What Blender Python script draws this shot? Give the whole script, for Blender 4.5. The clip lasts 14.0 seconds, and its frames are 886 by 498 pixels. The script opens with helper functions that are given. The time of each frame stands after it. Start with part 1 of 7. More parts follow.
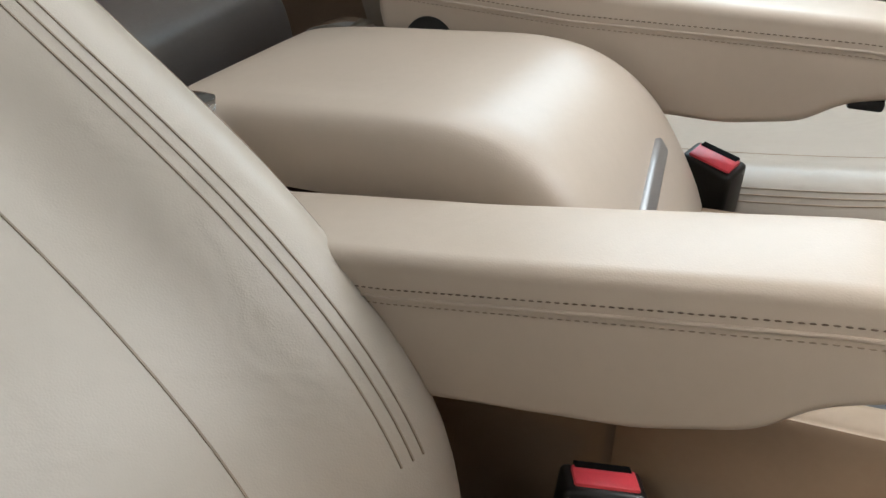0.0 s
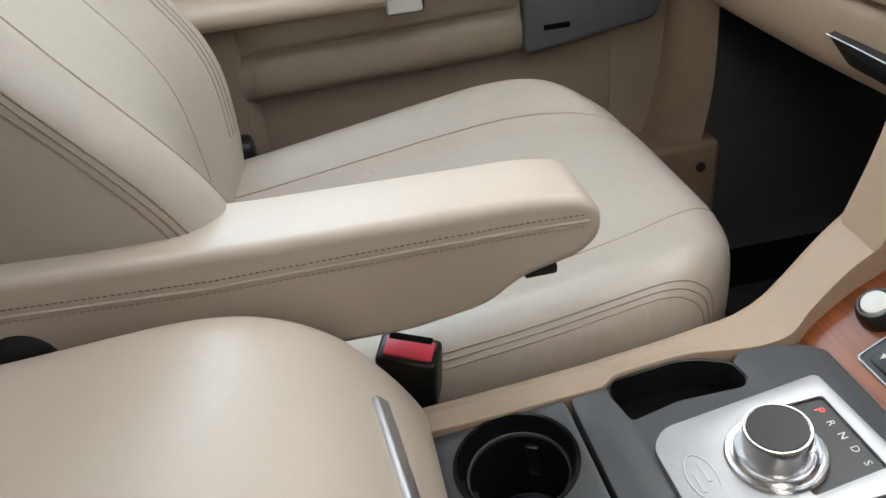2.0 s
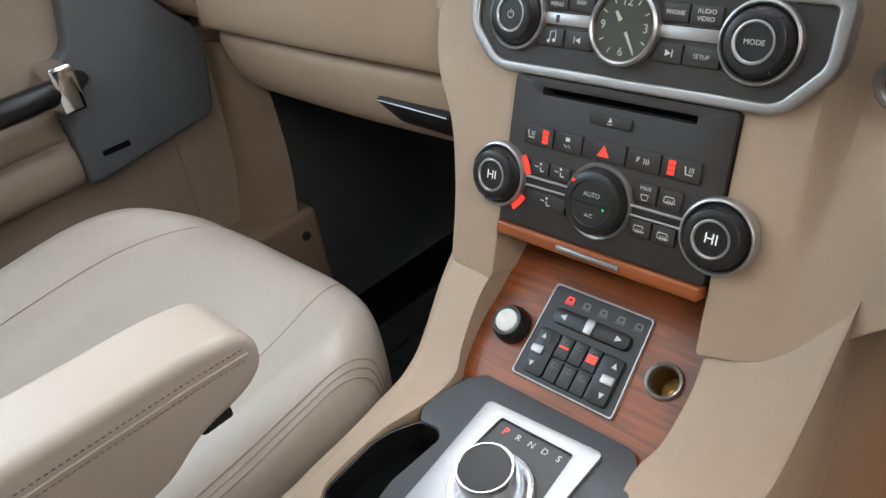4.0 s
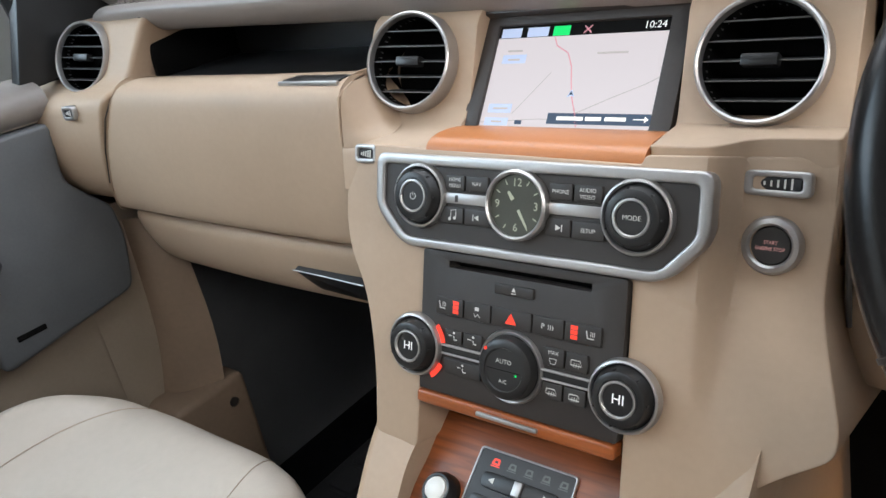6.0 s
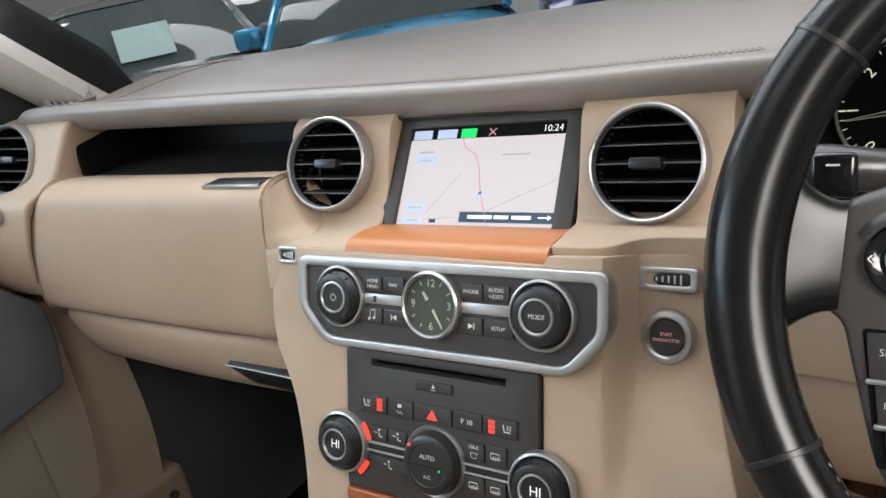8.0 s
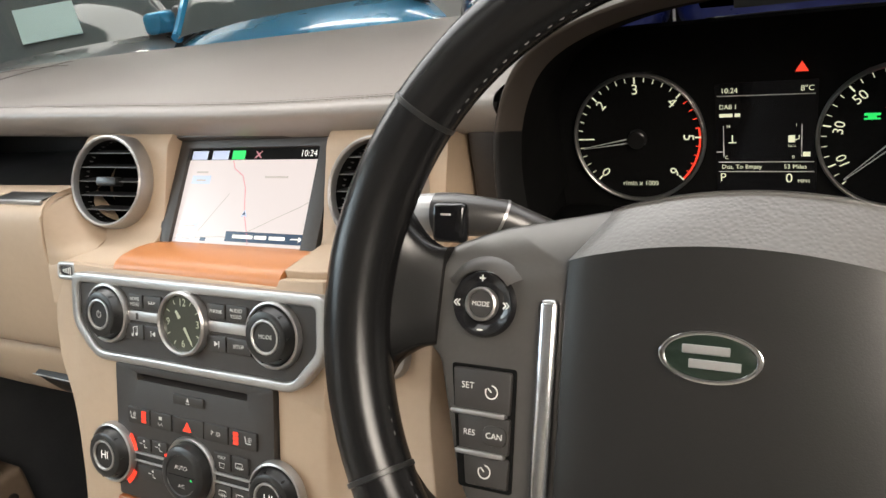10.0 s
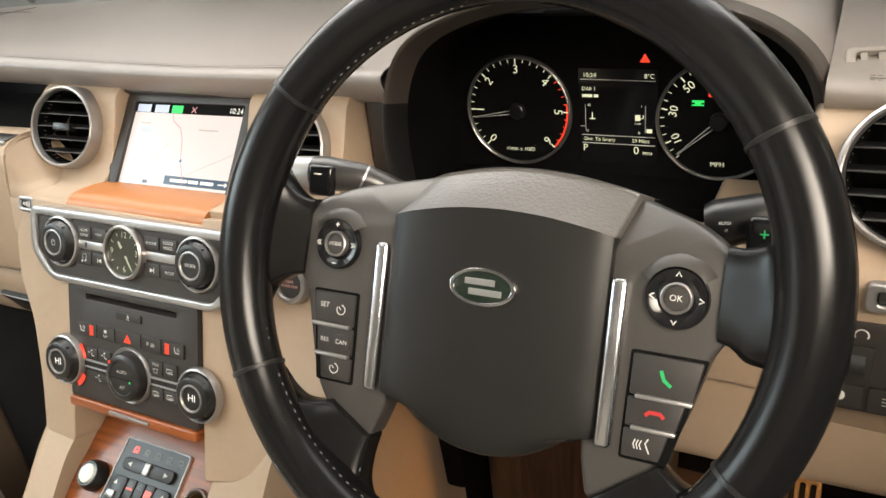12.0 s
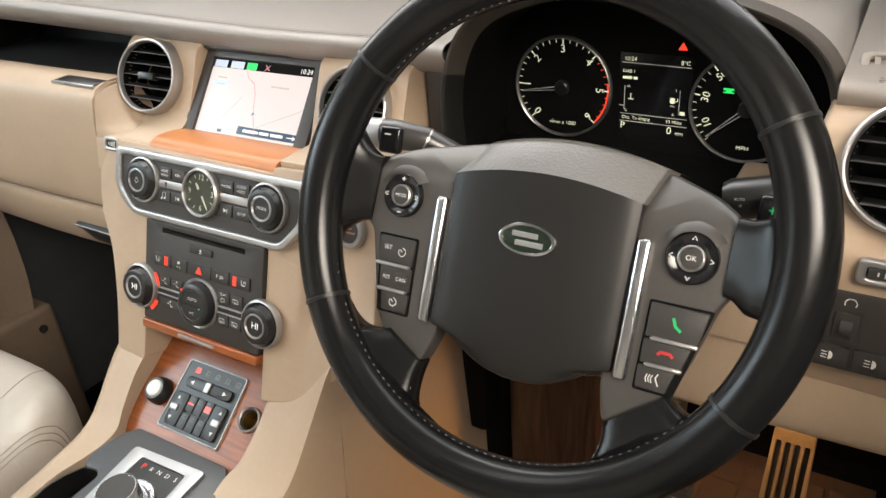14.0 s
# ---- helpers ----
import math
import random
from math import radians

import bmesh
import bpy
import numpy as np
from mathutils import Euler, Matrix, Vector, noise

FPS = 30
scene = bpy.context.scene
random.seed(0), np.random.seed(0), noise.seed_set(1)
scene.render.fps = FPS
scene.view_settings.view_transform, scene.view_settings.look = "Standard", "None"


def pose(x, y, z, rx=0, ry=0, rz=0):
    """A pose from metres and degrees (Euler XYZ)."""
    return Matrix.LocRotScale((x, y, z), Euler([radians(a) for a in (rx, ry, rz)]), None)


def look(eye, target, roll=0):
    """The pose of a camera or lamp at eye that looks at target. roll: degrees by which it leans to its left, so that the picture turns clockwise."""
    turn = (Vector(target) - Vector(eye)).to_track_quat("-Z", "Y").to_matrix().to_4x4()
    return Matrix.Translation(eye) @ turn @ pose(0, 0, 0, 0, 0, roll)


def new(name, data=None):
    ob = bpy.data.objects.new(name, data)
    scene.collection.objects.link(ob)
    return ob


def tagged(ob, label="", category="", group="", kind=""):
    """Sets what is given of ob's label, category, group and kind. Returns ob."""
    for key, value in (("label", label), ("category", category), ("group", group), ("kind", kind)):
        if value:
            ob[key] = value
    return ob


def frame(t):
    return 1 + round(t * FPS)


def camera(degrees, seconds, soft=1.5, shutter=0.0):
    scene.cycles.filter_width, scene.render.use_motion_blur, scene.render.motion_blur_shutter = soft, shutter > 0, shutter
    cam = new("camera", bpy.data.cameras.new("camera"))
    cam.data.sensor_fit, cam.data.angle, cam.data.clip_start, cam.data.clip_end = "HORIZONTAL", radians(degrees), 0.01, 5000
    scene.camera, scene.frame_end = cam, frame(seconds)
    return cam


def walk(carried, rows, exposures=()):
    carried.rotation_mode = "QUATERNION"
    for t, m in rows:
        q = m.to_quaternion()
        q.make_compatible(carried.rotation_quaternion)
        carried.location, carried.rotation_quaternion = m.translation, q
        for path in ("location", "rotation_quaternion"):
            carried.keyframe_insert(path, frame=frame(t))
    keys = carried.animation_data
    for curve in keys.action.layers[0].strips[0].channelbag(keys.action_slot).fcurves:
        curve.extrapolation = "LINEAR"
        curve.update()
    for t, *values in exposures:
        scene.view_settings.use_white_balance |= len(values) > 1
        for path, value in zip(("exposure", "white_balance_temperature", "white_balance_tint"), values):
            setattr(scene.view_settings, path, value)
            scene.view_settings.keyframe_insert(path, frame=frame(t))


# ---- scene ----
cam = camera(60.0, 14.0)
PATH = [
    (0, (0.506, 0.481, 0.777), (-1.024, -0.265, -0.274), -1.4),
    (0.5, (0.422, 0.443, 0.849), (-1.126, -0.196, -0.244), -3.7),
    (1, (0.384, 0.42, 0.871), (-1.281, 0.028, -0.165), -3.9),
    (1.2, (0.369, 0.415, 0.88), (-1.318, 0.134, -0.158), -4.4),
    (1.5, (0.35, 0.412, 0.888), (-1.351, 0.296, -0.158), -5.6),
    (2, (0.323, 0.398, 0.888), (-1.339, 0.625, -0.2), -6.4),
    (2.5, (0.308, 0.396, 0.89), (-1.258, 0.939, -0.23), -7.4),
    (3, (0.288, 0.392, 0.907), (-1.111, 1.225, -0.255), -7.9),
    (3.2, (0.285, 0.392, 0.909), (-1.06, 1.309, -0.253), -8.1),
    (5.3, (0.302, 0.405, 0.948), (-0.898, 1.721, 0.039), -9.5),
    (5.5, (0.304, 0.406, 0.951), (-0.899, 1.744, 0.078), -9.8),
    (6, (0.306, 0.41, 0.959), (-0.903, 1.786, 0.155), -10.7),
    (6.5, (0.309, 0.408, 0.97), (-0.899, 1.819, 0.228), -11.4),
    (7, (0.313, 0.408, 0.98), (-0.88, 1.853, 0.281), -11.6),
    (7.2, (0.315, 0.409, 0.983), (-0.868, 1.864, 0.29), -11.7),
    (9.5, (0.443, 0.471, 1.007), (-0.554, 2.04, 0.271), -10.7),
    (10, (0.489, 0.483, 1.008), (-0.488, 2.055, 0.249), -10.0),
    (10.5, (0.542, 0.489, 1.015), (-0.396, 2.071, 0.229), -8.9),
    (11, (0.588, 0.478, 1.025), (-0.316, 2.067, 0.215), -7.8),
    (11.5, (0.606, 0.453, 1.038), (-0.293, 2.023, 0.186), -7.5),
    (12, (0.615, 0.421, 1.052), (-0.296, 1.959, 0.154), -7.3),
    (12.5, (0.619, 0.394, 1.062), (-0.318, 1.902, 0.142), -7.0),
    (13, (0.624, 0.371, 1.07), (-0.332, 1.855, 0.13), -6.3),
    (13.5, (0.632, 0.359, 1.075), (-0.326, 1.834, 0.122), -5.4),
    (14, (0.637, 0.345, 1.083), (-0.314, 1.813, 0.114), -4.5),
]
EXPOSURE = [(0, -0.28, 6350, 10), (1, -0.20, 6350, 10), (2, -0.48, 6250, 10), (3, -0.58, 6150, 10), (5.5, -0.34, 5950, 10), (7, -0.33, 5950, 10), (9.5, -0.18, 6450, 10), (11.5, 0.0, 6950, 10), (14, -0.02, 6650, 10)]
walk(cam, [(t, look(eye, target, roll)) for t, eye, target, roll in PATH], EXPOSURE)

# ---- world and lamps ----
world = bpy.data.worlds.new("world")
scene.world = world
world.use_nodes = True
wn = world.node_tree
sky = wn.nodes.new("ShaderNodeTexSky")
sky.sky_type, sky.sun_disc = "NISHITA", False
sky.sun_elevation, sky.sun_rotation = radians(38), radians(100)
wn.links.new(sky.outputs[0], wn.nodes["Background"].inputs[0])
wn.nodes["Background"].inputs[1].default_value = 0.05


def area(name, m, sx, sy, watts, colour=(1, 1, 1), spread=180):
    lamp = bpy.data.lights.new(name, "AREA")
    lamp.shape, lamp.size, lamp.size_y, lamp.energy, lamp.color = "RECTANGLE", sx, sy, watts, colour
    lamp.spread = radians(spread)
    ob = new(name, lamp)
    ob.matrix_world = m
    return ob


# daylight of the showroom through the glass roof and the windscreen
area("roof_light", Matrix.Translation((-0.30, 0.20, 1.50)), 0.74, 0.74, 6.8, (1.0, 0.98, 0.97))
area("side_window_light", look((-1.00, 0.20, 1.34), (-0.20, 0.80, 0.72)), 1.0, 0.5, 14.5, (0.76, 0.90, 1.0))
area("windscreen_light", look((0.0, 0.965, 1.265), (0.0, 0.10, 0.70)), 1.34, 0.42, 7.6, (0.97, 0.98, 1.0))
area("driver_window_light", look((0.90, 0.30, 1.30), (0.22, 0.95, 0.72)), 0.5, 0.35, 2.3, (1.0, 0.91, 0.80), 62)

# ---- mesh helpers ----
NONE = Matrix.Identity(4)


def basis(o, x, y):
    x = Vector(x).normalized()
    y = Vector(y)
    y = (y - x * y.dot(x)).normalized()
    z = x.cross(y)
    return Matrix(((x.x, y.x, z.x, o[0]), (x.y, y.y, z.y, o[1]), (x.z, y.z, z.z, o[2]), (0, 0, 0, 1)))


def thing(name, label, category, m=None, group="", kind=""):
    """An Empty at a thing's base."""
    ob = new(name)
    ob.empty_display_size = 0.02
    ob.matrix_world = m if m is not None else NONE
    return tagged(ob, label, category, group, kind)


def finish(bm, m=None):
    if m is not None:
        bmesh.ops.transform(bm, matrix=m, verts=bm.verts)
    return bm


def part(name, bm, material, parent=None, label="", angle=35, sub=0, flat=False):
    """Links a bmesh as one mesh object under a thing or a part."""
    me = bpy.data.meshes.new(name)
    bm.normal_update()
    bm.to_mesh(me)
    bm.free()
    me.materials.append(material)
    if not flat:
        me.shade_smooth()
        me.set_sharp_from_angle(angle=radians(angle))
    ob = new(name, me)
    if parent is not None:
        ob.parent = parent
    if label:
        ob["label"] = label
    if sub:
        mod = ob.modifiers.new("sub", "SUBSURF")
        mod.levels = mod.render_levels = sub
    return ob


def join(*bms):
    out = bms[0]
    for b in bms[1:]:
        me = bpy.data.meshes.new("tmp")
        b.to_mesh(me)
        out.from_mesh(me)
        bpy.data.meshes.remove(me)
        b.free()
    return out


def thicken(bm, t):
    """Gives a sheet the thickness t, behind its faces."""
    bm.normal_update()
    rim = [tuple(e.verts) for e in bm.edges if len(e.link_faces) == 1]
    faces = list(bm.faces)
    twin = {v: bm.verts.new(v.co - v.normal * t) for v in list(bm.verts)}
    for f in faces:
        bm.faces.new([twin[v] for v in reversed(f.verts)])
    for a, b in rim:
        bm.faces.new((a, b, twin[b], twin[a]))
    bmesh.ops.recalc_face_normals(bm, faces=bm.faces)
    return bm


def bevel(bm, r, seg, edges=None):
    bmesh.ops.bevel(bm, geom=list(edges if edges is not None else bm.edges), offset=r, offset_type="OFFSET", segments=seg, profile=0.5, affect="EDGES", clamp_overlap=True)
    return bm


def box(x0, x1, y0, y1, z0, z1, r=0.0, seg=2, m=None):
    bm = bmesh.new()
    bmesh.ops.create_cube(bm, size=1)
    for v in bm.verts:
        v.co = Vector((x0 + (x1 - x0) * (v.co.x + 0.5), y0 + (y1 - y0) * (v.co.y + 0.5), z0 + (z1 - z0) * (v.co.z + 0.5)))
    if r > 0:
        bevel(bm, r, seg)
    return finish(bm, m)


def rpoly(pts, r, seg=5):
    """A polygon with rounded corners; r: one radius or one for each corner."""
    out, n = [], len(pts)
    for i in range(n):
        p, a, b = Vector(pts[i]), Vector(pts[i - 1]), Vector(pts[(i + 1) % n])
        ri = r[i] if isinstance(r, (list, tuple)) else r
        d0, d1 = (a - p), (b - p)
        k = min(ri, d0.length * 0.48, d1.length * 0.48)
        if k < 1e-5:
            out.append(tuple(p))
            continue
        s, e = p + d0.normalized() * k, p + d1.normalized() * k
        for j in range(seg + 1):
            t = j / seg
            q = s * (1 - t) ** 2 + p * 2 * t * (1 - t) + e * t * t
            out.append((q.x, q.y))
    return out


def circle(r, n=40, cx=0.0, cy=0.0):
    return [(cx + r * math.cos(2 * math.pi * i / n), cy + r * math.sin(2 * math.pi * i / n)) for i in range(n)]


def plate(outer, z0, z1, holes=(), r=0.0, seg=2, m=None):
    """A flat plate with holes, from z0 up to z1, its upper edges rounded by r."""
    bm = bmesh.new()
    loops = []
    for pts in [outer, *holes]:
        vs = [bm.verts.new((p[0], p[1], z1)) for p in pts]
        loops.append([bm.edges.new((vs[i], vs[(i + 1) % len(vs)])) for i in range(len(vs))])
    es = [e for lp in loops for e in lp]
    if holes:
        bmesh.ops.triangle_fill(bm, use_beauty=True, use_dissolve=False, edges=es)
    else:
        bm.faces.new([v for v in bm.verts])
    for f in bm.faces:
        f.normal_update()
        if f.normal.z < 0:
            f.normal_flip()
    ext = bmesh.ops.extrude_edge_only(bm, edges=es)
    for v in [g for g in ext["geom"] if isinstance(g, bmesh.types.BMVert)]:
        v.co.z = z0
    bmesh.ops.recalc_face_normals(bm, faces=bm.faces)
    if sum(f.normal.z * f.calc_area() for f in bm.faces) < 0:
        bmesh.ops.reverse_faces(bm, faces=bm.faces)
    if r > 0:
        rim = [e for e in bm.edges if abs(e.verts[0].co.z - z1) < 1e-7 and abs(e.verts[1].co.z - z1) < 1e-7 and len(e.link_faces) == 2 and any(abs(f.normal.z) < 0.5 for f in e.link_faces)]
        bevel(bm, r, seg, rim)
    return finish(bm, m)


def lathe(profile, n=48, m=None, arc=(0, 360)):
    """Turns (radius, z) pairs round the z axis."""
    bm = bmesh.new()
    full = arc == (0, 360)
    rows = []
    for i in range(n if full else n + 1):
        a = radians(arc[0] + (arc[1] - arc[0]) * i / n)
        rows.append([bm.verts.new((r * math.cos(a), r * math.sin(a), z)) for r, z in profile])
    for i in range(n):
        a, b = rows[i], rows[(i + 1) % len(rows)]
        for j in range(len(profile) - 1):
            bm.faces.new((a[j], b[j], b[j + 1], a[j + 1]))
    bmesh.ops.remove_doubles(bm, verts=bm.verts, dist=1e-6)
    bmesh.ops.recalc_face_normals(bm, faces=bm.faces)
    return finish(bm, m)


def tube(points, r, n=8, closed=False, m=None, squash=1.0):
    """A tube along points; r may be a list."""
    pts = [Vector(p) for p in points]
    bm, rows, up = bmesh.new(), [], Vector((0.13, 0.21, 0.97))
    for i, p in enumerate(pts):
        a = pts[i - 1] if (i or closed) else p
        b = pts[(i + 1) % len(pts)] if (i < len(pts) - 1 or closed) else p
        d = (b - a).normalized()
        s = d.cross(up).normalized()
        u = s.cross(d)
        ri = r[i] if isinstance(r, (list, tuple)) else r
        rows.append([bm.verts.new(p + s * ri * math.cos(2 * math.pi * k / n) + u * ri * squash * math.sin(2 * math.pi * k / n)) for k in range(n)])
    for i in range(len(pts) if closed else len(pts) - 1):
        a, b = rows[i], rows[(i + 1) % len(rows)]
        for k in range(n):
            bm.faces.new((a[k], a[(k + 1) % n], b[(k + 1) % n], b[k]))
    if not closed:
        bm.faces.new(rows[0]), bm.faces.new(rows[-1])
    bmesh.ops.recalc_face_normals(bm, faces=bm.faces)
    return finish(bm, m)


class Surf:
    """A smooth surface through a net of control points [section][point]."""

    def __init__(self, net):
        self.net = np.array(net, float)

    @staticmethod
    def _mix(a, t):
        n = len(a)
        x = min(max(t, 0.0), 1.0) * (n - 1)
        i = min(int(x), n - 2)
        f = x - i
        p0, p1, p2, p3 = a[max(i - 1, 0)], a[i], a[i + 1], a[min(i + 2, n - 1)]
        return p1 + 0.5 * f * ((p2 - p0) + f * ((2 * p0 - 5 * p1 + 4 * p2 - p3) + f * (3 * (p1 - p2) + p3 - p0)))

    def at(self, u, v):
        return Vector(self._mix(self._mix(self.net, v), u))

    def normal(self, u, v):
        e = 0.004
        a = self.at(min(u + e, 1), v) - self.at(max(u - e, 0), v)
        b = self.at(u, min(v + e, 1)) - self.at(u, max(v - e, 0))
        return a.cross(b).normalized()

    def mesh(self, nu, nv, caps=False, thick=0.0, flip=False):
        bm = bmesh.new()
        g = [[bm.verts.new(self.at(i / nu, j / nv)) for i in range(nu + 1)] for j in range(nv + 1)]
        for j in range(nv):
            for i in range(nu):
                bm.faces.new((g[j][i], g[j][i + 1], g[j + 1][i + 1], g[j + 1][i]))
        if caps:
            bm.faces.new(g[0]), bm.faces.new(g[-1])
        bmesh.ops.remove_doubles(bm, verts=bm.verts, dist=1e-5)
        if caps:
            bmesh.ops.recalc_face_normals(bm, faces=bm.faces)
        if flip:
            bmesh.ops.reverse_faces(bm, faces=bm.faces)
        if thick:
            thicken(bm, thick)
        return bm

    def line(self, uv, n=60, lift=0.0):
        uv = np.array(uv, float)
        out = []
        for i in range(n + 1):
            u, v = self._mix(uv, i / n)
            u, v = min(max(u, 0), 1), min(max(v, 0), 1)
            out.append(self.at(u, v) + self.normal(u, v) * lift)
        return out


def resample(pts, step):
    pts = [Vector(p) for p in pts]
    out, acc = [pts[0]], 0.0
    for a, b in zip(pts, pts[1:]):
        d = (b - a).length
        t = step - acc
        while t <= d and d > 0:
            out.append(a.lerp(b, t / d))
            t += step
        acc = (acc + d) % step if d > 0 else acc
    return out


def stitches(lines, length=0.005, gap=0.0025, r=0.0006, m=None):
    """Single thread stitches along lines, in one mesh."""
    bm = bmesh.new()
    for pts in lines:
        fine = resample(pts, 0.0005)
        k, per = 0, int((length + gap) / 0.0005)
        use = int(length / 0.0005)
        while k + use < len(fine):
            a, b = fine[k], fine[k + use]
            mid = (a + b) / 2
            d = (b - a).normalized()
            s = d.cross(Vector((0.3, 0.2, 0.93))).normalized()
            u = s.cross(d)
            rows = []
            for q, rr in ((a, 0.3), (a.lerp(mid, 0.5), 1.0), (b.lerp(mid, 0.5), 1.0), (b, 0.3)):
                rows.append([bm.verts.new(q + (s * math.cos(x) + u * math.sin(x)) * r * rr) for x in (0.8, 2.37, 3.94, 5.5)])
            for p, q in zip(rows, rows[1:]):
                for i in range(4):
                    bm.faces.new((p[i], p[(i + 1) % 4], q[(i + 1) % 4], q[i]))
            k += per
    return finish(bm, m)


def cut(bm, *cutters):
    """Takes the shapes of the cutters out of a closed mesh."""
    def solid(b):
        me = bpy.data.meshes.new("tmp")
        b.to_mesh(me)
        b.free()
        return new("tmp", me)
    ob = solid(bm)
    others = [solid(c) for c in cutters]
    for o in others:
        mod = ob.modifiers.new("cut", "BOOLEAN")
        mod.operation, mod.object, mod.solver = "DIFFERENCE", o, "EXACT"
    bpy.context.view_layer.update()
    me = bpy.data.meshes.new_from_object(ob.evaluated_get(bpy.context.evaluated_depsgraph_get()))
    out = bmesh.new()
    out.from_mesh(me)
    bmesh.ops.triangulate(out, faces=[f for f in out.faces if len(f.verts) > 4], ngon_method="EAR_CLIP")
    bpy.data.meshes.remove(me)
    for o in [ob, *others]:
        data = o.data
        bpy.data.objects.remove(o)
        bpy.data.meshes.remove(data)
    return out


def bore(m, r=0.0462, deep=-0.055):
    """A closed cylinder along the z axis of m."""
    return plate_solid(circle(r, 56), deep, 0.06, m)


def plate_solid(pts, z0, z1, m):
    bm = bmesh.new()
    a, b = [bm.verts.new((*p, z0)) for p in pts], [bm.verts.new((*p, z1)) for p in pts]
    bm.faces.new(list(reversed(a))), bm.faces.new(b)
    for i in range(len(pts)):
        j = (i + 1) % len(pts)
        bm.faces.new((a[i], a[j], b[j], b[i]))
    bmesh.ops.recalc_face_normals(bm, faces=bm.faces)
    return finish(bm, m)


def prism(profile, x0, x1, r=0.005, seg=3):
    """A (y, z) outline drawn out from x0 to x1, closed, its end edges rounded."""
    m = Matrix(((0, 0, 1, x0), (1, 0, 0, 0), (0, 1, 0, 0), (0, 0, 0, 1)))
    bm = plate_solid(profile, 0, x1 - x0, m)
    ends = [e for e in bm.edges if abs(e.verts[0].co.x - e.verts[1].co.x) < 1e-6]
    return bevel(bm, r, seg, ends)


TEXTS = {}


def text(body, size, m=None, deep=0.0002, wide=1.0):
    """Lettering in Blender's own font, centred, as a bmesh."""
    if body not in TEXTS:
        cu = bpy.data.curves.new("lettering", "FONT")
        cu.body, cu.size, cu.align_x, cu.align_y, cu.resolution_u = body, 1.0, "CENTER", "CENTER", 3
        ob = bpy.data.objects.new("lettering", cu)
        TEXTS[body] = bpy.data.meshes.new_from_object(ob)
        bpy.data.objects.remove(ob)
    bm = bmesh.new()
    bm.from_mesh(TEXTS[body])
    bmesh.ops.transform(bm, matrix=Matrix.Diagonal((size * wide, size, 1, 1)), verts=bm.verts)
    return finish(bm, m)


def quad(x0, x1, y0, y1, z, m=None):
    bm = bmesh.new()
    bm.faces.new([bm.verts.new(p) for p in ((x0, y0, z), (x1, y0, z), (x1, y1, z), (x0, y1, z))])
    return finish(bm, m)


def ribbon(pts, w, z, m=None):
    """A flat line of width w through 2D points."""
    bm = bmesh.new()
    rows = []
    for i, p in enumerate(pts):
        a, b = Vector(pts[max(i - 1, 0)]), Vector(pts[min(i + 1, len(pts) - 1)])
        d = (b - a).normalized()
        s = Vector((-d.y, d.x)) * w / 2
        q = Vector(p)
        rows.append((bm.verts.new((*(q + s), z)), bm.verts.new((*(q - s), z))))
    for a, b in zip(rows, rows[1:]):
        bm.faces.new((a[0], a[1], b[1], b[0]))
    bmesh.ops.recalc_face_normals(bm, faces=bm.faces)
    for f in bm.faces:
        if f.normal.z < 0:
            f.normal_flip()
    return finish(bm, m)


def shift(x=0.0, y=0.0, z=0.0, rz=0.0):
    return pose(x, y, z, 0, 0, rz)


def flip_x(bm, x=0.0):
    for v in bm.verts:
        v.co.x = 2 * x - v.co.x
    bmesh.ops.reverse_faces(bm, faces=bm.faces)
    return bm


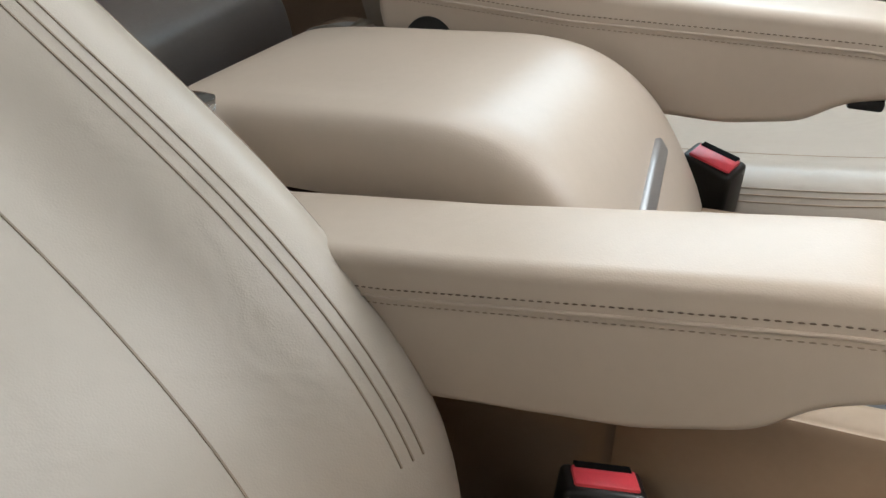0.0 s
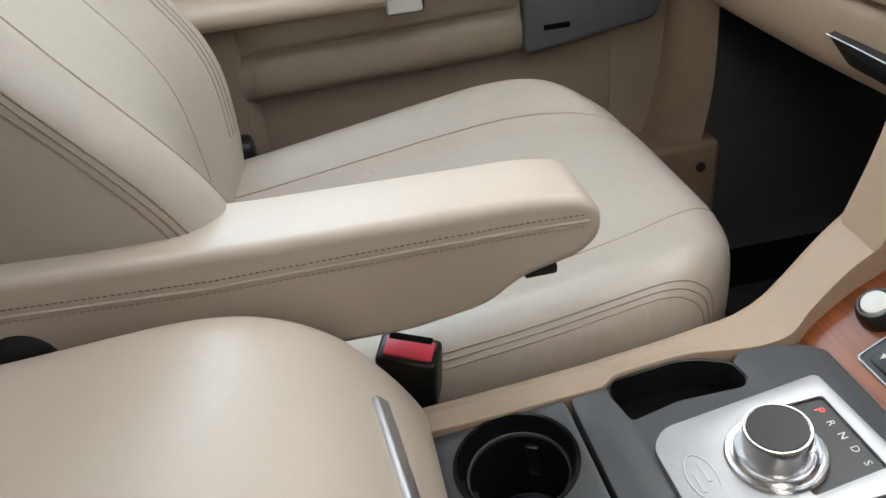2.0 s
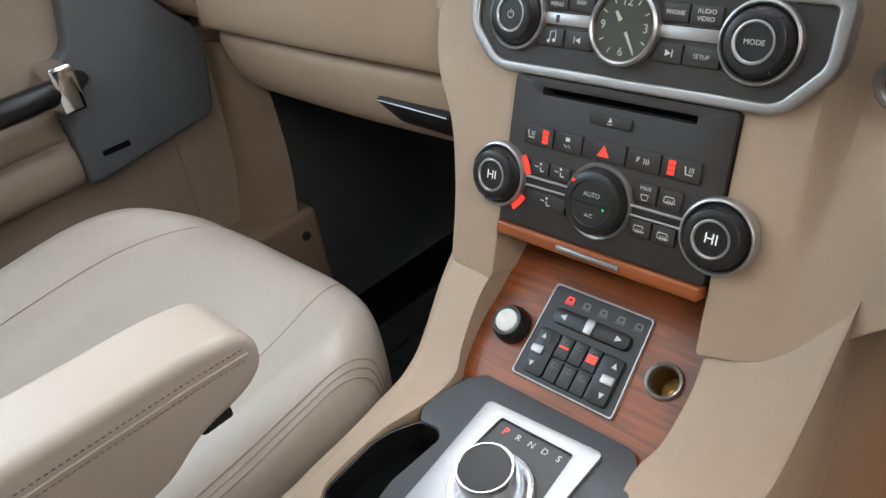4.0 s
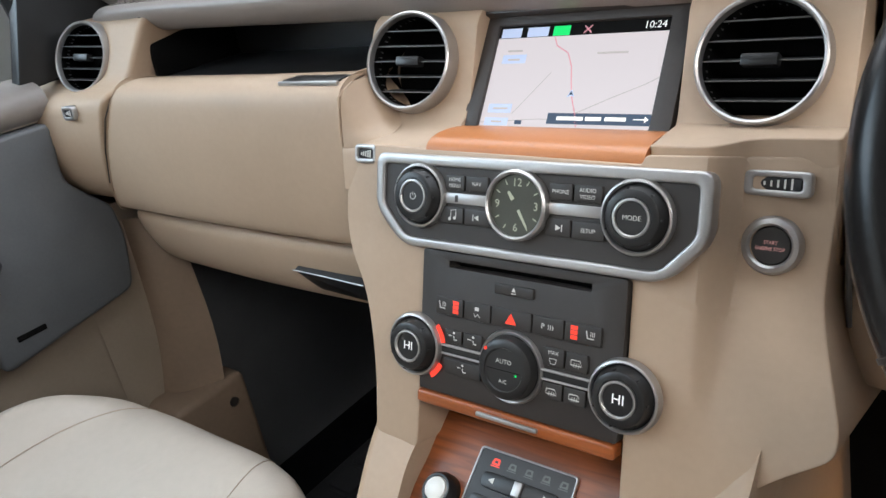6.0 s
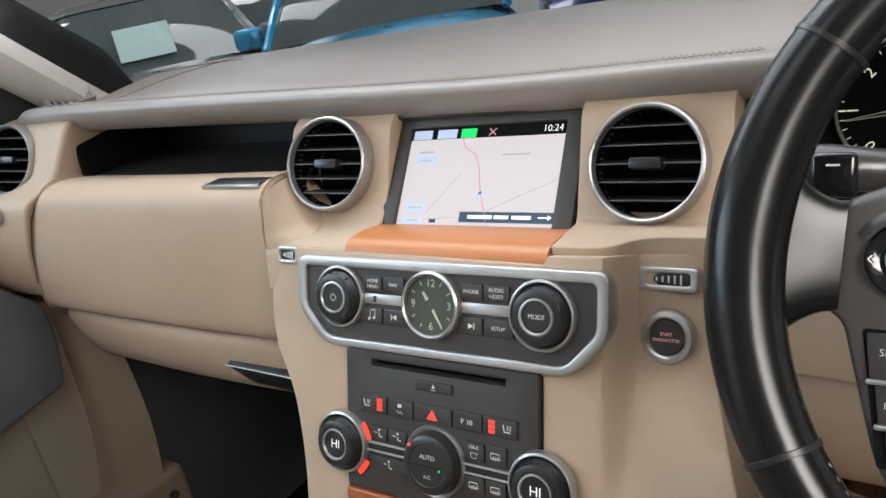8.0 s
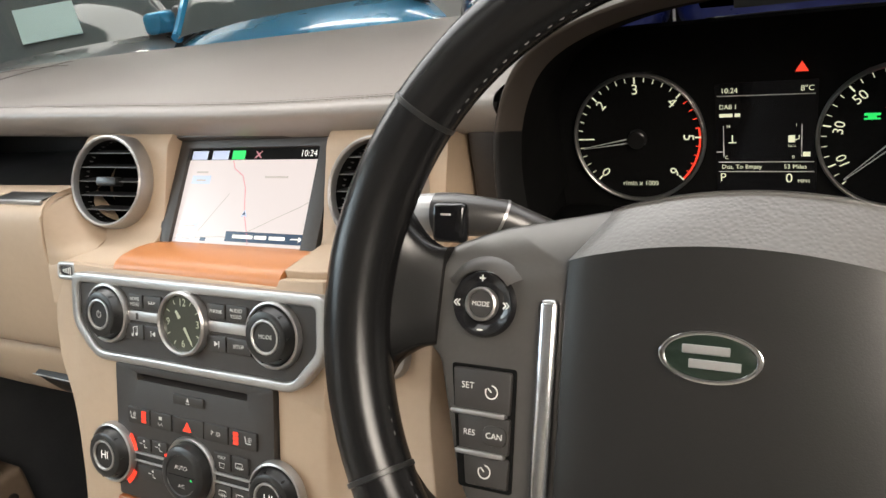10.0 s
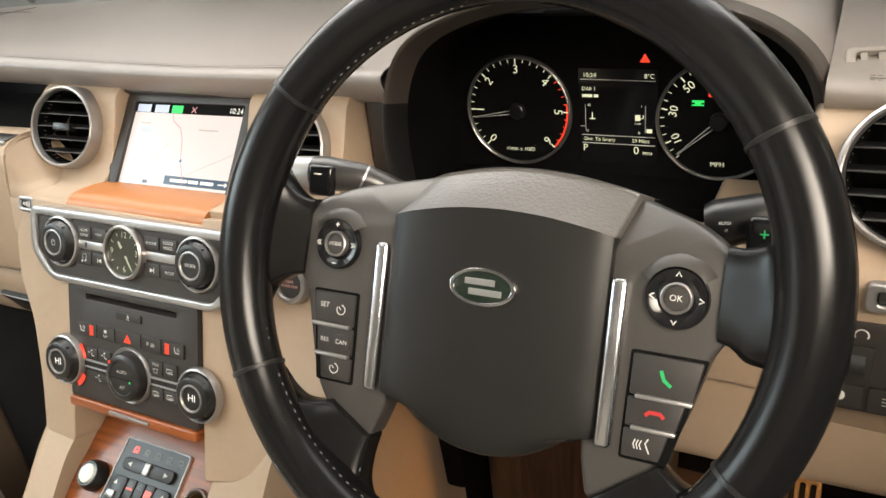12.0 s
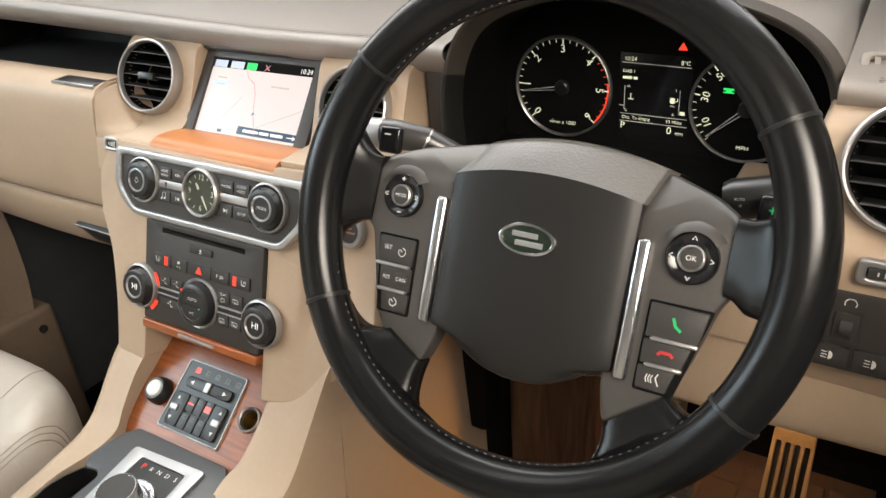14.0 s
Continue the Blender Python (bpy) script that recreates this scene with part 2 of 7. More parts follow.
# ---- materials ----
def material(name, colour, rough=0.5, metal=0.0, vary=0.06, scale=18.0, bump=0.0, bump_scale=900.0, kind="noise", coat=0.0, spec=0.5, wear=0.0, sheen=0.0, crumple=0.0):
    """A procedural surface: colour varied at two scales, roughness varied, fine relief."""
    ma = bpy.data.materials.new(name)
    ma.use_nodes = True
    nt = ma.node_tree
    b = nt.nodes["Principled BSDF"]
    b.inputs["Metallic"].default_value = metal
    b.inputs["Coat Weight"].default_value = coat
    b.inputs["Coat Roughness"].default_value = 0.08
    b.inputs["Specular IOR Level"].default_value = spec
    b.inputs["Sheen Weight"].default_value = sheen
    tc = nt.nodes.new("ShaderNodeTexCoord")
    big = nt.nodes.new("ShaderNodeTexNoise")
    big.inputs["Scale"].default_value, big.inputs["Detail"].default_value = scale, 4
    fine = nt.nodes.new("ShaderNodeTexNoise")
    fine.inputs["Scale"].default_value, fine.inputs["Detail"].default_value = scale * 14, 3
    nt.links.new(tc.outputs["Object"], big.inputs["Vector"])
    nt.links.new(tc.outputs["Object"], fine.inputs["Vector"])
    mix = nt.nodes.new("ShaderNodeMix")
    mix.data_type = "FLOAT"
    mix.inputs[0].default_value = 0.35
    nt.links.new(big.outputs["Fac"], mix.inputs[2])
    nt.links.new(fine.outputs["Fac"], mix.inputs[3])
    ramp = nt.nodes.new("ShaderNodeValToRGB")
    c = np.array(colour, float)
    lo, hi = c * (1 - vary), np.minimum(c * (1 + vary), 1)
    ramp.color_ramp.elements[0].position, ramp.color_ramp.elements[1].position = 0.35, 0.65
    ramp.color_ramp.elements[0].color, ramp.color_ramp.elements[1].color = (*lo, 1), (*hi, 1)
    nt.links.new(mix.outputs[0], ramp.inputs[0])
    nt.links.new(ramp.outputs[0], b.inputs["Base Color"])
    mr = nt.nodes.new("ShaderNodeMapRange")
    rv = 0.015 if metal > 0.5 else min(0.05, 0.06 * rough)
    mr.inputs["To Min"].default_value, mr.inputs["To Max"].default_value = max(rough - rv - wear, 0.02), min(rough + rv + wear, 1)
    mr.inputs["From Min"].default_value, mr.inputs["From Max"].default_value = 0.3, 0.7
    nt.links.new(big.outputs["Fac"], mr.inputs["Value"])
    nt.links.new(mr.outputs[0], b.inputs["Roughness"])
    if bump > 0:
        if kind == "leather":
            tex = nt.nodes.new("ShaderNodeTexVoronoi")
            tex.feature = "SMOOTH_F1"
            tex.inputs["Scale"].default_value = bump_scale
            out = tex.outputs["Distance"]
        else:
            tex = nt.nodes.new("ShaderNodeTexNoise")
            tex.inputs["Scale"].default_value, tex.inputs["Detail"].default_value = bump_scale, 2
            out = tex.outputs["Fac"]
        nt.links.new(tc.outputs["Object"], tex.inputs["Vector"])
        bp = nt.nodes.new("ShaderNodeBump")
        bp.inputs["Strength"].default_value, bp.inputs["Distance"].default_value = bump, 0.0006
        nt.links.new(out, bp.inputs["Height"])
        nt.links.new(bp.outputs[0], b.inputs["Normal"])
        if crumple > 0:
            soft = nt.nodes.new("ShaderNodeTexNoise")
            soft.inputs["Scale"].default_value, soft.inputs["Detail"].default_value, soft.inputs["Distortion"].default_value = 16, 2, 1.2
            nt.links.new(tc.outputs["Object"], soft.inputs["Vector"])
            big_bp = nt.nodes.new("ShaderNodeBump")
            big_bp.inputs["Strength"].default_value, big_bp.inputs["Distance"].default_value = crumple, 0.006
            nt.links.new(soft.outputs["Fac"], big_bp.inputs["Height"])
            nt.links.new(big_bp.outputs[0], bp.inputs["Normal"])
    return ma


def glow(name, colour, strength, base=0.3):
    ma = bpy.data.materials.new(name)
    ma.use_nodes = True
    b = ma.node_tree.nodes["Principled BSDF"]
    b.inputs["Base Color"].default_value = (*[min(x, 1) * base for x in colour], 1)
    b.inputs["Emission Color"].default_value = (*colour, 1)
    b.inputs["Emission Strength"].default_value = strength
    b.inputs["Roughness"].default_value = 0.25
    return ma


def wood(name, dark, light, axis="x"):
    ma = bpy.data.materials.new(name)
    ma.use_nodes = True
    nt = ma.node_tree
    b = nt.nodes["Principled BSDF"]
    tc = nt.nodes.new("ShaderNodeTexCoord")
    mp = nt.nodes.new("ShaderNodeMapping")
    mp.inputs["Scale"].default_value = {"x": (4, 60, 60), "y": (60, 4, 60), "z": (60, 60, 4)}[axis]
    nt.links.new(tc.outputs["Object"], mp.inputs["Vector"])
    a = nt.nodes.new("ShaderNodeTexNoise")
    a.inputs["Scale"].default_value, a.inputs["Detail"].default_value, a.inputs["Distortion"].default_value = 2.0, 6, 0.8
    nt.links.new(mp.outputs[0], a.inputs["Vector"])
    ramp = nt.nodes.new("ShaderNodeValToRGB")
    ramp.color_ramp.elements[0].position, ramp.color_ramp.elements[1].position = 0.36, 0.66
    ramp.color_ramp.elements[0].color, ramp.color_ramp.elements[1].color = (*dark, 1), (*light, 1)
    nt.links.new(a.outputs["Fac"], ramp.inputs[0])
    nt.links.new(ramp.outputs[0], b.inputs["Base Color"])
    b.inputs["Roughness"].default_value = 0.32
    b.inputs["Coat Weight"].default_value, b.inputs["Coat Roughness"].default_value = 0.12, 0.15
    return ma


def glass(name, tint=(1, 1, 1), rough=0.0):
    ma = bpy.data.materials.new(name)
    ma.use_nodes = True
    nt = ma.node_tree
    nt.nodes.remove(nt.nodes["Principled BSDF"])
    tr, gl, mx, fr = (nt.nodes.new(k) for k in ("ShaderNodeBsdfTransparent", "ShaderNodeBsdfGlossy", "ShaderNodeMixShader", "ShaderNodeFresnel"))
    tr.inputs[0].default_value = (*tint, 1)
    gl.inputs["Roughness"].default_value = rough
    fr.inputs[0].default_value = 1.45
    nt.links.new(fr.outputs[0], mx.inputs[0])
    nt.links.new(tr.outputs[0], mx.inputs[1])
    nt.links.new(gl.outputs[0], mx.inputs[2])
    nt.links.new(mx.outputs[0], nt.nodes["Material Output"].inputs[0])
    return ma


BEIGE = material("beige leather", (0.55, 0.468, 0.385), 0.36, vary=0.025, scale=9, bump=0.10, bump_scale=1100, kind="leather", crumple=0.08)
CLOCK_INK = material("pale green print", (0.42, 0.44, 0.33), 0.5, vary=0.05)
# grey-green base puts the glass reflection into the clock face's colour
DIAL = material("clock face with reflection in its grey", (0.050, 0.054, 0.043), 0.2, vary=0.1, scale=40)
STITCH = material("taupe thread", (0.105, 0.088, 0.077), 0.7, vary=0.2, scale=200)
SLAT = material("dim silver slat edge", (0.17, 0.165, 0.16), 0.4, metal=0.8, vary=0.05, scale=30)
# cushion leather, about a sixth darker than SEAT
CUSHION = material("darker almond leather", (0.420, 0.374, 0.318), 0.36, vary=0.04, scale=7, bump=0.14, bump_scale=1000, kind="leather", crumple=0.3)
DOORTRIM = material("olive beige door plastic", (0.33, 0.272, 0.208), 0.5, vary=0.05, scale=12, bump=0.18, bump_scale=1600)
# beige trim plastic with the footwell's shade put into its colour
KICK = material("beige panel plastic darkened for shade", (0.22, 0.158, 0.108), 0.55, vary=0.08, scale=10, bump=0.18, bump_scale=1600)
KNOBMETAL = material("satin chrome", (0.66, 0.66, 0.67), 0.24, metal=1.0, vary=0.04, scale=40)
BEIGE2 = material("beige soft plastic", (0.405, 0.300, 0.210), 0.55, vary=0.04, scale=12, bump=0.18, bump_scale=1600)
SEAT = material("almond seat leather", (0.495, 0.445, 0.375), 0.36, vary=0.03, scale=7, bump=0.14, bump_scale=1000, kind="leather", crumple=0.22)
TAUPE = material("taupe dash leather", (0.235, 0.206, 0.186), 0.42, vary=0.06, scale=10, bump=0.22, bump_scale=1300, kind="leather", spec=0.75)
DARK = material("dark brown plastic", (0.035, 0.030, 0.027), 0.5, vary=0.15, scale=20, bump=0.2, bump_scale=1500)
PANEL = material("charcoal panel plastic", (0.030, 0.0265, 0.024), 0.52, vary=0.08, scale=25, bump=0.12, bump_scale=2200)
BUTTON = material("charcoal button plastic", (0.026, 0.0235, 0.0215), 0.46, vary=0.08, scale=40)
BLACK = material("black plastic", (0.012, 0.012, 0.012), 0.35, vary=0.2, scale=30)
RUBBER = material("black rubber", (0.018, 0.018, 0.019), 0.6, vary=0.2, scale=60, bump=0.3, bump_scale=1200)
GLOSSY = material("satin dark grey plastic", (0.040, 0.038, 0.037), 0.30, vary=0.1, scale=30)
GLOSS = material("gloss black", (0.008, 0.008, 0.009), 0.12, vary=0.2, scale=30)
MATT = material("matt black", (0.004, 0.004, 0.004), 0.85, spec=0.12, vary=0.3, scale=30)
WHEEL = material("black wheel leather", (0.0065, 0.0063, 0.0065), 0.24, vary=0.08, scale=30, bump=0.03, bump_scale=1900, spec=0.32)
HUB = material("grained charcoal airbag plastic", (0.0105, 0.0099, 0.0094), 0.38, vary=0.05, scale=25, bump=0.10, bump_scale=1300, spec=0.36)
# same plastic as HUB; the lighter grey paints in the upper face's sheen
STRIP = material("airbag top with painted sheen", (0.105, 0.100, 0.095), 0.38, vary=0.06, scale=25, bump=0.5, bump_scale=520, kind="leather", spec=0.9)
WKEY = material("dark wheel button plastic", (0.028, 0.026, 0.0245), 0.42, vary=0.08, scale=40)
SPOKE = material("graphite satin spoke plastic", (0.072, 0.068, 0.064), 0.34, metal=0.35, vary=0.06, scale=30)
SATIN = material("satin silver trim", (0.44, 0.43, 0.42), 0.38, metal=0.9, vary=0.05, scale=30)
BRUSH = material("brushed aluminium", (0.43, 0.43, 0.435), 0.42, metal=0.9, vary=0.05, scale=60)
CHROME = material("polished chrome", (0.82, 0.82, 0.83), 0.10, metal=1.0, vary=0.03, scale=20)
GREY = material("slate grey console plastic", (0.066, 0.069, 0.074), 0.40, vary=0.06, scale=25, bump=0.15, bump_scale=1800)
SLATE = material("slate door plastic", (0.115, 0.122, 0.128), 0.42, vary=0.08, scale=18, bump=0.2, bump_scale=1500)
CARPET = material("black carpet", (0.006, 0.006, 0.007), 0.95, spec=0.05, vary=0.4, scale=60, bump=0.9, bump_scale=700)
TAN = material("tan leather band", (0.42, 0.155, 0.047), 0.36, vary=0.07, scale=16, bump=0.25, bump_scale=900, kind="leather")
WOOD = wood("cherry wood veneer", (0.150, 0.040, 0.009), (0.300, 0.082, 0.019))
THREAD = material("dark brown thread", (0.16, 0.12, 0.085), 0.7, vary=0.2, scale=200)
PALE = material("pale grey thread", (0.15, 0.147, 0.143), 0.7, vary=0.2, scale=200)
# groove shade is put into this darker tone, used for seam tubes and stitches
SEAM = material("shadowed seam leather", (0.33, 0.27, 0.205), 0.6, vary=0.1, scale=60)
RED = material("red buckle plastic", (0.95, 0.09, 0.12), 0.35, vary=0.05, scale=40)
PILLAR = material("pale headlining cloth", (0.55, 0.51, 0.45), 0.85, vary=0.06, scale=30, bump=0.4, bump_scale=1800)
INK = glow("dial lettering", (0.93, 0.94, 0.66), 0.8)
DIM_GREEN = glow("dim green mark", (0.05, 0.8, 0.25), 0.3)
DIM_RED = glow("dim red mark", (0.9, 0.08, 0.08), 0.35)
WHITE_INK = material("pale grey print", (0.62, 0.62, 0.58), 0.5, vary=0.03)
FAINT = material("faint grey print", (0.13, 0.14, 0.13), 0.5, vary=0.03)
LIT_RED = glow("lit red mark", (1.0, 0.06, 0.03), 1.3)
LIT_GREEN = glow("lit green mark", (0.03, 0.9, 0.18), 0.9)
LIT_WHITE = glow("lit white display", (1.0, 0.98, 0.92), 1.1)
SCREEN = glow("lit map screen", (1.0, 0.885, 0.85), 0.92, 0.03)
MAP_ROAD = glow("map pink road", (0.80, 0.34, 0.38), 0.85)
MAP_GREY = glow("map grey line", (0.62, 0.55, 0.50), 0.8)
MAP_BLUE = glow("map pale blue key", (0.62, 0.70, 0.90), 0.85)
MAP_DARK = glow("map dark bar", (0.03, 0.06, 0.11), 0.8)
GLASS = glass("clear glass", (0.93, 0.96, 0.95))
BADGE = material("dark green enamel", (0.010, 0.017, 0.012), 0.2, vary=0.05)

# ---- frames of reference in the cabin ----
CX = -0.006
A = radians(19.4)
STACK = basis((CX, 0.864, 0.743), (1, 0, 0), (0, math.sin(A), math.cos(A)))
B = radians(38.0)
MONITOR = basis((-0.0105, 0.9385, 0.7785), (1, 0, 0), (0, math.sin(B), math.cos(B)))
C = radians(34.9)
TRAY = basis((0, 0.788, 0.50), (1, 0, 0), (0, math.cos(C), math.sin(C)))
D = radians(6)
GEAR = basis((0, 0.65, 0.462), (1, 0, 0), (0, math.cos(D), math.sin(D)))
E_ = radians(27.2)
STEER = basis((0.4275, 0.773, 0.8305), (1, 0.01, 0), (0, math.sin(E_), math.cos(E_))) @ Matrix.Scale(1.012, 4)
V = radians(24)
VENT = [basis(p, (1, 0, 0), (0, math.sin(V), math.cos(V))) for p in ((-0.164, 0.948, 0.836), (0.1440, 0.955, 0.827), (-0.708, 0.93, 0.86), (0.655, 0.914, 0.857))]


def inset(poly, d):
    """A polygon shrunk towards its middle by about d."""
    c = Vector((sum(p[0] for p in poly) / len(poly), sum(p[1] for p in poly) / len(poly)))
    w = max(p[0] for p in poly) - min(p[0] for p in poly)
    h = max(p[1] for p in poly) - min(p[1] for p in poly)
    return [(c.x + (p[0] - c.x) * (1 - 2 * d / w), c.y + (p[1] - c.y) * (1 - 2 * d / h)) for p in poly]


# ---- shell of the cabin ----
floor = tagged(part("floor", box(-0.80, 0.80, -1.1, 1.75, -0.04, 0.03), CARPET), "black carpeted cabin floor", "floor", kind="structure")
bulkhead = part("wall_front", box(-0.80, 0.80, 1.56, 1.62, 0.031, 0.80), CARPET)
tagged(bulkhead, "black carpeted footwell bulkhead", "wall", kind="structure")
roof_net = [[(x, y, 1.46 - 0.06 * (x / 0.7) ** 2 - (0.06 if abs(x) > 0.7 else 0)) for x in (-0.74, -0.65, -0.35, 0, 0.35, 0.65, 0.74)] for y in (-1.2, -0.4, 0.3, 0.78)]
roof_bm = Surf(roof_net).mesh(40, 40)
bmesh.ops.delete(roof_bm, geom=[f for f in roof_bm.faces if abs(f.calc_center_median().x) < 0.66 and -0.34 < f.calc_center_median().y < 0.66], context="FACES")
thicken(roof_bm, 0.03)
tagged(part("ceiling", roof_bm, PILLAR), "pale cloth headlining round a glass roof panel", "ceiling", kind="structure")
back = part("wall_rear", box(-0.80, 0.80, -1.30, -1.22, 0.0, 0.86, 0.02), SLATE)
tagged(back, "dark rear cabin trim", "wall", kind="structure")


def pillar(name, pts, r, label):
    ob = part(name, tube(pts, r, 14, squash=0.7), PILLAR, None)
    return tagged(ob, label, "pillar", kind="structure")


for s in (-1, 1):
    pillar("trim_pillar", [(s * 0.79, 1.17, 0.84), (s * 0.765, 1.06, 0.925), (s * 0.750, 0.955, 1.015), (s * 0.735, 0.84, 1.14), (s * 0.70, 0.72, 1.41)], [0.046, 0.046, 0.045, 0.05, 0.055], "pale windscreen pillar trim")
    pillar("trim_pillar", [(s * 0.77, -0.06, 0.5), (s * 0.765, -0.08, 0.9), (s * 0.72, -0.12, 1.41)], [0.06, 0.06, 0.07], "pale centre pillar trim")
    pillar("trim_pillar", [(s * 0.77, -1.12, 0.6), (s * 0.76, -1.14, 0.9), (s * 0.70, -1.16, 1.41)], [0.07, 0.07, 0.08], "pale rear pillar trim")
side = part("wall_left", box(-0.86, -0.80, -1.2, 0.0, 0.0, 0.84, 0.02), BEIGE2)
tagged(side, "beige rear side trim", "wall", kind="structure")
# unseen plain wall, added to hold back side light from the right
sill = part("wall_right", box(0.83, 0.87, -0.05, 1.62, -0.10, 0.84, 0.01), SLATE)
tagged(sill, "plain dark unseen wall in the driver door's place", "wall", kind="structure")
tagged(part("wall_left_front", box(-0.87, -0.835, 0.0, 1.62, -0.10, 0.84, 0.01), SLATE), "dark passenger side wall", "wall", kind="structure")
side2 = part("wall_right_rear", box(0.80, 0.86, -1.2, -0.05, 0.1, 0.84, 0.02), SLATE)
tagged(side2, "dark rear side trim", "wall", kind="structure")

# windscreen
ws = [[(x, 1.46 - 0.12 * (x / 0.75) ** 2, 0.89) for x in (-0.75, -0.4, 0, 0.4, 0.75)], [(x * 0.96, 1.13 - 0.06 * (x / 0.75) ** 2, 1.16) for x in (-0.75, -0.4, 0, 0.4, 0.75)], [(x * 0.92, 0.78, 1.44) for x in (-0.75, -0.4, 0, 0.4, 0.75)]]
screen_glass = part("window_1", Surf(ws).mesh(16, 8), GLASS)
screen_glass.visible_shadow = False
roof_glass = part("window_2", Surf([[(x, y, 1.475 - 0.05 * (x / 0.7) ** 2) for x in (-0.67, -0.3, 0, 0.3, 0.67)] for y in (-0.36, 0.1, 0.68)]).mesh(8, 6), GLASS)
roof_glass.visible_shadow = False
tagged(roof_glass, "clear glass roof panel", "roof window", kind="structure")
tagged(screen_glass, "clear raked windscreen", "windscreen", kind="structure")

# ---- dashboard top ----
def lip_z(x):
    return 0.874 - 0.030 * x if x < 0 else 0.874


prof = [(1.02, -0.018), (0.999, -0.014), (0.986, -0.005), (0.976, 0.006), (0.972, 0.0145), (0.977, 0.0205), (0.995, 0.0235), (1.06, 0.904), (1.15, 0.916), (1.25, 0.919), (1.36, 0.904), (1.46, 0.885)]
XS = [-0.80, -0.72, -0.62, -0.45, -0.25, 0.0, 0.2, 0.45, 0.65, 0.80]
top_net = []
for x in XS:
    e = max(0.0, (abs(x) - 0.70)) * 1.2
    bow = 0.10 * max(0, abs(x) - 0.3) ** 2
    top_net.append([(x, y - bow + e * 0.6, (lip_z(x) + dz if dz < 0.5 else dz) - e * 0.25) for y, dz in prof])
TOP = Surf(top_net)
dash = thing("dashboard", "taupe leather dashboard top with stitched front seam", "dashboard")
top_bm = TOP.mesh(40, 90, flip=True)
bmesh.ops.delete(top_bm, geom=[f for f in top_bm.faces if 0.238 < f.calc_center_median().x < 0.594 and f.calc_center_median().y < 1.27], context="FACES")
part("cover", top_bm, TAUPE, dash, angle=60)
part("seam", join(tube(TOP.line([(0.515, 0.02), (0.515, 0.3), (0.515, 0.678)], 80, 0.0), 0.0004, 6), tube(TOP.line([(0.515, 0.87), (0.515, 0.98)], 20, 0.0), 0.0004, 6)), STITCH, dash)
for u in (0.498, 0.530):
    for v0, v1 in ((0.03, 0.678), (0.87, 0.97)):
        tagged(part("stitching", stitches([TOP.line([(u, v0), (u, v1)], 100, -0.0002)], 0.0030, 0.0015, 0.00026), STITCH, dash, "fine dark stitches"), "fine dark stitches", kind="stuff")
part("airbag_seam", tube(TOP.line([(0.60, 0.20), (0.69, 0.235), (0.765, 0.265), (0.80, 0.28)], 30, 0.0), 0.0007, 6), STITCH, dash, "thin airbag tear line")
part("airbag_seam", tube(TOP.line([(0.78, 0.10), (0.777, 0.18), (0.773, 0.27), (0.768, 0.30)], 30, 0.0), 0.0007, 6), STITCH, dash, "thin airbag tear line")

# small demister outlets on the dashboard top
DEMIST = material("pale grey outlet plastic", (0.27, 0.245, 0.22), 0.5, vary=0.05, scale=20, bump=0.12, bump_scale=1400)
for m, lab in ((basis((-0.728, 1.055, 0.914), (0.12, 1, 0.03), (-0.75, 0.1, 0.66)) @ Matrix.Scale(0.72, 4), "pale slotted demister outlet"), (basis((0.642, 1.004, 0.898), (1, 0.2, 0), (0, 0.74, 0.67)) @ Matrix.Scale(0.8, 4), "pale slotted demister outlet")):
    dv = thing("demister_vent", lab + " beside the windscreen pillar", "air vent", m)
    part("surround", plate(rpoly([(-0.048, -0.018), (0.048, -0.018), (0.048, 0.018), (-0.048, 0.018)], 0.008), -0.02, 0.003, [rpoly([(-0.040, -0.013), (0.040, -0.013), (0.040, 0.013), (-0.040, 0.013)], 0.006)], 0.002), DEMIST, dv)
    part("backing", box(-0.042, 0.042, -0.017, 0.017, -0.015, -0.012), MATT, dv)
    for k in range(6):
        part("slat", box(-0.036 + k * 0.0135, -0.0305 + k * 0.0135, -0.013, 0.013, -0.01, 0.0005), DEMIST, dv)

# ---- round air vents ----
def round_vent(m, label, turn=0, size=0.955):
    v = thing("round_air_vent", label, "air vent", m @ pose(0, 0, 0, 0, turn) @ Matrix.Scale(size, 4), group="round air vents")
    part("ring", lathe([(0.0420, -0.012), (0.0424, 0.003), (0.0434, 0.0062), (0.0450, 0.0072), (0.0466, 0.0060), (0.0476, 0.001), (0.0485, -0.008), (0.0485, -0.03), (0.047, -0.032)], 64), SATIN, v, "satin silver ring")
    part("throat", lathe([(0.0422, 0.0), (0.0415, -0.0445), (0.0, -0.045)], 48), MATT, v)
    for k in range(-2, 3):
        y = k * 0.0145
        w = math.sqrt(0.0418 ** 2 - y * y)
        part("slat", box(-w, w, -0.0008, 0.0008, -0.018, 0.0, 0.0005, 1, m=pose(0, y, -0.001, 14)), BLACK, v)
        part("slat_edge", box(-w, w, -0.0004, 0.0004, -0.0006, 0.0008, m=pose(0, y, 0.0, 14)), SLAT, v)
    part("tab", box(-0.013, 0.013, -0.0045, 0.0045, -0.006, 0.006, 0.0015), BLACK, v, "black adjuster tab")
    return v


round_vent(VENT[0], "round black slatted air vent with satin silver ring", 7)
round_vent(VENT[1], "round black slatted air vent with satin silver ring")
round_vent(VENT[2] @ pose(0, 0, 0, 0, 12), "round black slatted air vent with silver ring at the passenger end", 0, 1.0)
round_vent(VENT[3] @ pose(0, 0, 0, 0, -6), "round black slatted air vent with silver ring at the driver end", 0, 1.0)

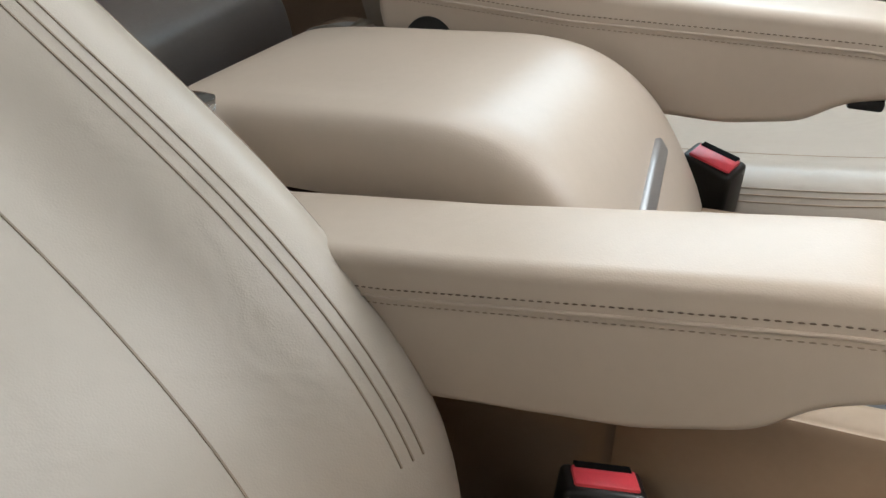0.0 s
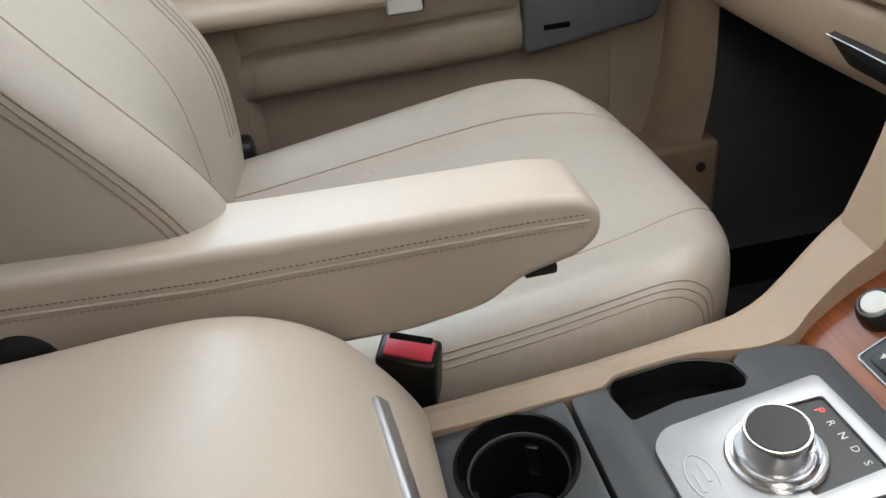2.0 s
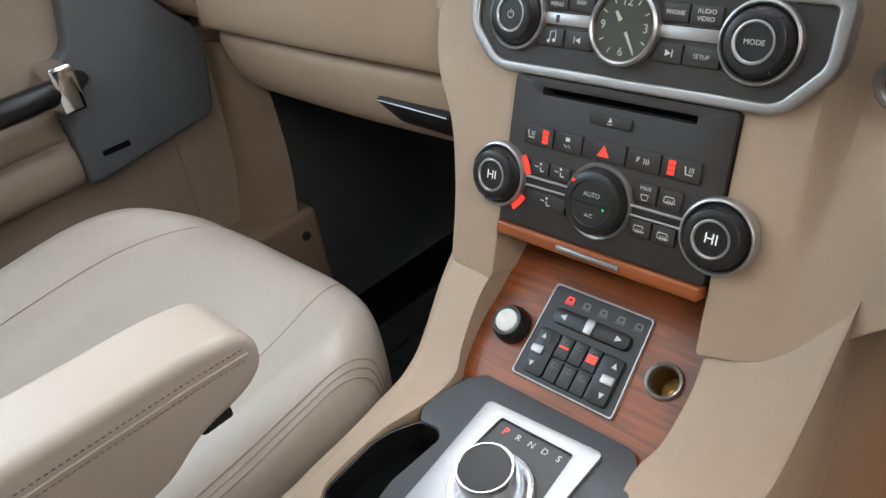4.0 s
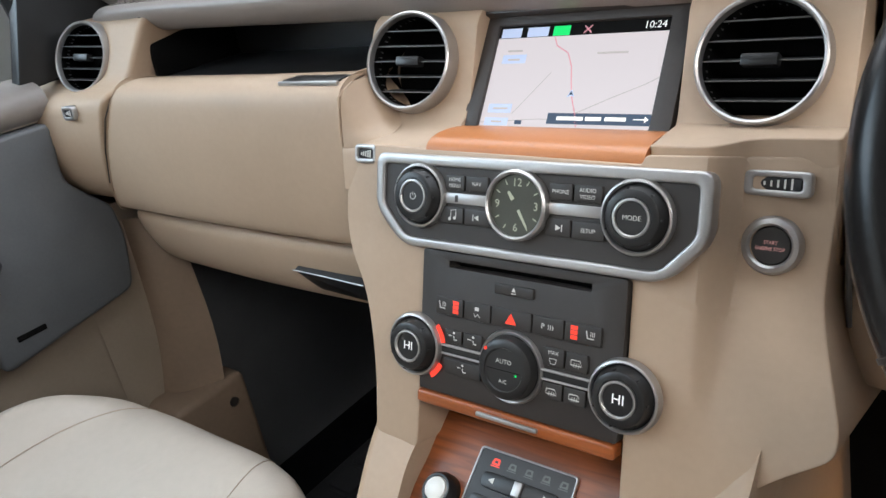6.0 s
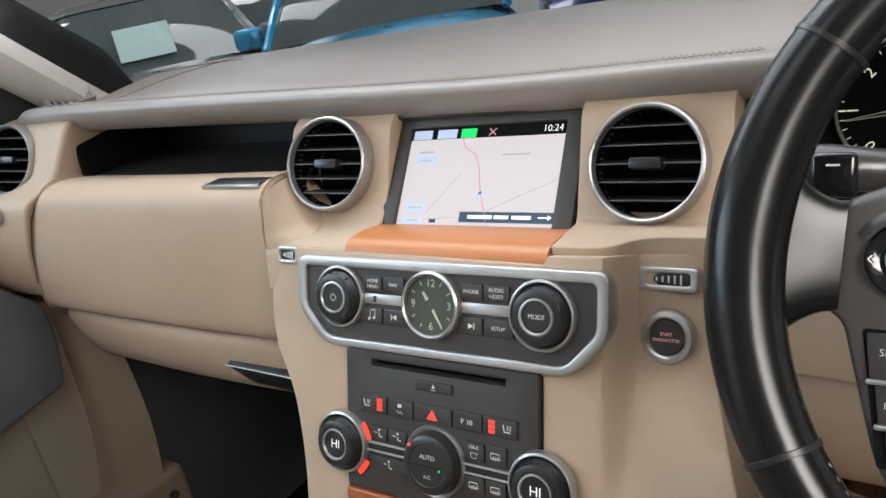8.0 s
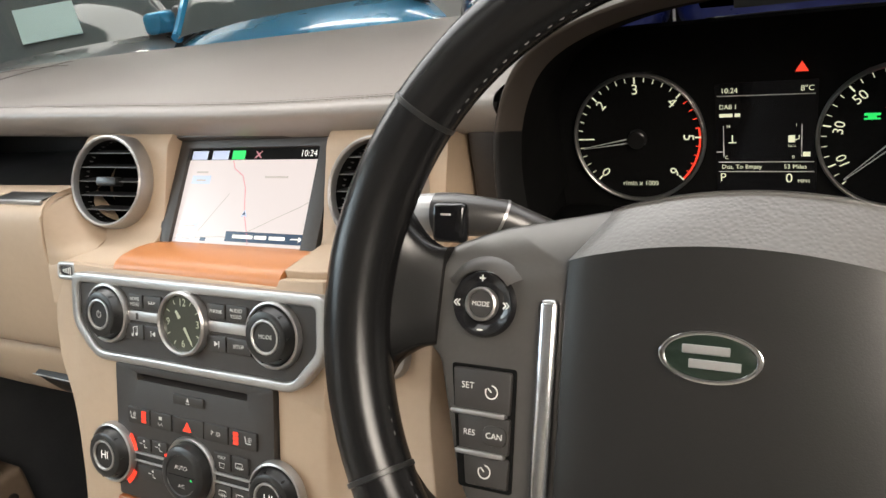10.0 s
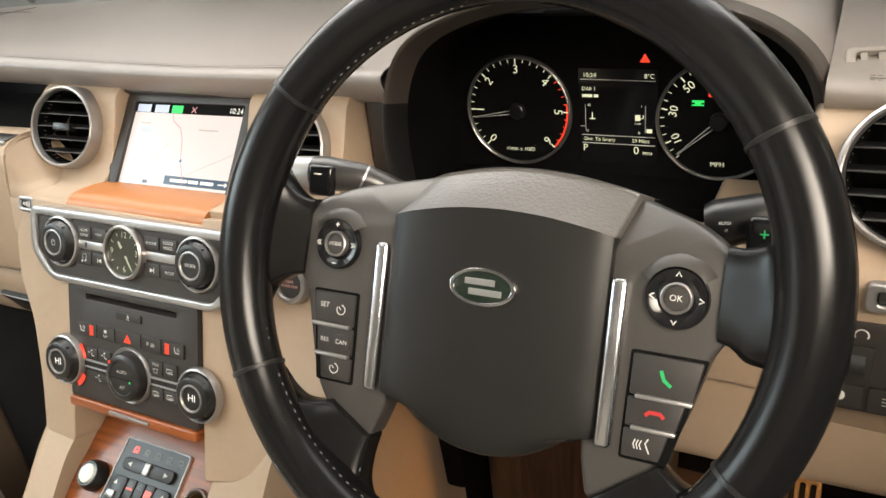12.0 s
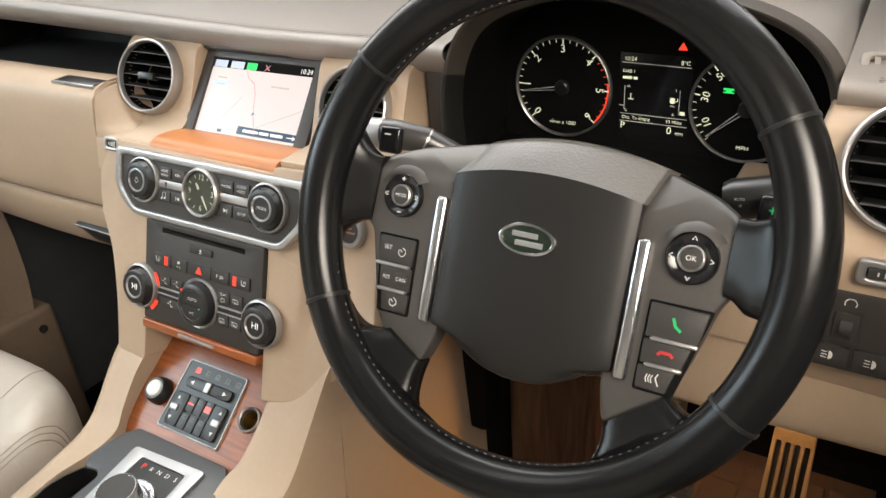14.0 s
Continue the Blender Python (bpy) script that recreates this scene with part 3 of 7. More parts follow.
# ---- centre stack housing ----
stack = thing("centre_stack", "beige centre stack housing of the dashboard", "dashboard", STACK)
face = rpoly([(-0.188, 0.040), (-0.205, 0.0), (-0.202, -0.047), (-0.163, -0.100), (-0.149, -0.155), (-0.1455, -0.2215), (-0.0965, -0.2265), (-0.0935, -0.046), (0.0935, -0.046), (0.0955, -0.2195), (0.140, -0.2085), (0.170, -0.190), (0.193, -0.166), (0.232, -0.140), (0.232, -0.1235), (0.216, -0.072), (0.209, -0.045), (0.212, 0.046), (0.150, 0.044), (0.0965, 0.0425), (0.0935, 0.036)], [0.006, 0.03, 0.03, 0.04, 0.05, 0.006, 0.01, 0.002, 0.002, 0.006, 0.03, 0.03, 0.03, 0.01, 0.02, 0.03, 0.03, 0.006, 0.03, 0.003, 0.002], 5)
house = plate(face, -0.26, -0.002, (), 0.010, 4)
bmesh.ops.triangulate(house, faces=[f for f in house.faces if len(f.verts) > 4])
for cut_x in (-0.185, -0.165, -0.15, 0.139, 0.142, 0.1445, 0.147, 0.1495, 0.152, 0.155, 0.165, 0.18):
    bmesh.ops.bisect_plane(house, geom=house.verts[:] + house.edges[:] + house.faces[:], plane_co=(cut_x, 0, 0), plane_no=(1, 0, 0))
for cut_y in (-0.03, -0.06, -0.09, -0.12, -0.15):
    bmesh.ops.bisect_plane(house, geom=house.verts[:] + house.edges[:] + house.faces[:], plane_co=(0, cut_y, 0), plane_no=(0, 1, 0))


def wing(x, y):
    """How far the face of the stack lies back beside the audio panel."""
    low_ = min(max((y + 0.17) / 0.13, 0.0), 1.0)
    if x > 0:
        t = min(max((x - 0.138) / 0.019, 0.0), 1.0)
        return 0.029 * t * t * (3 - 2 * t) * low_ ** 1.5 + 0.25 * max(0.0, x - 0.165) * low_
    t = min(max((-x - 0.140) / 0.035, 0.0), 1.0)
    return 0.010 * t * t * (3 - 2 * t) * low_ + 0.15 * max(0.0, -x - 0.172) * low_


for v in house.verts:
    if v.co.z > -0.1:
        v.co.z -= wing(v.co.x, v.co.y)
part("housing", house, BEIGE2, stack, angle=40)


def ear(x0, x1, parent, v, back):
    """The corner block that carries a vent beside the screen."""
    pr = [(0.876 + back, 0.733), (0.887 + back, 0.7765), (0.940, 0.783), (0.9775, 0.866), (0.995, 0.874), (1.06, 0.874), (1.06, 0.733)]
    bm = prism(rpoly(pr, [0.002, 0.012, 0.024, 0.012, 0.01, 0.002, 0.002], 6), x0, x1, 0.006, 4)
    for q in bm.verts:
        if q.co.x < -0.19:
            q.co.x += 0.007 - 0.22 * min(max(q.co.y - 0.876, 0.0), 0.07)
    bm = cut(bm, bore(v))
    return part("vent_block", finish(bm, STACK.inverted()), BEIGE2, parent, angle=40)


ear(-0.219, -0.102, stack, VENT[0] @ Matrix.Scale(0.955, 4), 0.002)
ear(0.088, 0.204, stack, VENT[1] @ Matrix.Scale(0.955, 4), 0.030)
ledge = rpoly([(0.0895, 0.889), (0.132, 0.889), (0.153, 0.9125), (0.205, 0.9150), (0.205, 0.962), (0.0895, 0.962)], [0.002, 0.02, 0.02, 0.004, 0.002, 0.002], 5)
fillet = []
for f, g in ((0.0, 0.0), (0.35, 0.12), (0.7, 0.5), (1.0, 1.0)):
    fillet.append([(-0.2118 + (x1 + 0.2118) * f, y0 + (y1 - y0) * g, z) for y0, x1, y1, z in ((0.955, -0.2085, 0.968, 0.8262), (0.935, -0.2085, 0.965, 0.8270), (0.913, -0.2070, 0.962, 0.8255), (0.899, -0.2010, 0.960, 0.8160), (0.8915, -0.176, 0.952, 0.7900), (0.8890, -0.168, 0.908, 0.7780), (0.8880, -0.168, 0.892, 0.7600))])
part("fillet", finish(Surf(fillet).mesh(24, 20, thick=0.003), STACK.inverted()), BEIGE2, stack, angle=60)
part("ledge", plate(ledge, 0.70, 0.7862, r=0.007, seg=4, m=STACK.inverted()), BEIGE2, stack, angle=40)
# column between the stack and the instruments
part("cheek", box(0.209, 0.238, 0.995, 1.04, 0.70, 0.885, 0.006, 3, m=STACK.inverted()), DARK, stack, "dark brown cheek beside the instruments")

# tan leather band under the map screen
band_net = []
for x in (-0.105, -0.0565, -0.008, 0.0405, 0.089):
    band_net.append([(x, y, z) for y, z in ((0.953, 0.776), (0.940, 0.780), (0.918, 0.7845), (0.898, 0.7858), (0.886, 0.7835), (0.8795, 0.776), (0.879, 0.755))])
band = thing("leather_band", "tan leather band below the map screen", "trim")
part("pad", Surf(band_net).mesh(18, 20, thick=0.006), TAN, band, angle=60)
part("seam", tube([(x, 0.8790, 0.7745) for x in (-0.104, -0.05, 0.03, 0.088)], 0.0005, 6), SEAM, band, "thin sewn edge")

# map screen
mon = thing("map_screen", "lit navigation map screen in a dark bezel", "screen", MONITOR)
part("bezel", plate(rpoly([(-0.094, -0.005), (0.096, -0.005), (0.096, 0.104), (-0.094, 0.104)], 0.004), -0.03, 0.006, [rpoly([(-0.079, -0.001), (0.0795, -0.001), (0.0795, 0.0925), (-0.079, 0.0925)], 0.002)], 0.002), DARK, mon)
part("hood", box(-0.094, 0.097, 0.100, 0.108, -0.03, 0.014, 0.002), DARK, mon)
scr = part("display", quad(-0.080, 0.080, -0.002, 0.093, 0.002), SCREEN, mon, "pale lit map")
part("status_bar", quad(-0.080, 0.080, 0.0815, 0.0925, 0.0024), MATT, scr)
for x0, x1, ma in ((-0.0765, -0.056, MAP_BLUE), (-0.050, -0.029, MAP_BLUE), (-0.0245, -0.0085, LIT_GREEN)):
    part("key", quad(x0, x1, 0.0818, 0.0905, 0.0027), ma, scr)
part("signal_mark", join(ribbon([(0.0045, 0.083), (0.0115, 0.0895)], 0.0012, 0.0027), ribbon([(0.0045, 0.0895), (0.0115, 0.083)], 0.0012, 0.0027)), MAP_ROAD, scr)
part("clock_digits", text("10:24", 0.0085, shift(0.066, 0.0868, 0.0027)), LIT_WHITE, scr)
part("road_line", ribbon([(-0.022, 0.081), (-0.018, 0.073), (-0.006, 0.066), (0.0, 0.054), (0.003, 0.040), (0.007, 0.026), (0.013, 0.012), (0.016, 0.002)], 0.0010, 0.0024), MAP_ROAD, scr)
for pts in ([(-0.048, 0.012), (-0.035, 0.028), (-0.018, 0.049)], [(0.012, 0.013), (0.04, 0.026), (0.068, 0.038), (0.079, 0.044)], [(-0.08, 0.004), (-0.02, 0.008), (0.03, 0.006)]):
    part("street_line", ribbon(pts, 0.0008, 0.0023), MAP_GREY, scr)
for x0, x1, y0, y1, ma in ((-0.070, -0.046, 0.058, 0.066, MAP_BLUE), (-0.073, -0.049, 0.013, 0.021, MAP_BLUE), (-0.074, -0.050, 0.0015, 0.0085, MAP_BLUE), (-0.043, -0.036, 0.003, 0.0065, MAP_DARK), (-0.012, 0.079, 0.004, 0.0135, MAP_DARK)):
    part("key", quad(x0, x1, y0, y1, 0.0024), ma, scr)
for x0, x1, y0 in ((-0.066, -0.051, 0.0685), (-0.064, -0.052, 0.0605), (-0.068, -0.053, 0.016), (-0.067, -0.056, 0.004), (0.021, 0.048, 0.064)):
    part("label_bar", quad(x0, x1, y0, y0 + 0.0017, 0.0026), MAP_GREY, scr)
part("label_bar", join(quad(-0.003, 0.021, 0.0073, 0.0105, 0.0026), quad(0.023, 0.037, 0.0073, 0.0105, 0.0026), quad(0.040, 0.058, 0.0073, 0.0105, 0.0026), ribbon([(0.064, 0.009), (0.075, 0.009)], 0.001, 0.0026), plate([(0.073, 0.0065), (0.0765, 0.009), (0.073, 0.0115)], 0.0025, 0.0026)), LIT_WHITE, scr)
part("car_mark", plate([(0.002, 0.027), (0.0055, 0.0285), (0.009, 0.027), (0.0055, 0.034)], 0.0024, 0.0027), MAP_BLUE, scr)
part("car_tip", plate([(0.0035, 0.0285), (0.0055, 0.0295), (0.0075, 0.0285), (0.0055, 0.0325)], 0.0026, 0.0029), MAP_DARK, scr)


# ---- knobs and buttons ----
def knob(parent, x, y, r, tall, label, face_text=None, lit=False, ring=True, z=0.0, size=0.006):
    k = part("knob", lathe([(r * 0.93, z), (r * 0.93, z + tall * 0.15), (r * 0.86, z + tall * 0.3), (r * 0.80, z + tall * 0.75), (r * 0.76, z + tall * 0.93), (r * 0.70, z + tall), (r * 0.56, z + tall * 1.0), (r * 0.55, z + tall * 0.9), (0, z + tall * 0.9)], 48, shift(x, y)), BLACK, parent, label)
    if ring:
        part("collar", lathe([(r * 0.92, z - 0.002), (r * 0.92, z + 0.004), (r * 0.96, z + 0.0052), (r * 1.02, z + 0.0045), (r * 1.06, z + 0.001), (r * 1.06, z - 0.002)], 56, shift(x, y)), SATIN, k, "silver collar")
    part("inner_ring", lathe([(r * 0.53, z + tall * 0.9), (r * 0.53, z + tall * 1.03), (r * 0.48, z + tall * 1.05), (r * 0.45, z + tall * 0.98), (r * 0.45, z + tall * 0.9)], 40, shift(x, y)), SATIN, k, "thin silver ring")
    for i in range(28):
        a = 2 * math.pi * i / 28
        if i % 4 == 0:
            part("grip_rib", box(-0.0006, 0.0006, -0.0007, 0.0007, z + tall * 0.25, z + tall * 0.85, m=shift(x, y) @ pose(0, 0, 0, 0, 0, math.degrees(a)) @ shift(r * 0.800, 0)), BLACK, k)
    if face_text:
        part("lettering", text(face_text, size, shift(x, y, z + tall * 0.915)), LIT_WHITE if lit else WHITE_INK, k)
    return k


def button(parent, x0, x1, y0, y1, label="", z=0.0, h=0.0022, words=None, size=0.0036, r=0.0012, ma=None, ink=None, corner=0.0012):
    b = part("button", plate(rpoly([(x0 + 0.0004, y0 + 0.0004), (x1 - 0.0004, y0 + 0.0004), (x1 - 0.0004, y1 - 0.0004), (x0 + 0.0004, y1 - 0.0004)], corner, 3), z - 0.004, z + h, r=r * 0.6), ma or BUTTON, parent, label)
    if words:
        rows = words.split("|")
        for i, wd in enumerate(rows):
            cy = (y0 + y1) / 2 + ((len(rows) - 1) / 2 - i) * size * 1.15
            part("lettering", text(wd, size, shift((x0 + x1) / 2, cy, z + h + 0.0002)), ink or WHITE_INK, b)
    return b


def marks(parent, shapes, ma=None, name="symbol"):
    """A small printed symbol made of flat strokes."""
    return part(name, join(*shapes), ma or WHITE_INK, parent)


def seat_mark(x, y, z, s):
    return [ribbon([(x - s, y + s), (x - s * 0.7, y - s * 0.6), (x + s * 0.8, y - s * 0.6)], s * 0.3, z), *[ribbon([(x + s * (0.0 + 0.4 * k), y - s * 0.2), (x + s * (0.1 + 0.4 * k), y + s * 0.9)], s * 0.14, z) for k in range(3)]]


def arrow(x, y, s, a, z):
    pts = [(s, 0), (-s * 0.6, s * 0.8), (-s * 0.6, -s * 0.8)]
    c, si = math.cos(radians(a)), math.sin(radians(a))
    return plate([(x + p[0] * c - p[1] * si, y + p[0] * si + p[1] * c) for p in pts], z - 0.0001, z)


# ---- audio panel ----
audio = thing("audio_panel", "charcoal audio control panel with clock in satin silver frame", "control panel", STACK)
outer = [(-0.1452, 0.0340), (0.1478, 0.0340), (0.1478, -0.012), (0.1195, -0.0432), (-0.115, -0.0432), (-0.1452, -0.013)]
inner = [(-0.1362, 0.0252), (0.1385, 0.0252), (0.1385, -0.0095), (0.1145, -0.0355), (-0.1105, -0.0355), (-0.1362, -0.0105)]
ra = [0.010, 0.010, 0.012, 0.014, 0.014, 0.012]
part("frame", plate(rpoly(outer, ra, 6), -0.006, 0.007, [rpoly(inner, [0.005, 0.005, 0.006, 0.008, 0.008, 0.006], 6)], 0.002, 3), SATIN, audio, "satin silver frame")
part("panel", plate(rpoly(inset(inner, -0.001), 0.008, 4), -0.01, 0.0035), PANEL, audio)
part("frame_bed", plate(rpoly(inset(outer, 0.0012), ra, 6), -0.034, -0.006), BEIGE2, audio, "beige bed behind the frame")
for x0, x1 in ((-0.070, -0.026), (0.026, 0.070)):
    part("strip", box(x0, x1, -0.004, 0.0045, 0.002, 0.0052, 0.0008), SATIN, audio, "silver strip")
part("slot_mark", box(-0.0600, -0.0568, -0.0025, 0.003, 0.005, 0.0054), DARK, audio)
for x0, x1, y0, y1, wd in ((-0.070, -0.0505, 0.0065, 0.0195, "HOME|MENU"), (-0.0500, -0.0275, 0.0065, 0.0195, "NAV"), (-0.074, -0.0505, -0.0205, -0.0065, None), (-0.0500, -0.0245, -0.0205, -0.0065, None), (0.0265, 0.0465, 0.0065, 0.0195, "PHONE"), (0.0470, 0.070, 0.0065, 0.0195, "AUDIO|VIDEO"), (0.0245, 0.0465, -0.0205, -0.0065, None), (0.0470, 0.0735, -0.0205, -0.0065, "SETUP")):
    b = button(audio, x0, x1, y0, y1, z=0.0035, words=wd, size=0.0042)
    cx, cy, z = (x0 + x1) / 2, (y0 + y1) / 2, 0.0059
    if wd is None:
        if x0 < -0.06:
            marks(b, [plate(circle(0.0014, 10, cx - 0.002, cy - 0.003), z - 0.0001, z), plate(circle(0.0014, 10, cx + 0.003, cy - 0.002), z - 0.0001, z), ribbon([(cx - 0.0008, cy - 0.003), (cx - 0.0008, cy + 0.004), (cx + 0.0042, cy + 0.005), (cx + 0.0042, cy - 0.002)], 0.0007, z)])
        else:
            s = -1 if x0 < 0 else 1
            marks(b, [arrow(cx, cy, 0.0028, 0 if s > 0 else 180, z), ribbon([(cx + s * 0.0036, cy - 0.0026), (cx + s * 0.0036, cy + 0.0026)], 0.0008, z)])
knob(audio, -0.0965, 0, 0.0258, 0.0120, "black rotary power knob", z=0.0035)
part("power_mark", join(ribbon([(-0.0965 + 0.0028 * math.cos(radians(a)), 0.0028 * math.sin(radians(a))) for a in range(120, 421, 20)], 0.0007, 0.0148), ribbon([(-0.0965, 0.0006), (-0.0965, 0.0036)], 0.0007, 0.0148)), WHITE_INK, audio)
knob(audio, 0.0965, 0, 0.0258, 0.0120, "black rotary mode knob", "MODE", z=0.0035, size=0.0048)
clock = part("clock", plate(circle(0.0245, 56), 0.003, 0.0072), DIAL, audio, "round analogue clock with pale numerals")
part("clock_ring", lathe([(0.0238, 0.003), (0.0240, 0.0105), (0.0255, 0.0118), (0.0272, 0.0100), (0.0276, 0.003)], 64), SATIN, clock, "silver bezel")
for k in range(12):
    a = radians(90 - 30 * k)
    if k % 3:
        part("tick", ribbon([(0.0175 * math.cos(a), 0.0175 * math.sin(a)), (0.0212 * math.cos(a), 0.0212 * math.sin(a))], 0.0009, 0.0075), CLOCK_INK, clock)
for wd, x, y in (("12", 0, 0.0172), ("3", 0.0172, 0), ("6", 0, -0.0172), ("9", -0.0172, 0)):
    part("numeral", text(wd, 0.0088, shift(x, y, 0.0075)), CLOCK_INK, clock)
for a, w, l0, l1 in ((126, 0.0034, 0.005, 0.0125), (-58, 0.0026, 0.004, 0.0195)):
    c, s = math.cos(radians(a)), math.sin(radians(a))
    part("pointer", plate([(l0 * c + s * w / 2, l0 * s - c * w / 2), (l1 * c + s * w * 0.3, l1 * s - c * w * 0.3), (l1 * c - s * w * 0.3, l1 * s + c * w * 0.3), (l0 * c - s * w / 2, l0 * s + c * w / 2)], 0.0078, 0.0082), CLOCK_INK, clock)

# ---- climate panel ----
hv = thing("climate_panel", "charcoal climate control panel with three knobs", "control panel", STACK)
part("panel", plate(rpoly([(-0.0925, -0.0445), (0.0925, -0.0445), (0.0925, -0.166), (-0.0925, -0.166)], 0.003), -0.03, 0.0025, [rpoly([(-0.065, -0.0515), (0.065, -0.0515), (0.065, -0.0575), (-0.065, -0.0575)], 0.001)], 0.001), PANEL, hv)
slot = part("disc_slot", box(-0.070, 0.070, -0.060, -0.0495, -0.025, -0.012), MATT, hv, "dark disc slot")
b = button(hv, -0.0185, 0.018, -0.0715, -0.0625, z=0.0025)
marks(b, [arrow(0, -0.0663, 0.0022, 90, 0.0049), ribbon([(-0.0022, -0.0692), (0.0022, -0.0692)], 0.0007, 0.0049)])
row = [(-0.0765, -0.0475), (-0.0472, -0.0205), (-0.0202, 0.0175), (0.0178, 0.0455), (0.0458, 0.0765)]
for i, (x0, x1) in enumerate(row):
    b = button(hv, x0, x1, -0.0975, -0.0818, z=0.0025)
    cx, z = (x0 + x1) / 2, 0.0050
    if i in (0, 4):
        s = -1 if i == 0 else 1
        marks(b, seat_mark(cx + s * 0.0065, -0.0895, z, 0.0035))
        for k in range(3):
            part("lamp", quad(cx - s * 0.007 - 0.0028, cx - s * 0.007 + 0.0028, -0.0945 + k * 0.0037, -0.0915 + k * 0.0037, z), LIT_RED, b, "lit red level lamp")
    elif i == 2:
        part("hazard_symbol", plate([(cx - 0.0052, -0.0935), (cx + 0.0052, -0.0935), (cx, -0.0850)], z - 0.0001, z), LIT_RED, b, "lit red triangle")
    elif i == 1:
        marks(b, [quad(cx - 0.002, cx + 0.002, -0.0885, -0.0855, z), ribbon([(cx - 0.003, -0.091), (cx - 0.001, -0.0935), (cx + 0.001, -0.091), (cx + 0.003, -0.0935)], 0.0006, z)])
    else:
        part("lettering", text("P", 0.006, shift(cx - 0.004, -0.0895, z)), WHITE_INK, b)
        marks(b, [ribbon([(cx + 0.0005 + 0.0018 * k, -0.0915), (cx + 0.0013 + 0.0018 * k, -0.0895), (cx + 0.0005 + 0.0018 * k, -0.0875)], 0.0006, z) for k in range(3)])
for i, (x0, x1, y0, y1, wd) in enumerate(((-0.066, -0.0475, -0.1205, -0.1085, None), (-0.047, -0.0275, -0.1205, -0.1085, None), (-0.066, -0.0275, -0.147, -0.1335, None), (0.0285, 0.0475, -0.1195, -0.1045, "MAX"), (0.048, 0.067, -0.1195, -0.1045, None), (0.0285, 0.0475, -0.1455, -0.1315, None), (0.048, 0.067, -0.1455, -0.1315, None))):
    b = button(hv, x0, x1, y0, y1, z=0.0025, size=0.004)
    cx, cy, z = (x0 + x1) / 2, (y0 + y1) / 2, 0.0050
    if wd:
        part("lettering", text(wd, 0.0042, shift(cx, cy + 0.0035, z)), WHITE_INK, b)
        marks(b, [ribbon([(cx - 0.003, cy - 0.001), (cx + 0.003, cy - 0.001), (cx + 0.002, cy - 0.005), (cx - 0.002, cy - 0.005), (cx - 0.003, cy - 0.001)], 0.0006, z)])
    elif i < 3:
        marks(b, [plate(circle(0.0011, 10, cx + 0.001, cy + 0.0035), z - 0.0001, z), ribbon([(cx + 0.001, cy + 0.001), (cx + 0.0015, cy - 0.002), (cx + 0.0045, cy - 0.002)], 0.001, z), ribbon([(cx - 0.0045, cy + 0.001), (cx - 0.001, cy + 0.001)], 0.0007, z)])
    else:
        marks(b, [ribbon([(cx - 0.004, cy + 0.002), (cx + 0.003, cy + 0.002), (cx + 0.0045, cy - 0.002), (cx - 0.0045, cy - 0.002), (cx - 0.004, cy + 0.002)], 0.0007, z), *[ribbon([(cx - 0.002 + 0.002 * k, cy - 0.0035), (cx - 0.0015 + 0.002 * k, cy)], 0.0005, z) for k in range(3)]])
for x0, x1 in ((-0.069, -0.027), (0.027, 0.069)):
    for y in (-0.1232, -0.1302):
        part("strip", box(x0, x1, y - 0.0008, y + 0.0008, 0.002, 0.0052, 0.0004, 1), SATIN, hv, "thin silver strip")
    part("strip_bed", box(x0, x1, -0.1298, -0.1236, 0.002, 0.0036), BLACK, hv)
knob(hv, -0.0965, -0.128, 0.0262, 0.0125, "black temperature knob lit with letters", "HI", True, z=0.0035, size=0.0105)
knob(hv, 0.0965, -0.128, 0.0262, 0.0125, "black temperature knob lit with letters", "HI", True, z=0.0035, size=0.0105)
fan = part("fan_knob", lathe([(0.0258, 0.002), (0.0254, 0.0085), (0.0240, 0.0130), (0.0210, 0.0150), (0.0176, 0.0150), (0.0170, 0.0140), (0, 0.0140)], 56, shift(0, -0.128)), BLACK, hv, "large black fan knob")
part("collar", lathe([(0.0263, 0.0), (0.0263, 0.005), (0.0285, 0.0058), (0.0300, 0.003), (0.0300, 0.0)], 56, shift(0, -0.128)), SATIN, fan, "silver collar")
part("lettering", text("AUTO", 0.0052, shift(0, -0.1215, 0.0142)), WHITE_INK, fan)
part("lettering", text("A/C", 0.0045, shift(0, -0.1375, 0.0142)), WHITE_INK, fan)
part("divider", ribbon([(-0.0155, -0.1285), (0.0155, -0.1285)], 0.0005, 0.0142), MATT, fan)
part("lamp", plate(circle(0.0009, 12, 0.0115, -0.1305), 0.0095, 0.0143), LIT_GREEN, fan)
part("lamp", plate(circle(0.0013, 12, -0.0172, -0.1135), 0.006, 0.0150), LIT_RED, fan)
for a0 in (12, -55):
    pts = [(-0.0965 + 0.0300 * math.cos(radians(a)), -0.128 + 0.0300 * math.sin(radians(a))) for a in range(a0, a0 + 31, 5)]
    part("heat_mark", ribbon(pts, 0.0045, 0.0042), LIT_RED, hv, "lit red arc beside the knob")

# wood flap under the climate panel
flap = thing("wood_flap", "cherry wood ashtray flap with silver pull strip", "flap", STACK)
part("flap", plate(rpoly([(-0.0925, -0.167), (0.0925, -0.167), (0.0925, -0.178), (-0.0925, -0.178)], 0.003), -0.02, 0.006, r=0.003, seg=3), WOOD, flap)
part("pull", box(-0.029, 0.029, -0.1745, -0.1705, 0.004, 0.0085, 0.0012), SATIN, flap, "silver pull strip")
part("liner", box(-0.0925, 0.0925, -0.215, -0.168, -0.09, -0.075), WOOD, flap)

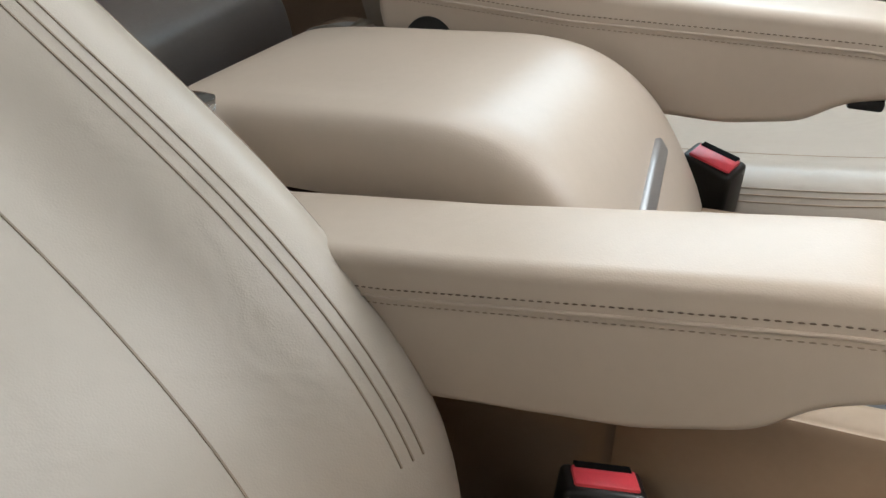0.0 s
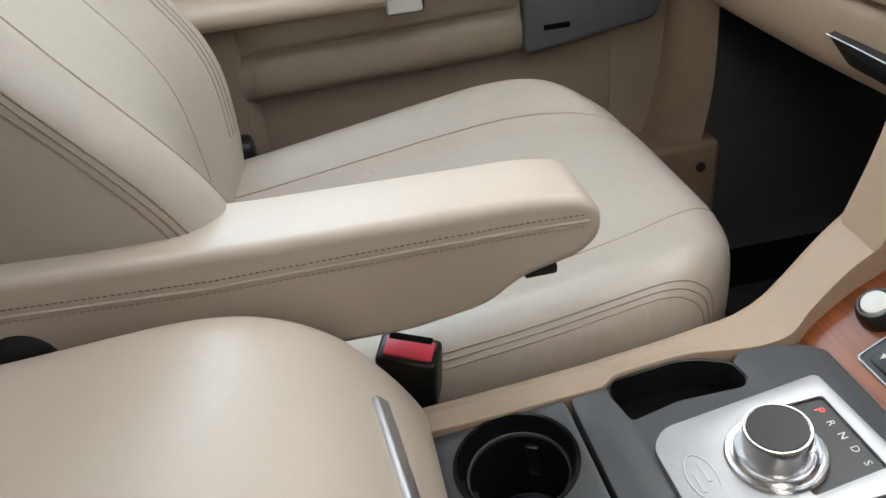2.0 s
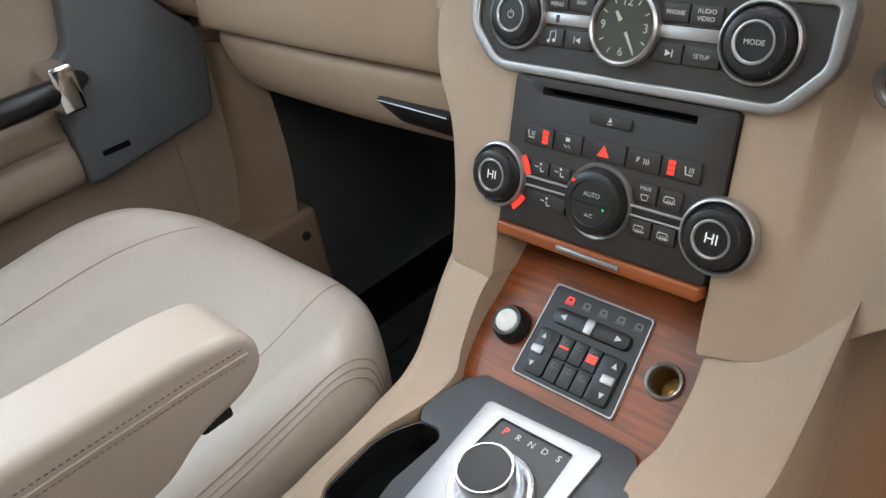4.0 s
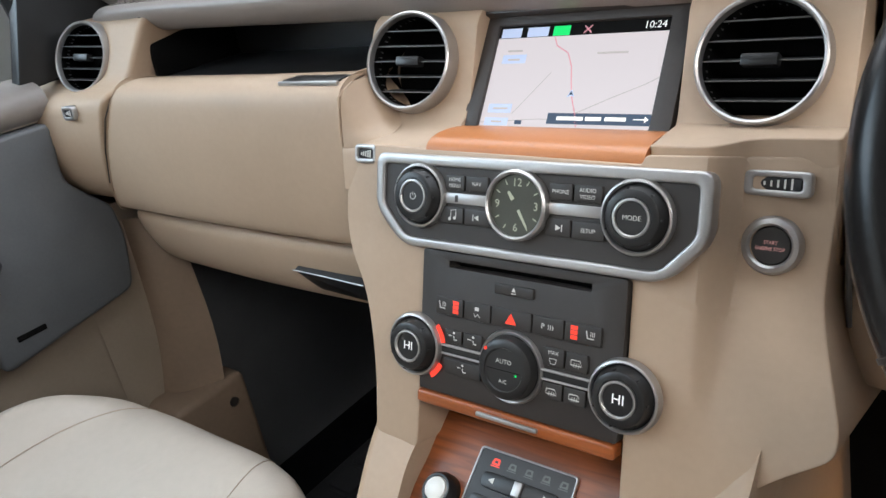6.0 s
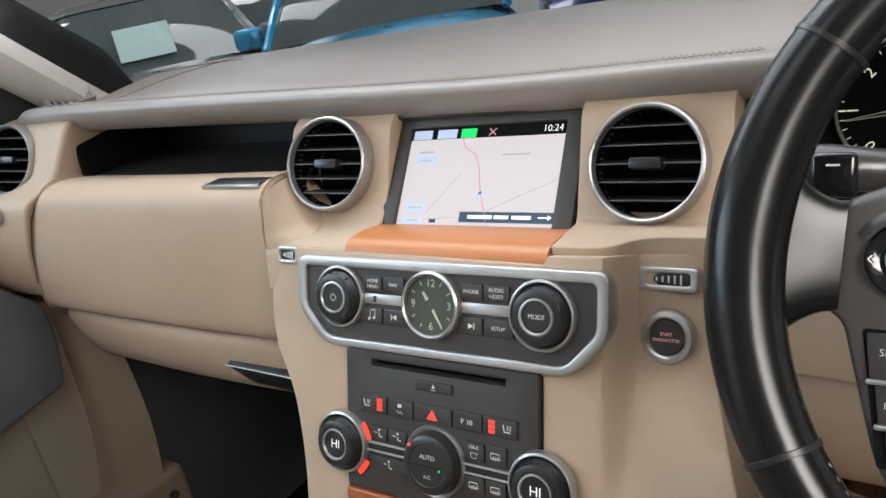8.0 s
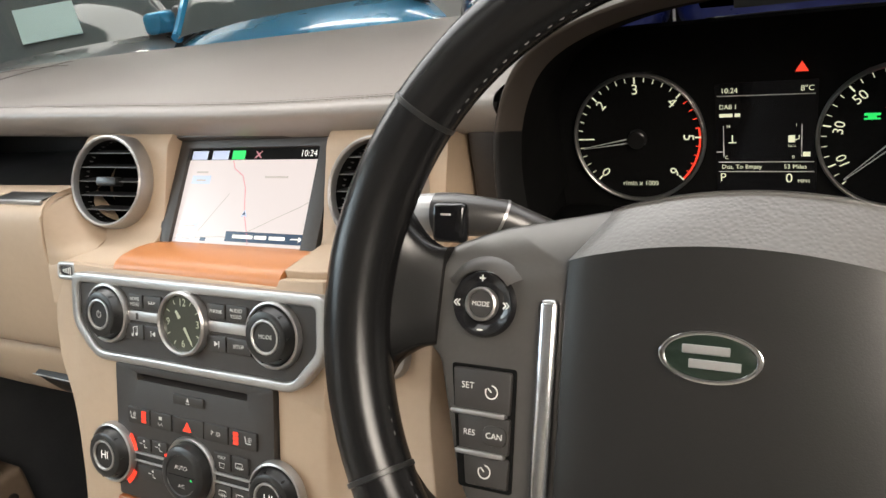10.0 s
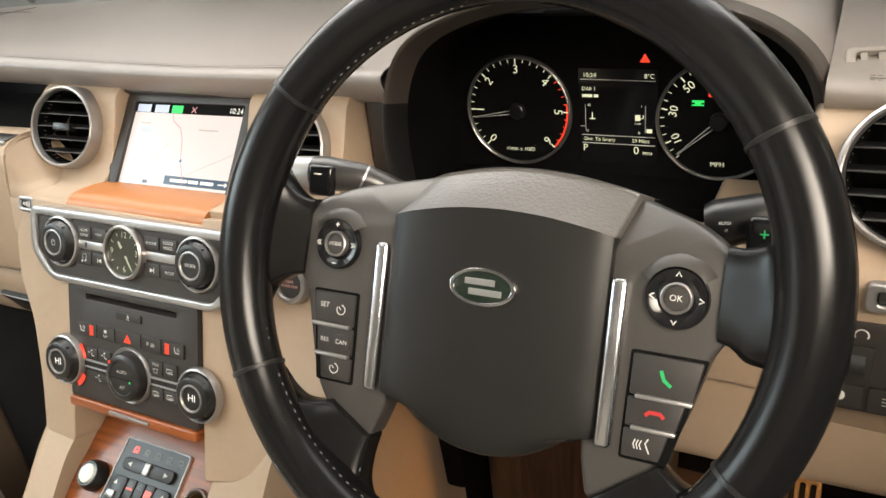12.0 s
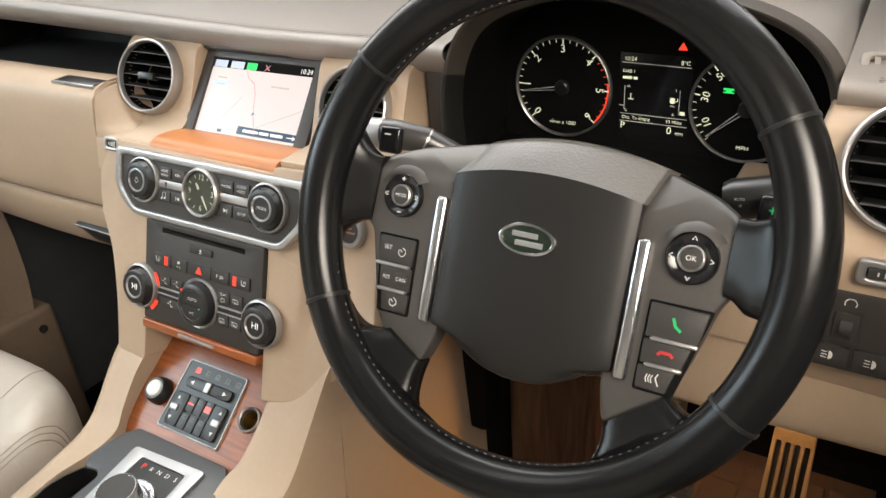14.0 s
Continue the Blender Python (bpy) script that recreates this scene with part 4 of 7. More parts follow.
# start button and thumb wheels
st = thing("start_button", "round black start button in a satin silver bezel", "button", STACK @ shift(0.1755, -0.0135, -0.0325))
part("bezel", lathe([(0.0135, -0.004), (0.0135, 0.003), (0.015, 0.0045), (0.018, 0.0035), (0.0198, 0.001), (0.020, -0.004)], 48), SATIN, st)
bt = part("button", lathe([(0.0132, -0.004), (0.0132, 0.001), (0.0122, 0.002), (0, 0.0022)], 40), BUTTON, st)
for wd, y in (("START", 0.002), ("ENGINE STOP", -0.0022)):
    part("lettering", text(wd, 0.0034, shift(0, y, 0.0024), wide=0.9), glow("pink lettering", (0.9, 0.45, 0.4), 0.6), bt)


def thumb_wheel(m, w, h, label):
    t = thing("thumb_wheel", label, "control", m, group="vent thumb wheels")
    part("surround", plate(rpoly([(-w, -h), (w, -h), (w, h), (-w, h)], h * 0.6, 4), -0.004, 0.003, [rpoly([(-w * 0.72, -h * 0.50), (w * 0.72, -h * 0.50), (w * 0.72, h * 0.50), (-w * 0.72, h * 0.50)], h * 0.3, 4)], 0.0015, 3), SATIN, t)
    bm = lathe([(0, -w * 0.68), (h * 1.0, -w * 0.67), (h * 1.04, 0), (h * 1.0, w * 0.67), (0, w * 0.68)], 28, pose(0, 0, -h * 0.84, 0, 90))
    wh = part("wheel", bm, RUBBER, t)
    for k in range(5):
        part("rib", box(-0.0006, 0.0006, -h * (0.15 + 0.07 * k), h * (0.15 + 0.07 * k), 0, 0.0006, m=shift(w * (-0.38 + 0.20 * k), 0, h * 0.17)), WHITE_INK, wh)
    part("bed", box(-w * 0.75, w * 0.75, -h * 0.55, h * 0.55, -0.0038, 0.0006), MATT, t)
    part("well", box(-w * 0.8, w * 0.8, -h * 0.65, h * 0.65, -h * 2, -h * 1.9), MATT, t)
    return t


thumb_wheel(STACK @ shift(0.176, 0.0275, -0.0325), 0.0215, 0.0085, "ribbed black thumb wheel in a silver surround")
thumb_wheel(STACK @ shift(-0.174, 0.031, -0.011), 0.013, 0.0085, "ribbed black thumb wheel in a silver surround")
thumb_wheel(basis((-0.684, 0.8745, 0.802), (1, 0.10, 0), (0, 0.10, 1)), 0.012, 0.009, "ribbed black thumb wheel in a silver surround")
thumb_wheel(basis((0.655, 0.883, 0.789), (1, 0, 0), (0, 0.06, 1)), 0.0225, 0.0095, "ribbed black thumb wheel in a silver surround")

# ---- passenger side of the dashboard ----
shelf = thing("dash_shelf", "dark open storage shelf above the glovebox", "shelf")
part("floor_panel", box(-0.605, -0.224, 0.925, 1.16, 0.800, 0.822, 0.004), BLACK, shelf)
part("back_panel", box(-0.605, -0.190, 1.10, 1.16, 0.822, 0.90), BLACK, shelf)
part("end_panel", box(-0.612, -0.604, 0.965, 1.16, 0.79, 0.90, 0.003), MATT, shelf)


def sheet(xs, profile, bow=0.0, edge=0.0):
    net = []
    for i, x in enumerate(xs):
        t = 2 * (x - xs[0]) / (xs[-1] - xs[0]) - 1
        e = edge if i in (0, len(xs) - 1) else 0.0
        net.append([(x, y + bow * t * t + e, z) for y, z in profile])
    return net


glove = thing("glovebox", "beige upper glovebox lid with silver latch", "glovebox")
def seam_x(z):
    """The slanting joint between the glovebox and the end block."""
    return -0.595 - 0.25 * max(0.0, 0.90 - z) if z > 0.825 else -0.614 - 0.56 * (0.825 - z)


gp = [(0.965, 0.824), (0.935, 0.8285), (0.912, 0.827), (0.897, 0.817), (0.890, 0.79), (0.887, 0.745), (0.890, 0.70), (0.897, 0.668), (0.908, 0.655), (0.94, 0.651)]
gnet = [[(seam_x(z) + 0.0018 + f * (-0.2125 - seam_x(z) - 0.0018), y + (0.003 if f in (0, 1) else 0) + 0.004 * (2 * f - 1) ** 2, z) for y, z in gp] for f in (0, 0.004, 0.12, 0.35, 0.6, 0.88, 0.995, 1)]
part("lid", Surf(gnet).mesh(36, 30, thick=0.005), BEIGE2, glove, angle=50)
part("lid_end", prism(gp + [(0.965, 0.655)], -0.2165, -0.2138, 0.001, 1), BEIGE2, glove)
part("latch", box(-0.305, -0.226, 0.9120, 0.934, 0.8270, 0.8294, 0.0008), BLACK, glove, "dark latch with silver edge")
part("latch_edge", box(-0.307, -0.224, 0.9085, 0.9122, 0.8245, 0.8292, 0.0008), SATIN, glove, "thin silver latch edge")
low = thing("lower_glovebox", "beige lower glovebox with dark recessed handle", "glovebox")
lp = [(0.945, 0.652), (0.922, 0.649), (0.912, 0.640), (0.914, 0.62), (0.924, 0.59), (0.938, 0.565), (0.955, 0.551), (0.99, 0.545)]
part("lid", Surf(sheet([-0.70, -0.694, -0.60, -0.45, -0.30, -0.215, -0.188, -0.182], lp, 0.01, 0.008)).mesh(36, 24, thick=0.005), BEIGE2, low, angle=50)
hm = basis((-0.315, 0.9185, 0.598), (1, 0, 0), (0, -0.32, 0.95))
hp = rpoly([(-0.055, 0.012), (0.06, 0.009), (0.06, -0.020), (-0.025, -0.016)], 0.006, 4)
hd = part("handle", plate(hp, -0.01, 0.003, r=0.0015, m=hm), BLACK, low, "dark recessed handle")
part("trim", tube([hm @ Vector((x, y, 0.004)) for x, y in ((-0.054, 0.0115), (0.0, 0.0105), (0.058, 0.0085))], 0.0008, 8), SATIN, hd, "silver handle trim")

pod = thing("end_pod", "beige dashboard end block with air vent", "dashboard")
pr = [(0.915, 0.662), (0.893, 0.69), (0.884, 0.75), (0.8855, 0.818), (0.923, 0.827), (0.960, 0.898), (0.985, 0.902), (1.08, 0.90), (1.08, 0.655)]
pod_bm = prism(rpoly(pr, [0.02, 0.03, 0.03, 0.02, 0.02, 0.02, 0.01, 0.01, 0.01], 5), -0.830, -0.595, 0.008, 4)
for cut_z in (0.69, 0.71, 0.74, 0.77, 0.80):
    bmesh.ops.bisect_plane(pod_bm, geom=pod_bm.verts[:] + pod_bm.edges[:] + pod_bm.faces[:], plane_co=(0, 0, cut_z), plane_no=(0, 0, 1))
for v in pod_bm.verts:
    if v.co.x > -0.70:
        v.co.x += seam_x(v.co.z) + 0.595
    elif v.co.y < 0.94:
        v.co.y -= 0.042 * max(0.0, math.sin(math.pi * min(max((v.co.z - 0.665) / 0.165, 0.0), 1.0))) ** 0.8
part("block", cut(pod_bm, bore(VENT[2] @ pose(0, 0, 0, 0, 12))), BEIGE2, pod, angle=40)
part("joint", tube([(seam_x(z) + 0.0012, y, z) for y, z in ((0.8925, 0.700), (0.8885, 0.75), (0.8905, 0.79), (0.900, 0.814), (0.930, 0.826))], 0.0008, 8), DARK, pod, "thin dark joint")

# lower dashboard body behind the panels
core = thing("dashboard_core", "dark dashboard underside above the footwells", "dashboard")
part("core", box(-0.70, -0.15, 0.975, 1.4, 0.60, 0.795, 0.01), MATT, core)
part("core", box(-0.15, 0.225, 1.06, 1.4, 0.32, 0.85, 0.01), MATT, core)
part("core", box(0.225, 0.74, 1.16, 1.42, 0.55, 0.86, 0.01), MATT, core)

# ---- passenger door ----
door = thing("passenger_door", "beige and slate passenger door with silver grip", "door")
part("inner_panel", box(-0.82, -0.765, -0.03, 0.846, 0.14, 0.80, 0.012, 3), DOORTRIM, door)
part("front_panel", box(-0.82, -0.767, 0.82, 1.0, 0.14, 0.648, 0.006, 3), DOORTRIM, door)
cap = [[(-0.83, y, 0.79), (-0.775, y, 0.792), (-0.752, y, 0.802), (-0.748, y, 0.818), (-0.76, y, 0.834), (-0.80, y, 0.842), (-0.83, y, 0.842)] for y in (-0.05, 0.3, 0.65, 0.882)]
part("belt_cap", Surf(cap).mesh(20, 20, thick=0.004), TAUPE, door, "taupe upper door cap", angle=60)
part("piping", tube([(-0.760, y, 0.795) for y in (-0.03, 0.3, 0.6, 0.875)], 0.004, 8), BEIGE, door, "beige piping")
arm_p = [[(-0.77, y, 0.60), (-0.735, y, 0.603), (-0.700 - d, y, 0.612), (-0.690 - d, y, 0.626), (-0.698 - d, y, 0.641), (-0.73, y, 0.648), (-0.77, y, 0.650)] for y, d in ((0.0, 0.0), (0.2, 0.0), (0.4, 0.0), (0.49, 0.0), (0.495, 0.002))]
part("armrest", Surf(arm_p).mesh(20, 24, caps=True), BEIGE, door, "beige padded door armrest", angle=60)
lowr = [[(-0.785, y, 0.606), (-0.748 - e, y, 0.604), (-0.742 - e, y, 0.596), (-0.742 - e, y, 0.575 + q), (-0.746 - e * 0.5, y, 0.566 + q), (-0.7545 + e * 0.2, y, 0.5605 + q), (-0.743 - e * 0.6, y, 0.5535 + q), (-0.736 - e * 0.6, y, 0.540 + q), (-0.735 - e * 0.6, y, 0.520 + q), (-0.740 - e * 0.6, y, 0.504 + q), (-0.752 - e * 0.5, y, 0.4965 + q), (-0.785, y, 0.492 + q)] for y, e, q in ((0.285, 0.012, -0.008), (0.300, 0.010, -0.006), (0.325, 0.002, -0.003), (0.40, 0.0, -0.001), (0.52, 0.0, 0.002), (0.62, 0.0, 0.005), (0.672, 0.003, 0.006), (0.695, 0.016, 0.007))]
part("pocket_lip", Surf(lowr).mesh(64, 28, caps=True), DOORTRIM, door, "moulded beige pocket lip", angle=60)
rec = [[(-0.785, y, 0.40), (-0.746 - e, y, 0.40), (-0.744 - e, y, 0.50), (-0.748 - e, y, 0.602), (-0.785, y, 0.604)] for y, e in ((-0.02, 0.0), (0.12, 0.0), (0.27, 0.0), (0.288, 0.003), (0.304, 0.022))]
part("recess_wall", Surf(rec).mesh(16, 24, caps=True), DOORTRIM, door, angle=60)
grip = part("grip", tube([(-0.725, 0.545, 0.632), (-0.715, 0.58, 0.638), (-0.713, 0.65, 0.640), (-0.725, 0.715, 0.640), (-0.75, 0.74, 0.64)], [0.016, 0.017, 0.017, 0.016, 0.012], 14), BLACK, door, "black door grip")
part("bracket", box(-0.755, -0.704, 0.497, 0.552, 0.594, 0.664, 0.006, 3), KNOBMETAL, door, "silver grip bracket")
part("bracket", box(-0.76, -0.705, 0.690, 0.722, 0.61, 0.672, 0.006, 3), CHROME, door, "silver grip bracket")
sp = rpoly([(0.695, 0.498), (0.90, 0.528), (0.915, 0.60), (0.913, 0.655), (0.886, 0.681), (0.862, 0.709), (0.863, 0.738), (0.876, 0.79), (0.76, 0.79), (0.735, 0.68), (0.70, 0.66)], 0.015, 4)
ym = Matrix(((0, 0, 1, -0.768), (1, 0, 0, 0), (0, 1, 0, 0), (0, 0, 0, 1)))
part("speaker_panel", plate(sp, 0, 0.030, r=0.006, seg=3, m=ym), SLATE, door, "slate speaker panel")
part("speaker_slot", box(-0.742, -0.7365, 0.725, 0.765, 0.533, 0.541, 0.001), MATT, door)
lowpocket = box(-0.766, -0.735, 0.02, 0.70, 0.14, 0.36, 0.02, 3)
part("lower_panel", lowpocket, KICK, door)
part("mirror_corner", plate(rpoly([(0.86, 0.83), (1.22, 0.86), (1.16, 0.97), (1.0, 1.10), (0.95, 1.08)], 0.01), 0, 0.02, r=0.004, m=Matrix(((0, 0, 1, -0.79), (1, 0, 0, 0), (0, 1, 0, 0), (0, 0, 0, 1)))), BLACK, door, "black mirror corner trim")
part("window_frame", tube([(-0.80, 0.93, 0.84), (-0.79, 0.90, 1.0), (-0.745, 0.74, 1.38), (-0.72, 0.3, 1.41), (-0.72, -0.06, 1.41)], 0.018, 10), BLACK, door)
wg = part("window_pane", Surf([[(-0.812, -0.05, 0.84), (-0.812, 0.5, 0.84), (-0.812, 0.93, 0.84)], [(-0.79, -0.06, 1.12), (-0.79, 0.4, 1.12), (-0.79, 0.85, 1.12)], [(-0.745, -0.06, 1.40), (-0.745, 0.3, 1.40), (-0.745, 0.74, 1.40)]]).mesh(6, 6), GLASS, door, "clear side window")
wg.visible_shadow = False

kick = thing("kick_panel", "beige footwell kick panel with clip hole", "trim")
kn_ = [[(-0.79, 0.93, 0.62), (-0.75, 0.945, 0.62), (-0.722, 0.985, 0.61)], [(-0.79, 0.92, 0.42), (-0.745, 0.935, 0.42), (-0.710, 0.985, 0.41)], [(-0.79, 0.88, 0.24), (-0.74, 0.895, 0.24), (-0.70, 0.95, 0.23)], [(-0.79, 0.86, 0.03), (-0.74, 0.87, 0.03), (-0.70, 0.93, 0.03)]]
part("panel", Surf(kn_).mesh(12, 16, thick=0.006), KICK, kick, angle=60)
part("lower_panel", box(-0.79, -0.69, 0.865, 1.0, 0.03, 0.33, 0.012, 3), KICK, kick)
part("clip_hole", lathe([(0.0, 0.0), (0.008, 0.0), (0.008, 0.003)], 16, basis((-0.689, 0.965, 0.29), (0, 1, 0), (0, 0, 1))), DARK, kick)


# ---- seats ----
def seat(cx, side, label, dy=0.0, dz=0.0, lean=0.0, belly=0.0):
    """side: +1 with its armrest towards +x, -1 towards -x. The cushion runs fore and aft along y."""
    s = thing("front_seat", label, "car seat", Matrix.Translation((cx, dy, dz)), group="front seats")
    # cushion: sections from back to front
    net = []
    for y, zc, w, k in ((0.14, 0.425, 0.235, 0.8), (0.28, 0.428, 0.245, 1.0), (0.42, 0.440, 0.252, 1.15), (0.55, 0.458, 0.254, 1.15), (0.65, 0.477, 0.252, 0.95), (0.715, 0.487, 0.248, 0.7), (0.752, 0.482, 0.244, 0.45), (0.774, 0.458, 0.240, 0.4), (0.778, 0.395, 0.236, 0.1), (0.770, 0.335, 0.232, 0.0)):
        zc -= 0.007
        zb = zc + 0.044 * k
        low_z = min(0.30, zc - 0.03)

        def profile(w, zb, k):
            return [(w - 0.012, low_z), (w + 0.006, low_z + 0.4 * (zb - low_z)), (w + 0.004, zb - 0.038), (w - 0.014, zb - 0.008), (w - 0.045, zb + 0.004), (w - 0.085, zb - 0.012 * k), (w - 0.125, zc + 0.006 * k), (0.07, zc)]

        outer_half, inner_half = profile(w, zb, k), profile(w - 0.030 + 0.02 * max(0.0, (y - 0.5) / 0.27), zc + 0.010 * k, 0.25 * k)
        left, right = (outer_half, inner_half) if side > 0 else (inner_half, outer_half)
        bow = 0.120 * max(0.0, (y - 0.47) / 0.30) ** 1.3
        pts = [(-x, y - bow * (x / 0.25) ** 4, z) for x, z in left] + [(0, y, zc - 0.001)] + [(x, y - bow * (x / 0.25) ** 4, z) for x, z in reversed(right)]
        net.append(pts)
    cs = Surf(net)
    c = part("cushion", cs.mesh(72, 56), CUSHION, s, "darker almond leather", angle=70)
    lines = []
    for f in (lambda u: u, lambda u: 1 - u):
        lines.append(cs.line([(f(0.325), 0.05), (f(0.33), 0.38), (f(0.365), 0.60), (f(0.385), 0.76), (f(0.385), 0.90)], 50, 0.0))
    for u in (0.165, 0.178, 0.191, 0.835, 0.822, 0.809):
        lines.append(cs.line([(u, 0.10), (u, 0.5), (u, 0.72), (u, 0.86), (u, 0.95)], 60, 0.0))
    for u in (0.09, 0.098, 0.91, 0.902):
        lines.append(cs.line([(u, 0.10), (u, 0.5), (u, 0.72), (u, 0.86), (u, 0.95)], 60, 0.0))
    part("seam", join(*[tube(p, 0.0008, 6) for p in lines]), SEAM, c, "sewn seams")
    # backrest: sections from low to high
    bn = []
    for z, yf, thick, w, k in ((0.40, 0.285, 0.20, 0.225, 0.6), (0.52, 0.282, 0.21, 0.240, 0.9), (0.63, 0.262, 0.215, 0.250, 1.0), (0.758, 0.178, 0.21, 0.255, 1.0), (0.88, 0.100, 0.19, 0.252, 0.9), (1.0, 0.045, 0.165, 0.240, 0.7), (1.09, 0.012, 0.135, 0.215, 0.4), (1.13, -0.025, 0.075, 0.185, 0.2), (1.135, -0.06, 0.02, 0.15, 0.0)):
        yf += belly * math.exp(-((z - 0.53) / 0.12) ** 2) - lean * (z - 0.50)
        half = [(w - 0.03, yf - thick), (w - 0.002, yf - thick * 0.72), (w + 0.004, yf - thick * 0.3), (w + 0.002, yf - 0.004), (w - 0.006, yf + 0.030 * k), (w - 0.032, yf + 0.050 * k), (w - 0.066, yf + 0.038 * k), (w - 0.112, yf + 0.006 * k), (0.06, yf)]
        back = (lambda x: 0.0) if lean else (lambda x: -0.042 * min(max(0.5 - side * x / 0.34, 0.0), 1.0))
        bn.append([(-x, y + back(-x), z) for x, y in half] + [(0, yf + back(0.0), z)] + [(x, y + back(x), z) for x, y in reversed(half)] + [(0, yf - thick - 0.01, z), (-half[0][0], half[0][1], z)])
    bs = Surf(bn)
    b_ = part("backrest", bs.mesh(88, 52), SEAT, s, angle=70)
    lines = []
    n = 20.0
    for u in (3.45 / n, 3.65 / n, 3.85 / n, 14.55 / n, 14.35 / n, 14.15 / n, 5.5 / n, 5.7 / n, 5.9 / n, 12.5 / n, 12.3 / n, 12.1 / n):
        lines.append(bs.line([(u, 0.12), (u, 0.5), (u, 0.8)], 60, 0.0))
    for u in (7.3 / n, 10.7 / n):
        lines.append(bs.line([(u, 0.10), (u, 0.5), (u, 0.75)], 50, 0.0))
    for u in (1.3 / n, 16.7 / n):
        lines.append(bs.line([(u, 0.05), (u, 0.5), (u, 0.9)], 50, 0.0))
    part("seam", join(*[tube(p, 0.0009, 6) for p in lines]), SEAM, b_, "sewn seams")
    for u in (3.45, 3.65, 3.85, 14.55, 14.35, 14.15):
        tagged(part("stitching", stitches([bs.line([(u / n, 0.12), (u / n, 0.5), (u / n, 0.8)], 80, 0.0006)], 0.0060, 0.0024, 0.0015), SEAM, b_), "sewn brown stitches", kind="stuff")
    part("headrest", box(-0.12, 0.12, -0.13, -0.02, 1.17, 1.36, 0.045, 5), SEAT, s, angle=60)
    for x in (-0.05, 0.05):
        part("headrest_post", tube([(x, -0.065, 1.10), (x, -0.072, 1.20)], 0.006, 10), CHROME, s)
    # seat base and runners
    part("base", box(-0.21, 0.21, 0.16, 0.70, 0.16, 0.33, 0.02, 3), BEIGE2, s, "beige plastic seat base")
    for x in (-0.18, 0.18):
        part("runner", box(x - 0.025, x + 0.025, 0.10, 0.74, 0.031 - dz, 0.165, 0.004), BLACK, s, "black seat runner")
    part("tilt_lever", box(side * 0.262, side * 0.252, 0.515, 0.56, 0.385, 0.40, 0.003), BLACK, s)
    return s


seat(-0.400, 1, "almond leather passenger seat with fold-down armrest")
seat(0.430, -1, "almond leather driver seat with fold-down armrest", dy=-0.015, dz=-0.06, lean=0.50, belly=0.034)


def armrest(m, label, flip):
    """A folding armrest: its face towards the console lies in the plane x = 0, its length along y."""
    a = thing("folding_armrest", label, "armrest", m, group="seat armrests")
    pr = [(0.118, 0.560), (0.17, 0.537), (0.26, 0.529), (0.43, 0.527), (0.489, 0.537), (0.516, 0.556), (0.560, 0.566), (0.577, 0.580), (0.577, 0.602), (0.564, 0.615), (0.53, 0.6205), (0.34, 0.6245), (0.17, 0.633), (0.122, 0.631), (0.110, 0.60)]
    pl = rpoly(pr, 0.012, 4)
    ym = Matrix(((0, 0, -1, 0), (1, 0, 0, 0), (0, 1, 0, 0), (0, 0, 0, 1)))
    bm = plate(pl, 0.0, 0.074, m=ym)
    bot = [v for v in bm.verts if abs(v.co.x) < 1e-6]
    bm.faces.new(sorted(bot, key=lambda v: math.atan2(v.co.z - 0.59, v.co.y - 0.35)))
    bmesh.ops.recalc_face_normals(bm, faces=bm.faces)
    rims = [e for e in bm.edges if len(e.link_faces) == 2 and abs(e.verts[0].co.x - e.verts[1].co.x) < 1e-6 and (e.verts[0].co.x > -1e-6 or e.verts[0].co.x < -0.0739)]
    bevel(bm, 0.010, 5, rims)
    part("pad", bm if not flip else flip_x(bm), BEIGE, a, "beige stitched leather", angle=50)
    s = -1 if flip else 1
    for zz, name in ((0.6115, "upper"), (0.6060, "lower")):
        for xf in (0.0004, -0.0744):
            pts = [(s * xf, y, zz + dz) for y, dz in ((0.128, 0.003), (0.2, -0.001), (0.3, -0.0065), (0.42, -0.0065), (0.52, -0.007), (0.566, -0.009))]
            part("piping" if name == "lower" else "stitching", tube(pts, 0.0011, 8) if name == "lower" else stitches([[Vector(p) for p in pts]], 0.0034, 0.0012, 0.00042), BEIGE if name == "lower" else THREAD, a)
            if name == "lower":
                part("stitching", stitches([[Vector(p) + Vector((0, 0, -0.0042)) for p in pts]], 0.0034, 0.0012, 0.0004), SEAM, a)
    part("pivot_cap", lathe([(0, 0.005), (0.020, 0.005), (0.025, 0.002), (0.026, -0.004)], 32, basis((s * 0.0, 0.166, 0.566), (0, 1, 0) if not flip else (0, -1, 0), (0, 0, 1))), BLACK, a, "black round pivot cap")
    part("adjuster", box(min(s * -0.055, s * -0.004), max(s * -0.055, s * -0.004), 0.518, 0.544, 0.5525, 0.562, 0.003), BLACK, a, "black adjuster wheel")
    return a


armrest(Matrix.Translation((-0.123, 0, 0)), "beige leather armrest folded down on the passenger seat", False)
armrest(Matrix.Translation((0.135, 0.0, -0.057)) @ pose(0, 0.35, 0.6, 11.0) @ Matrix.Translation((0, -0.35, -0.6)), "beige leather armrest folded down on the driver seat", True)


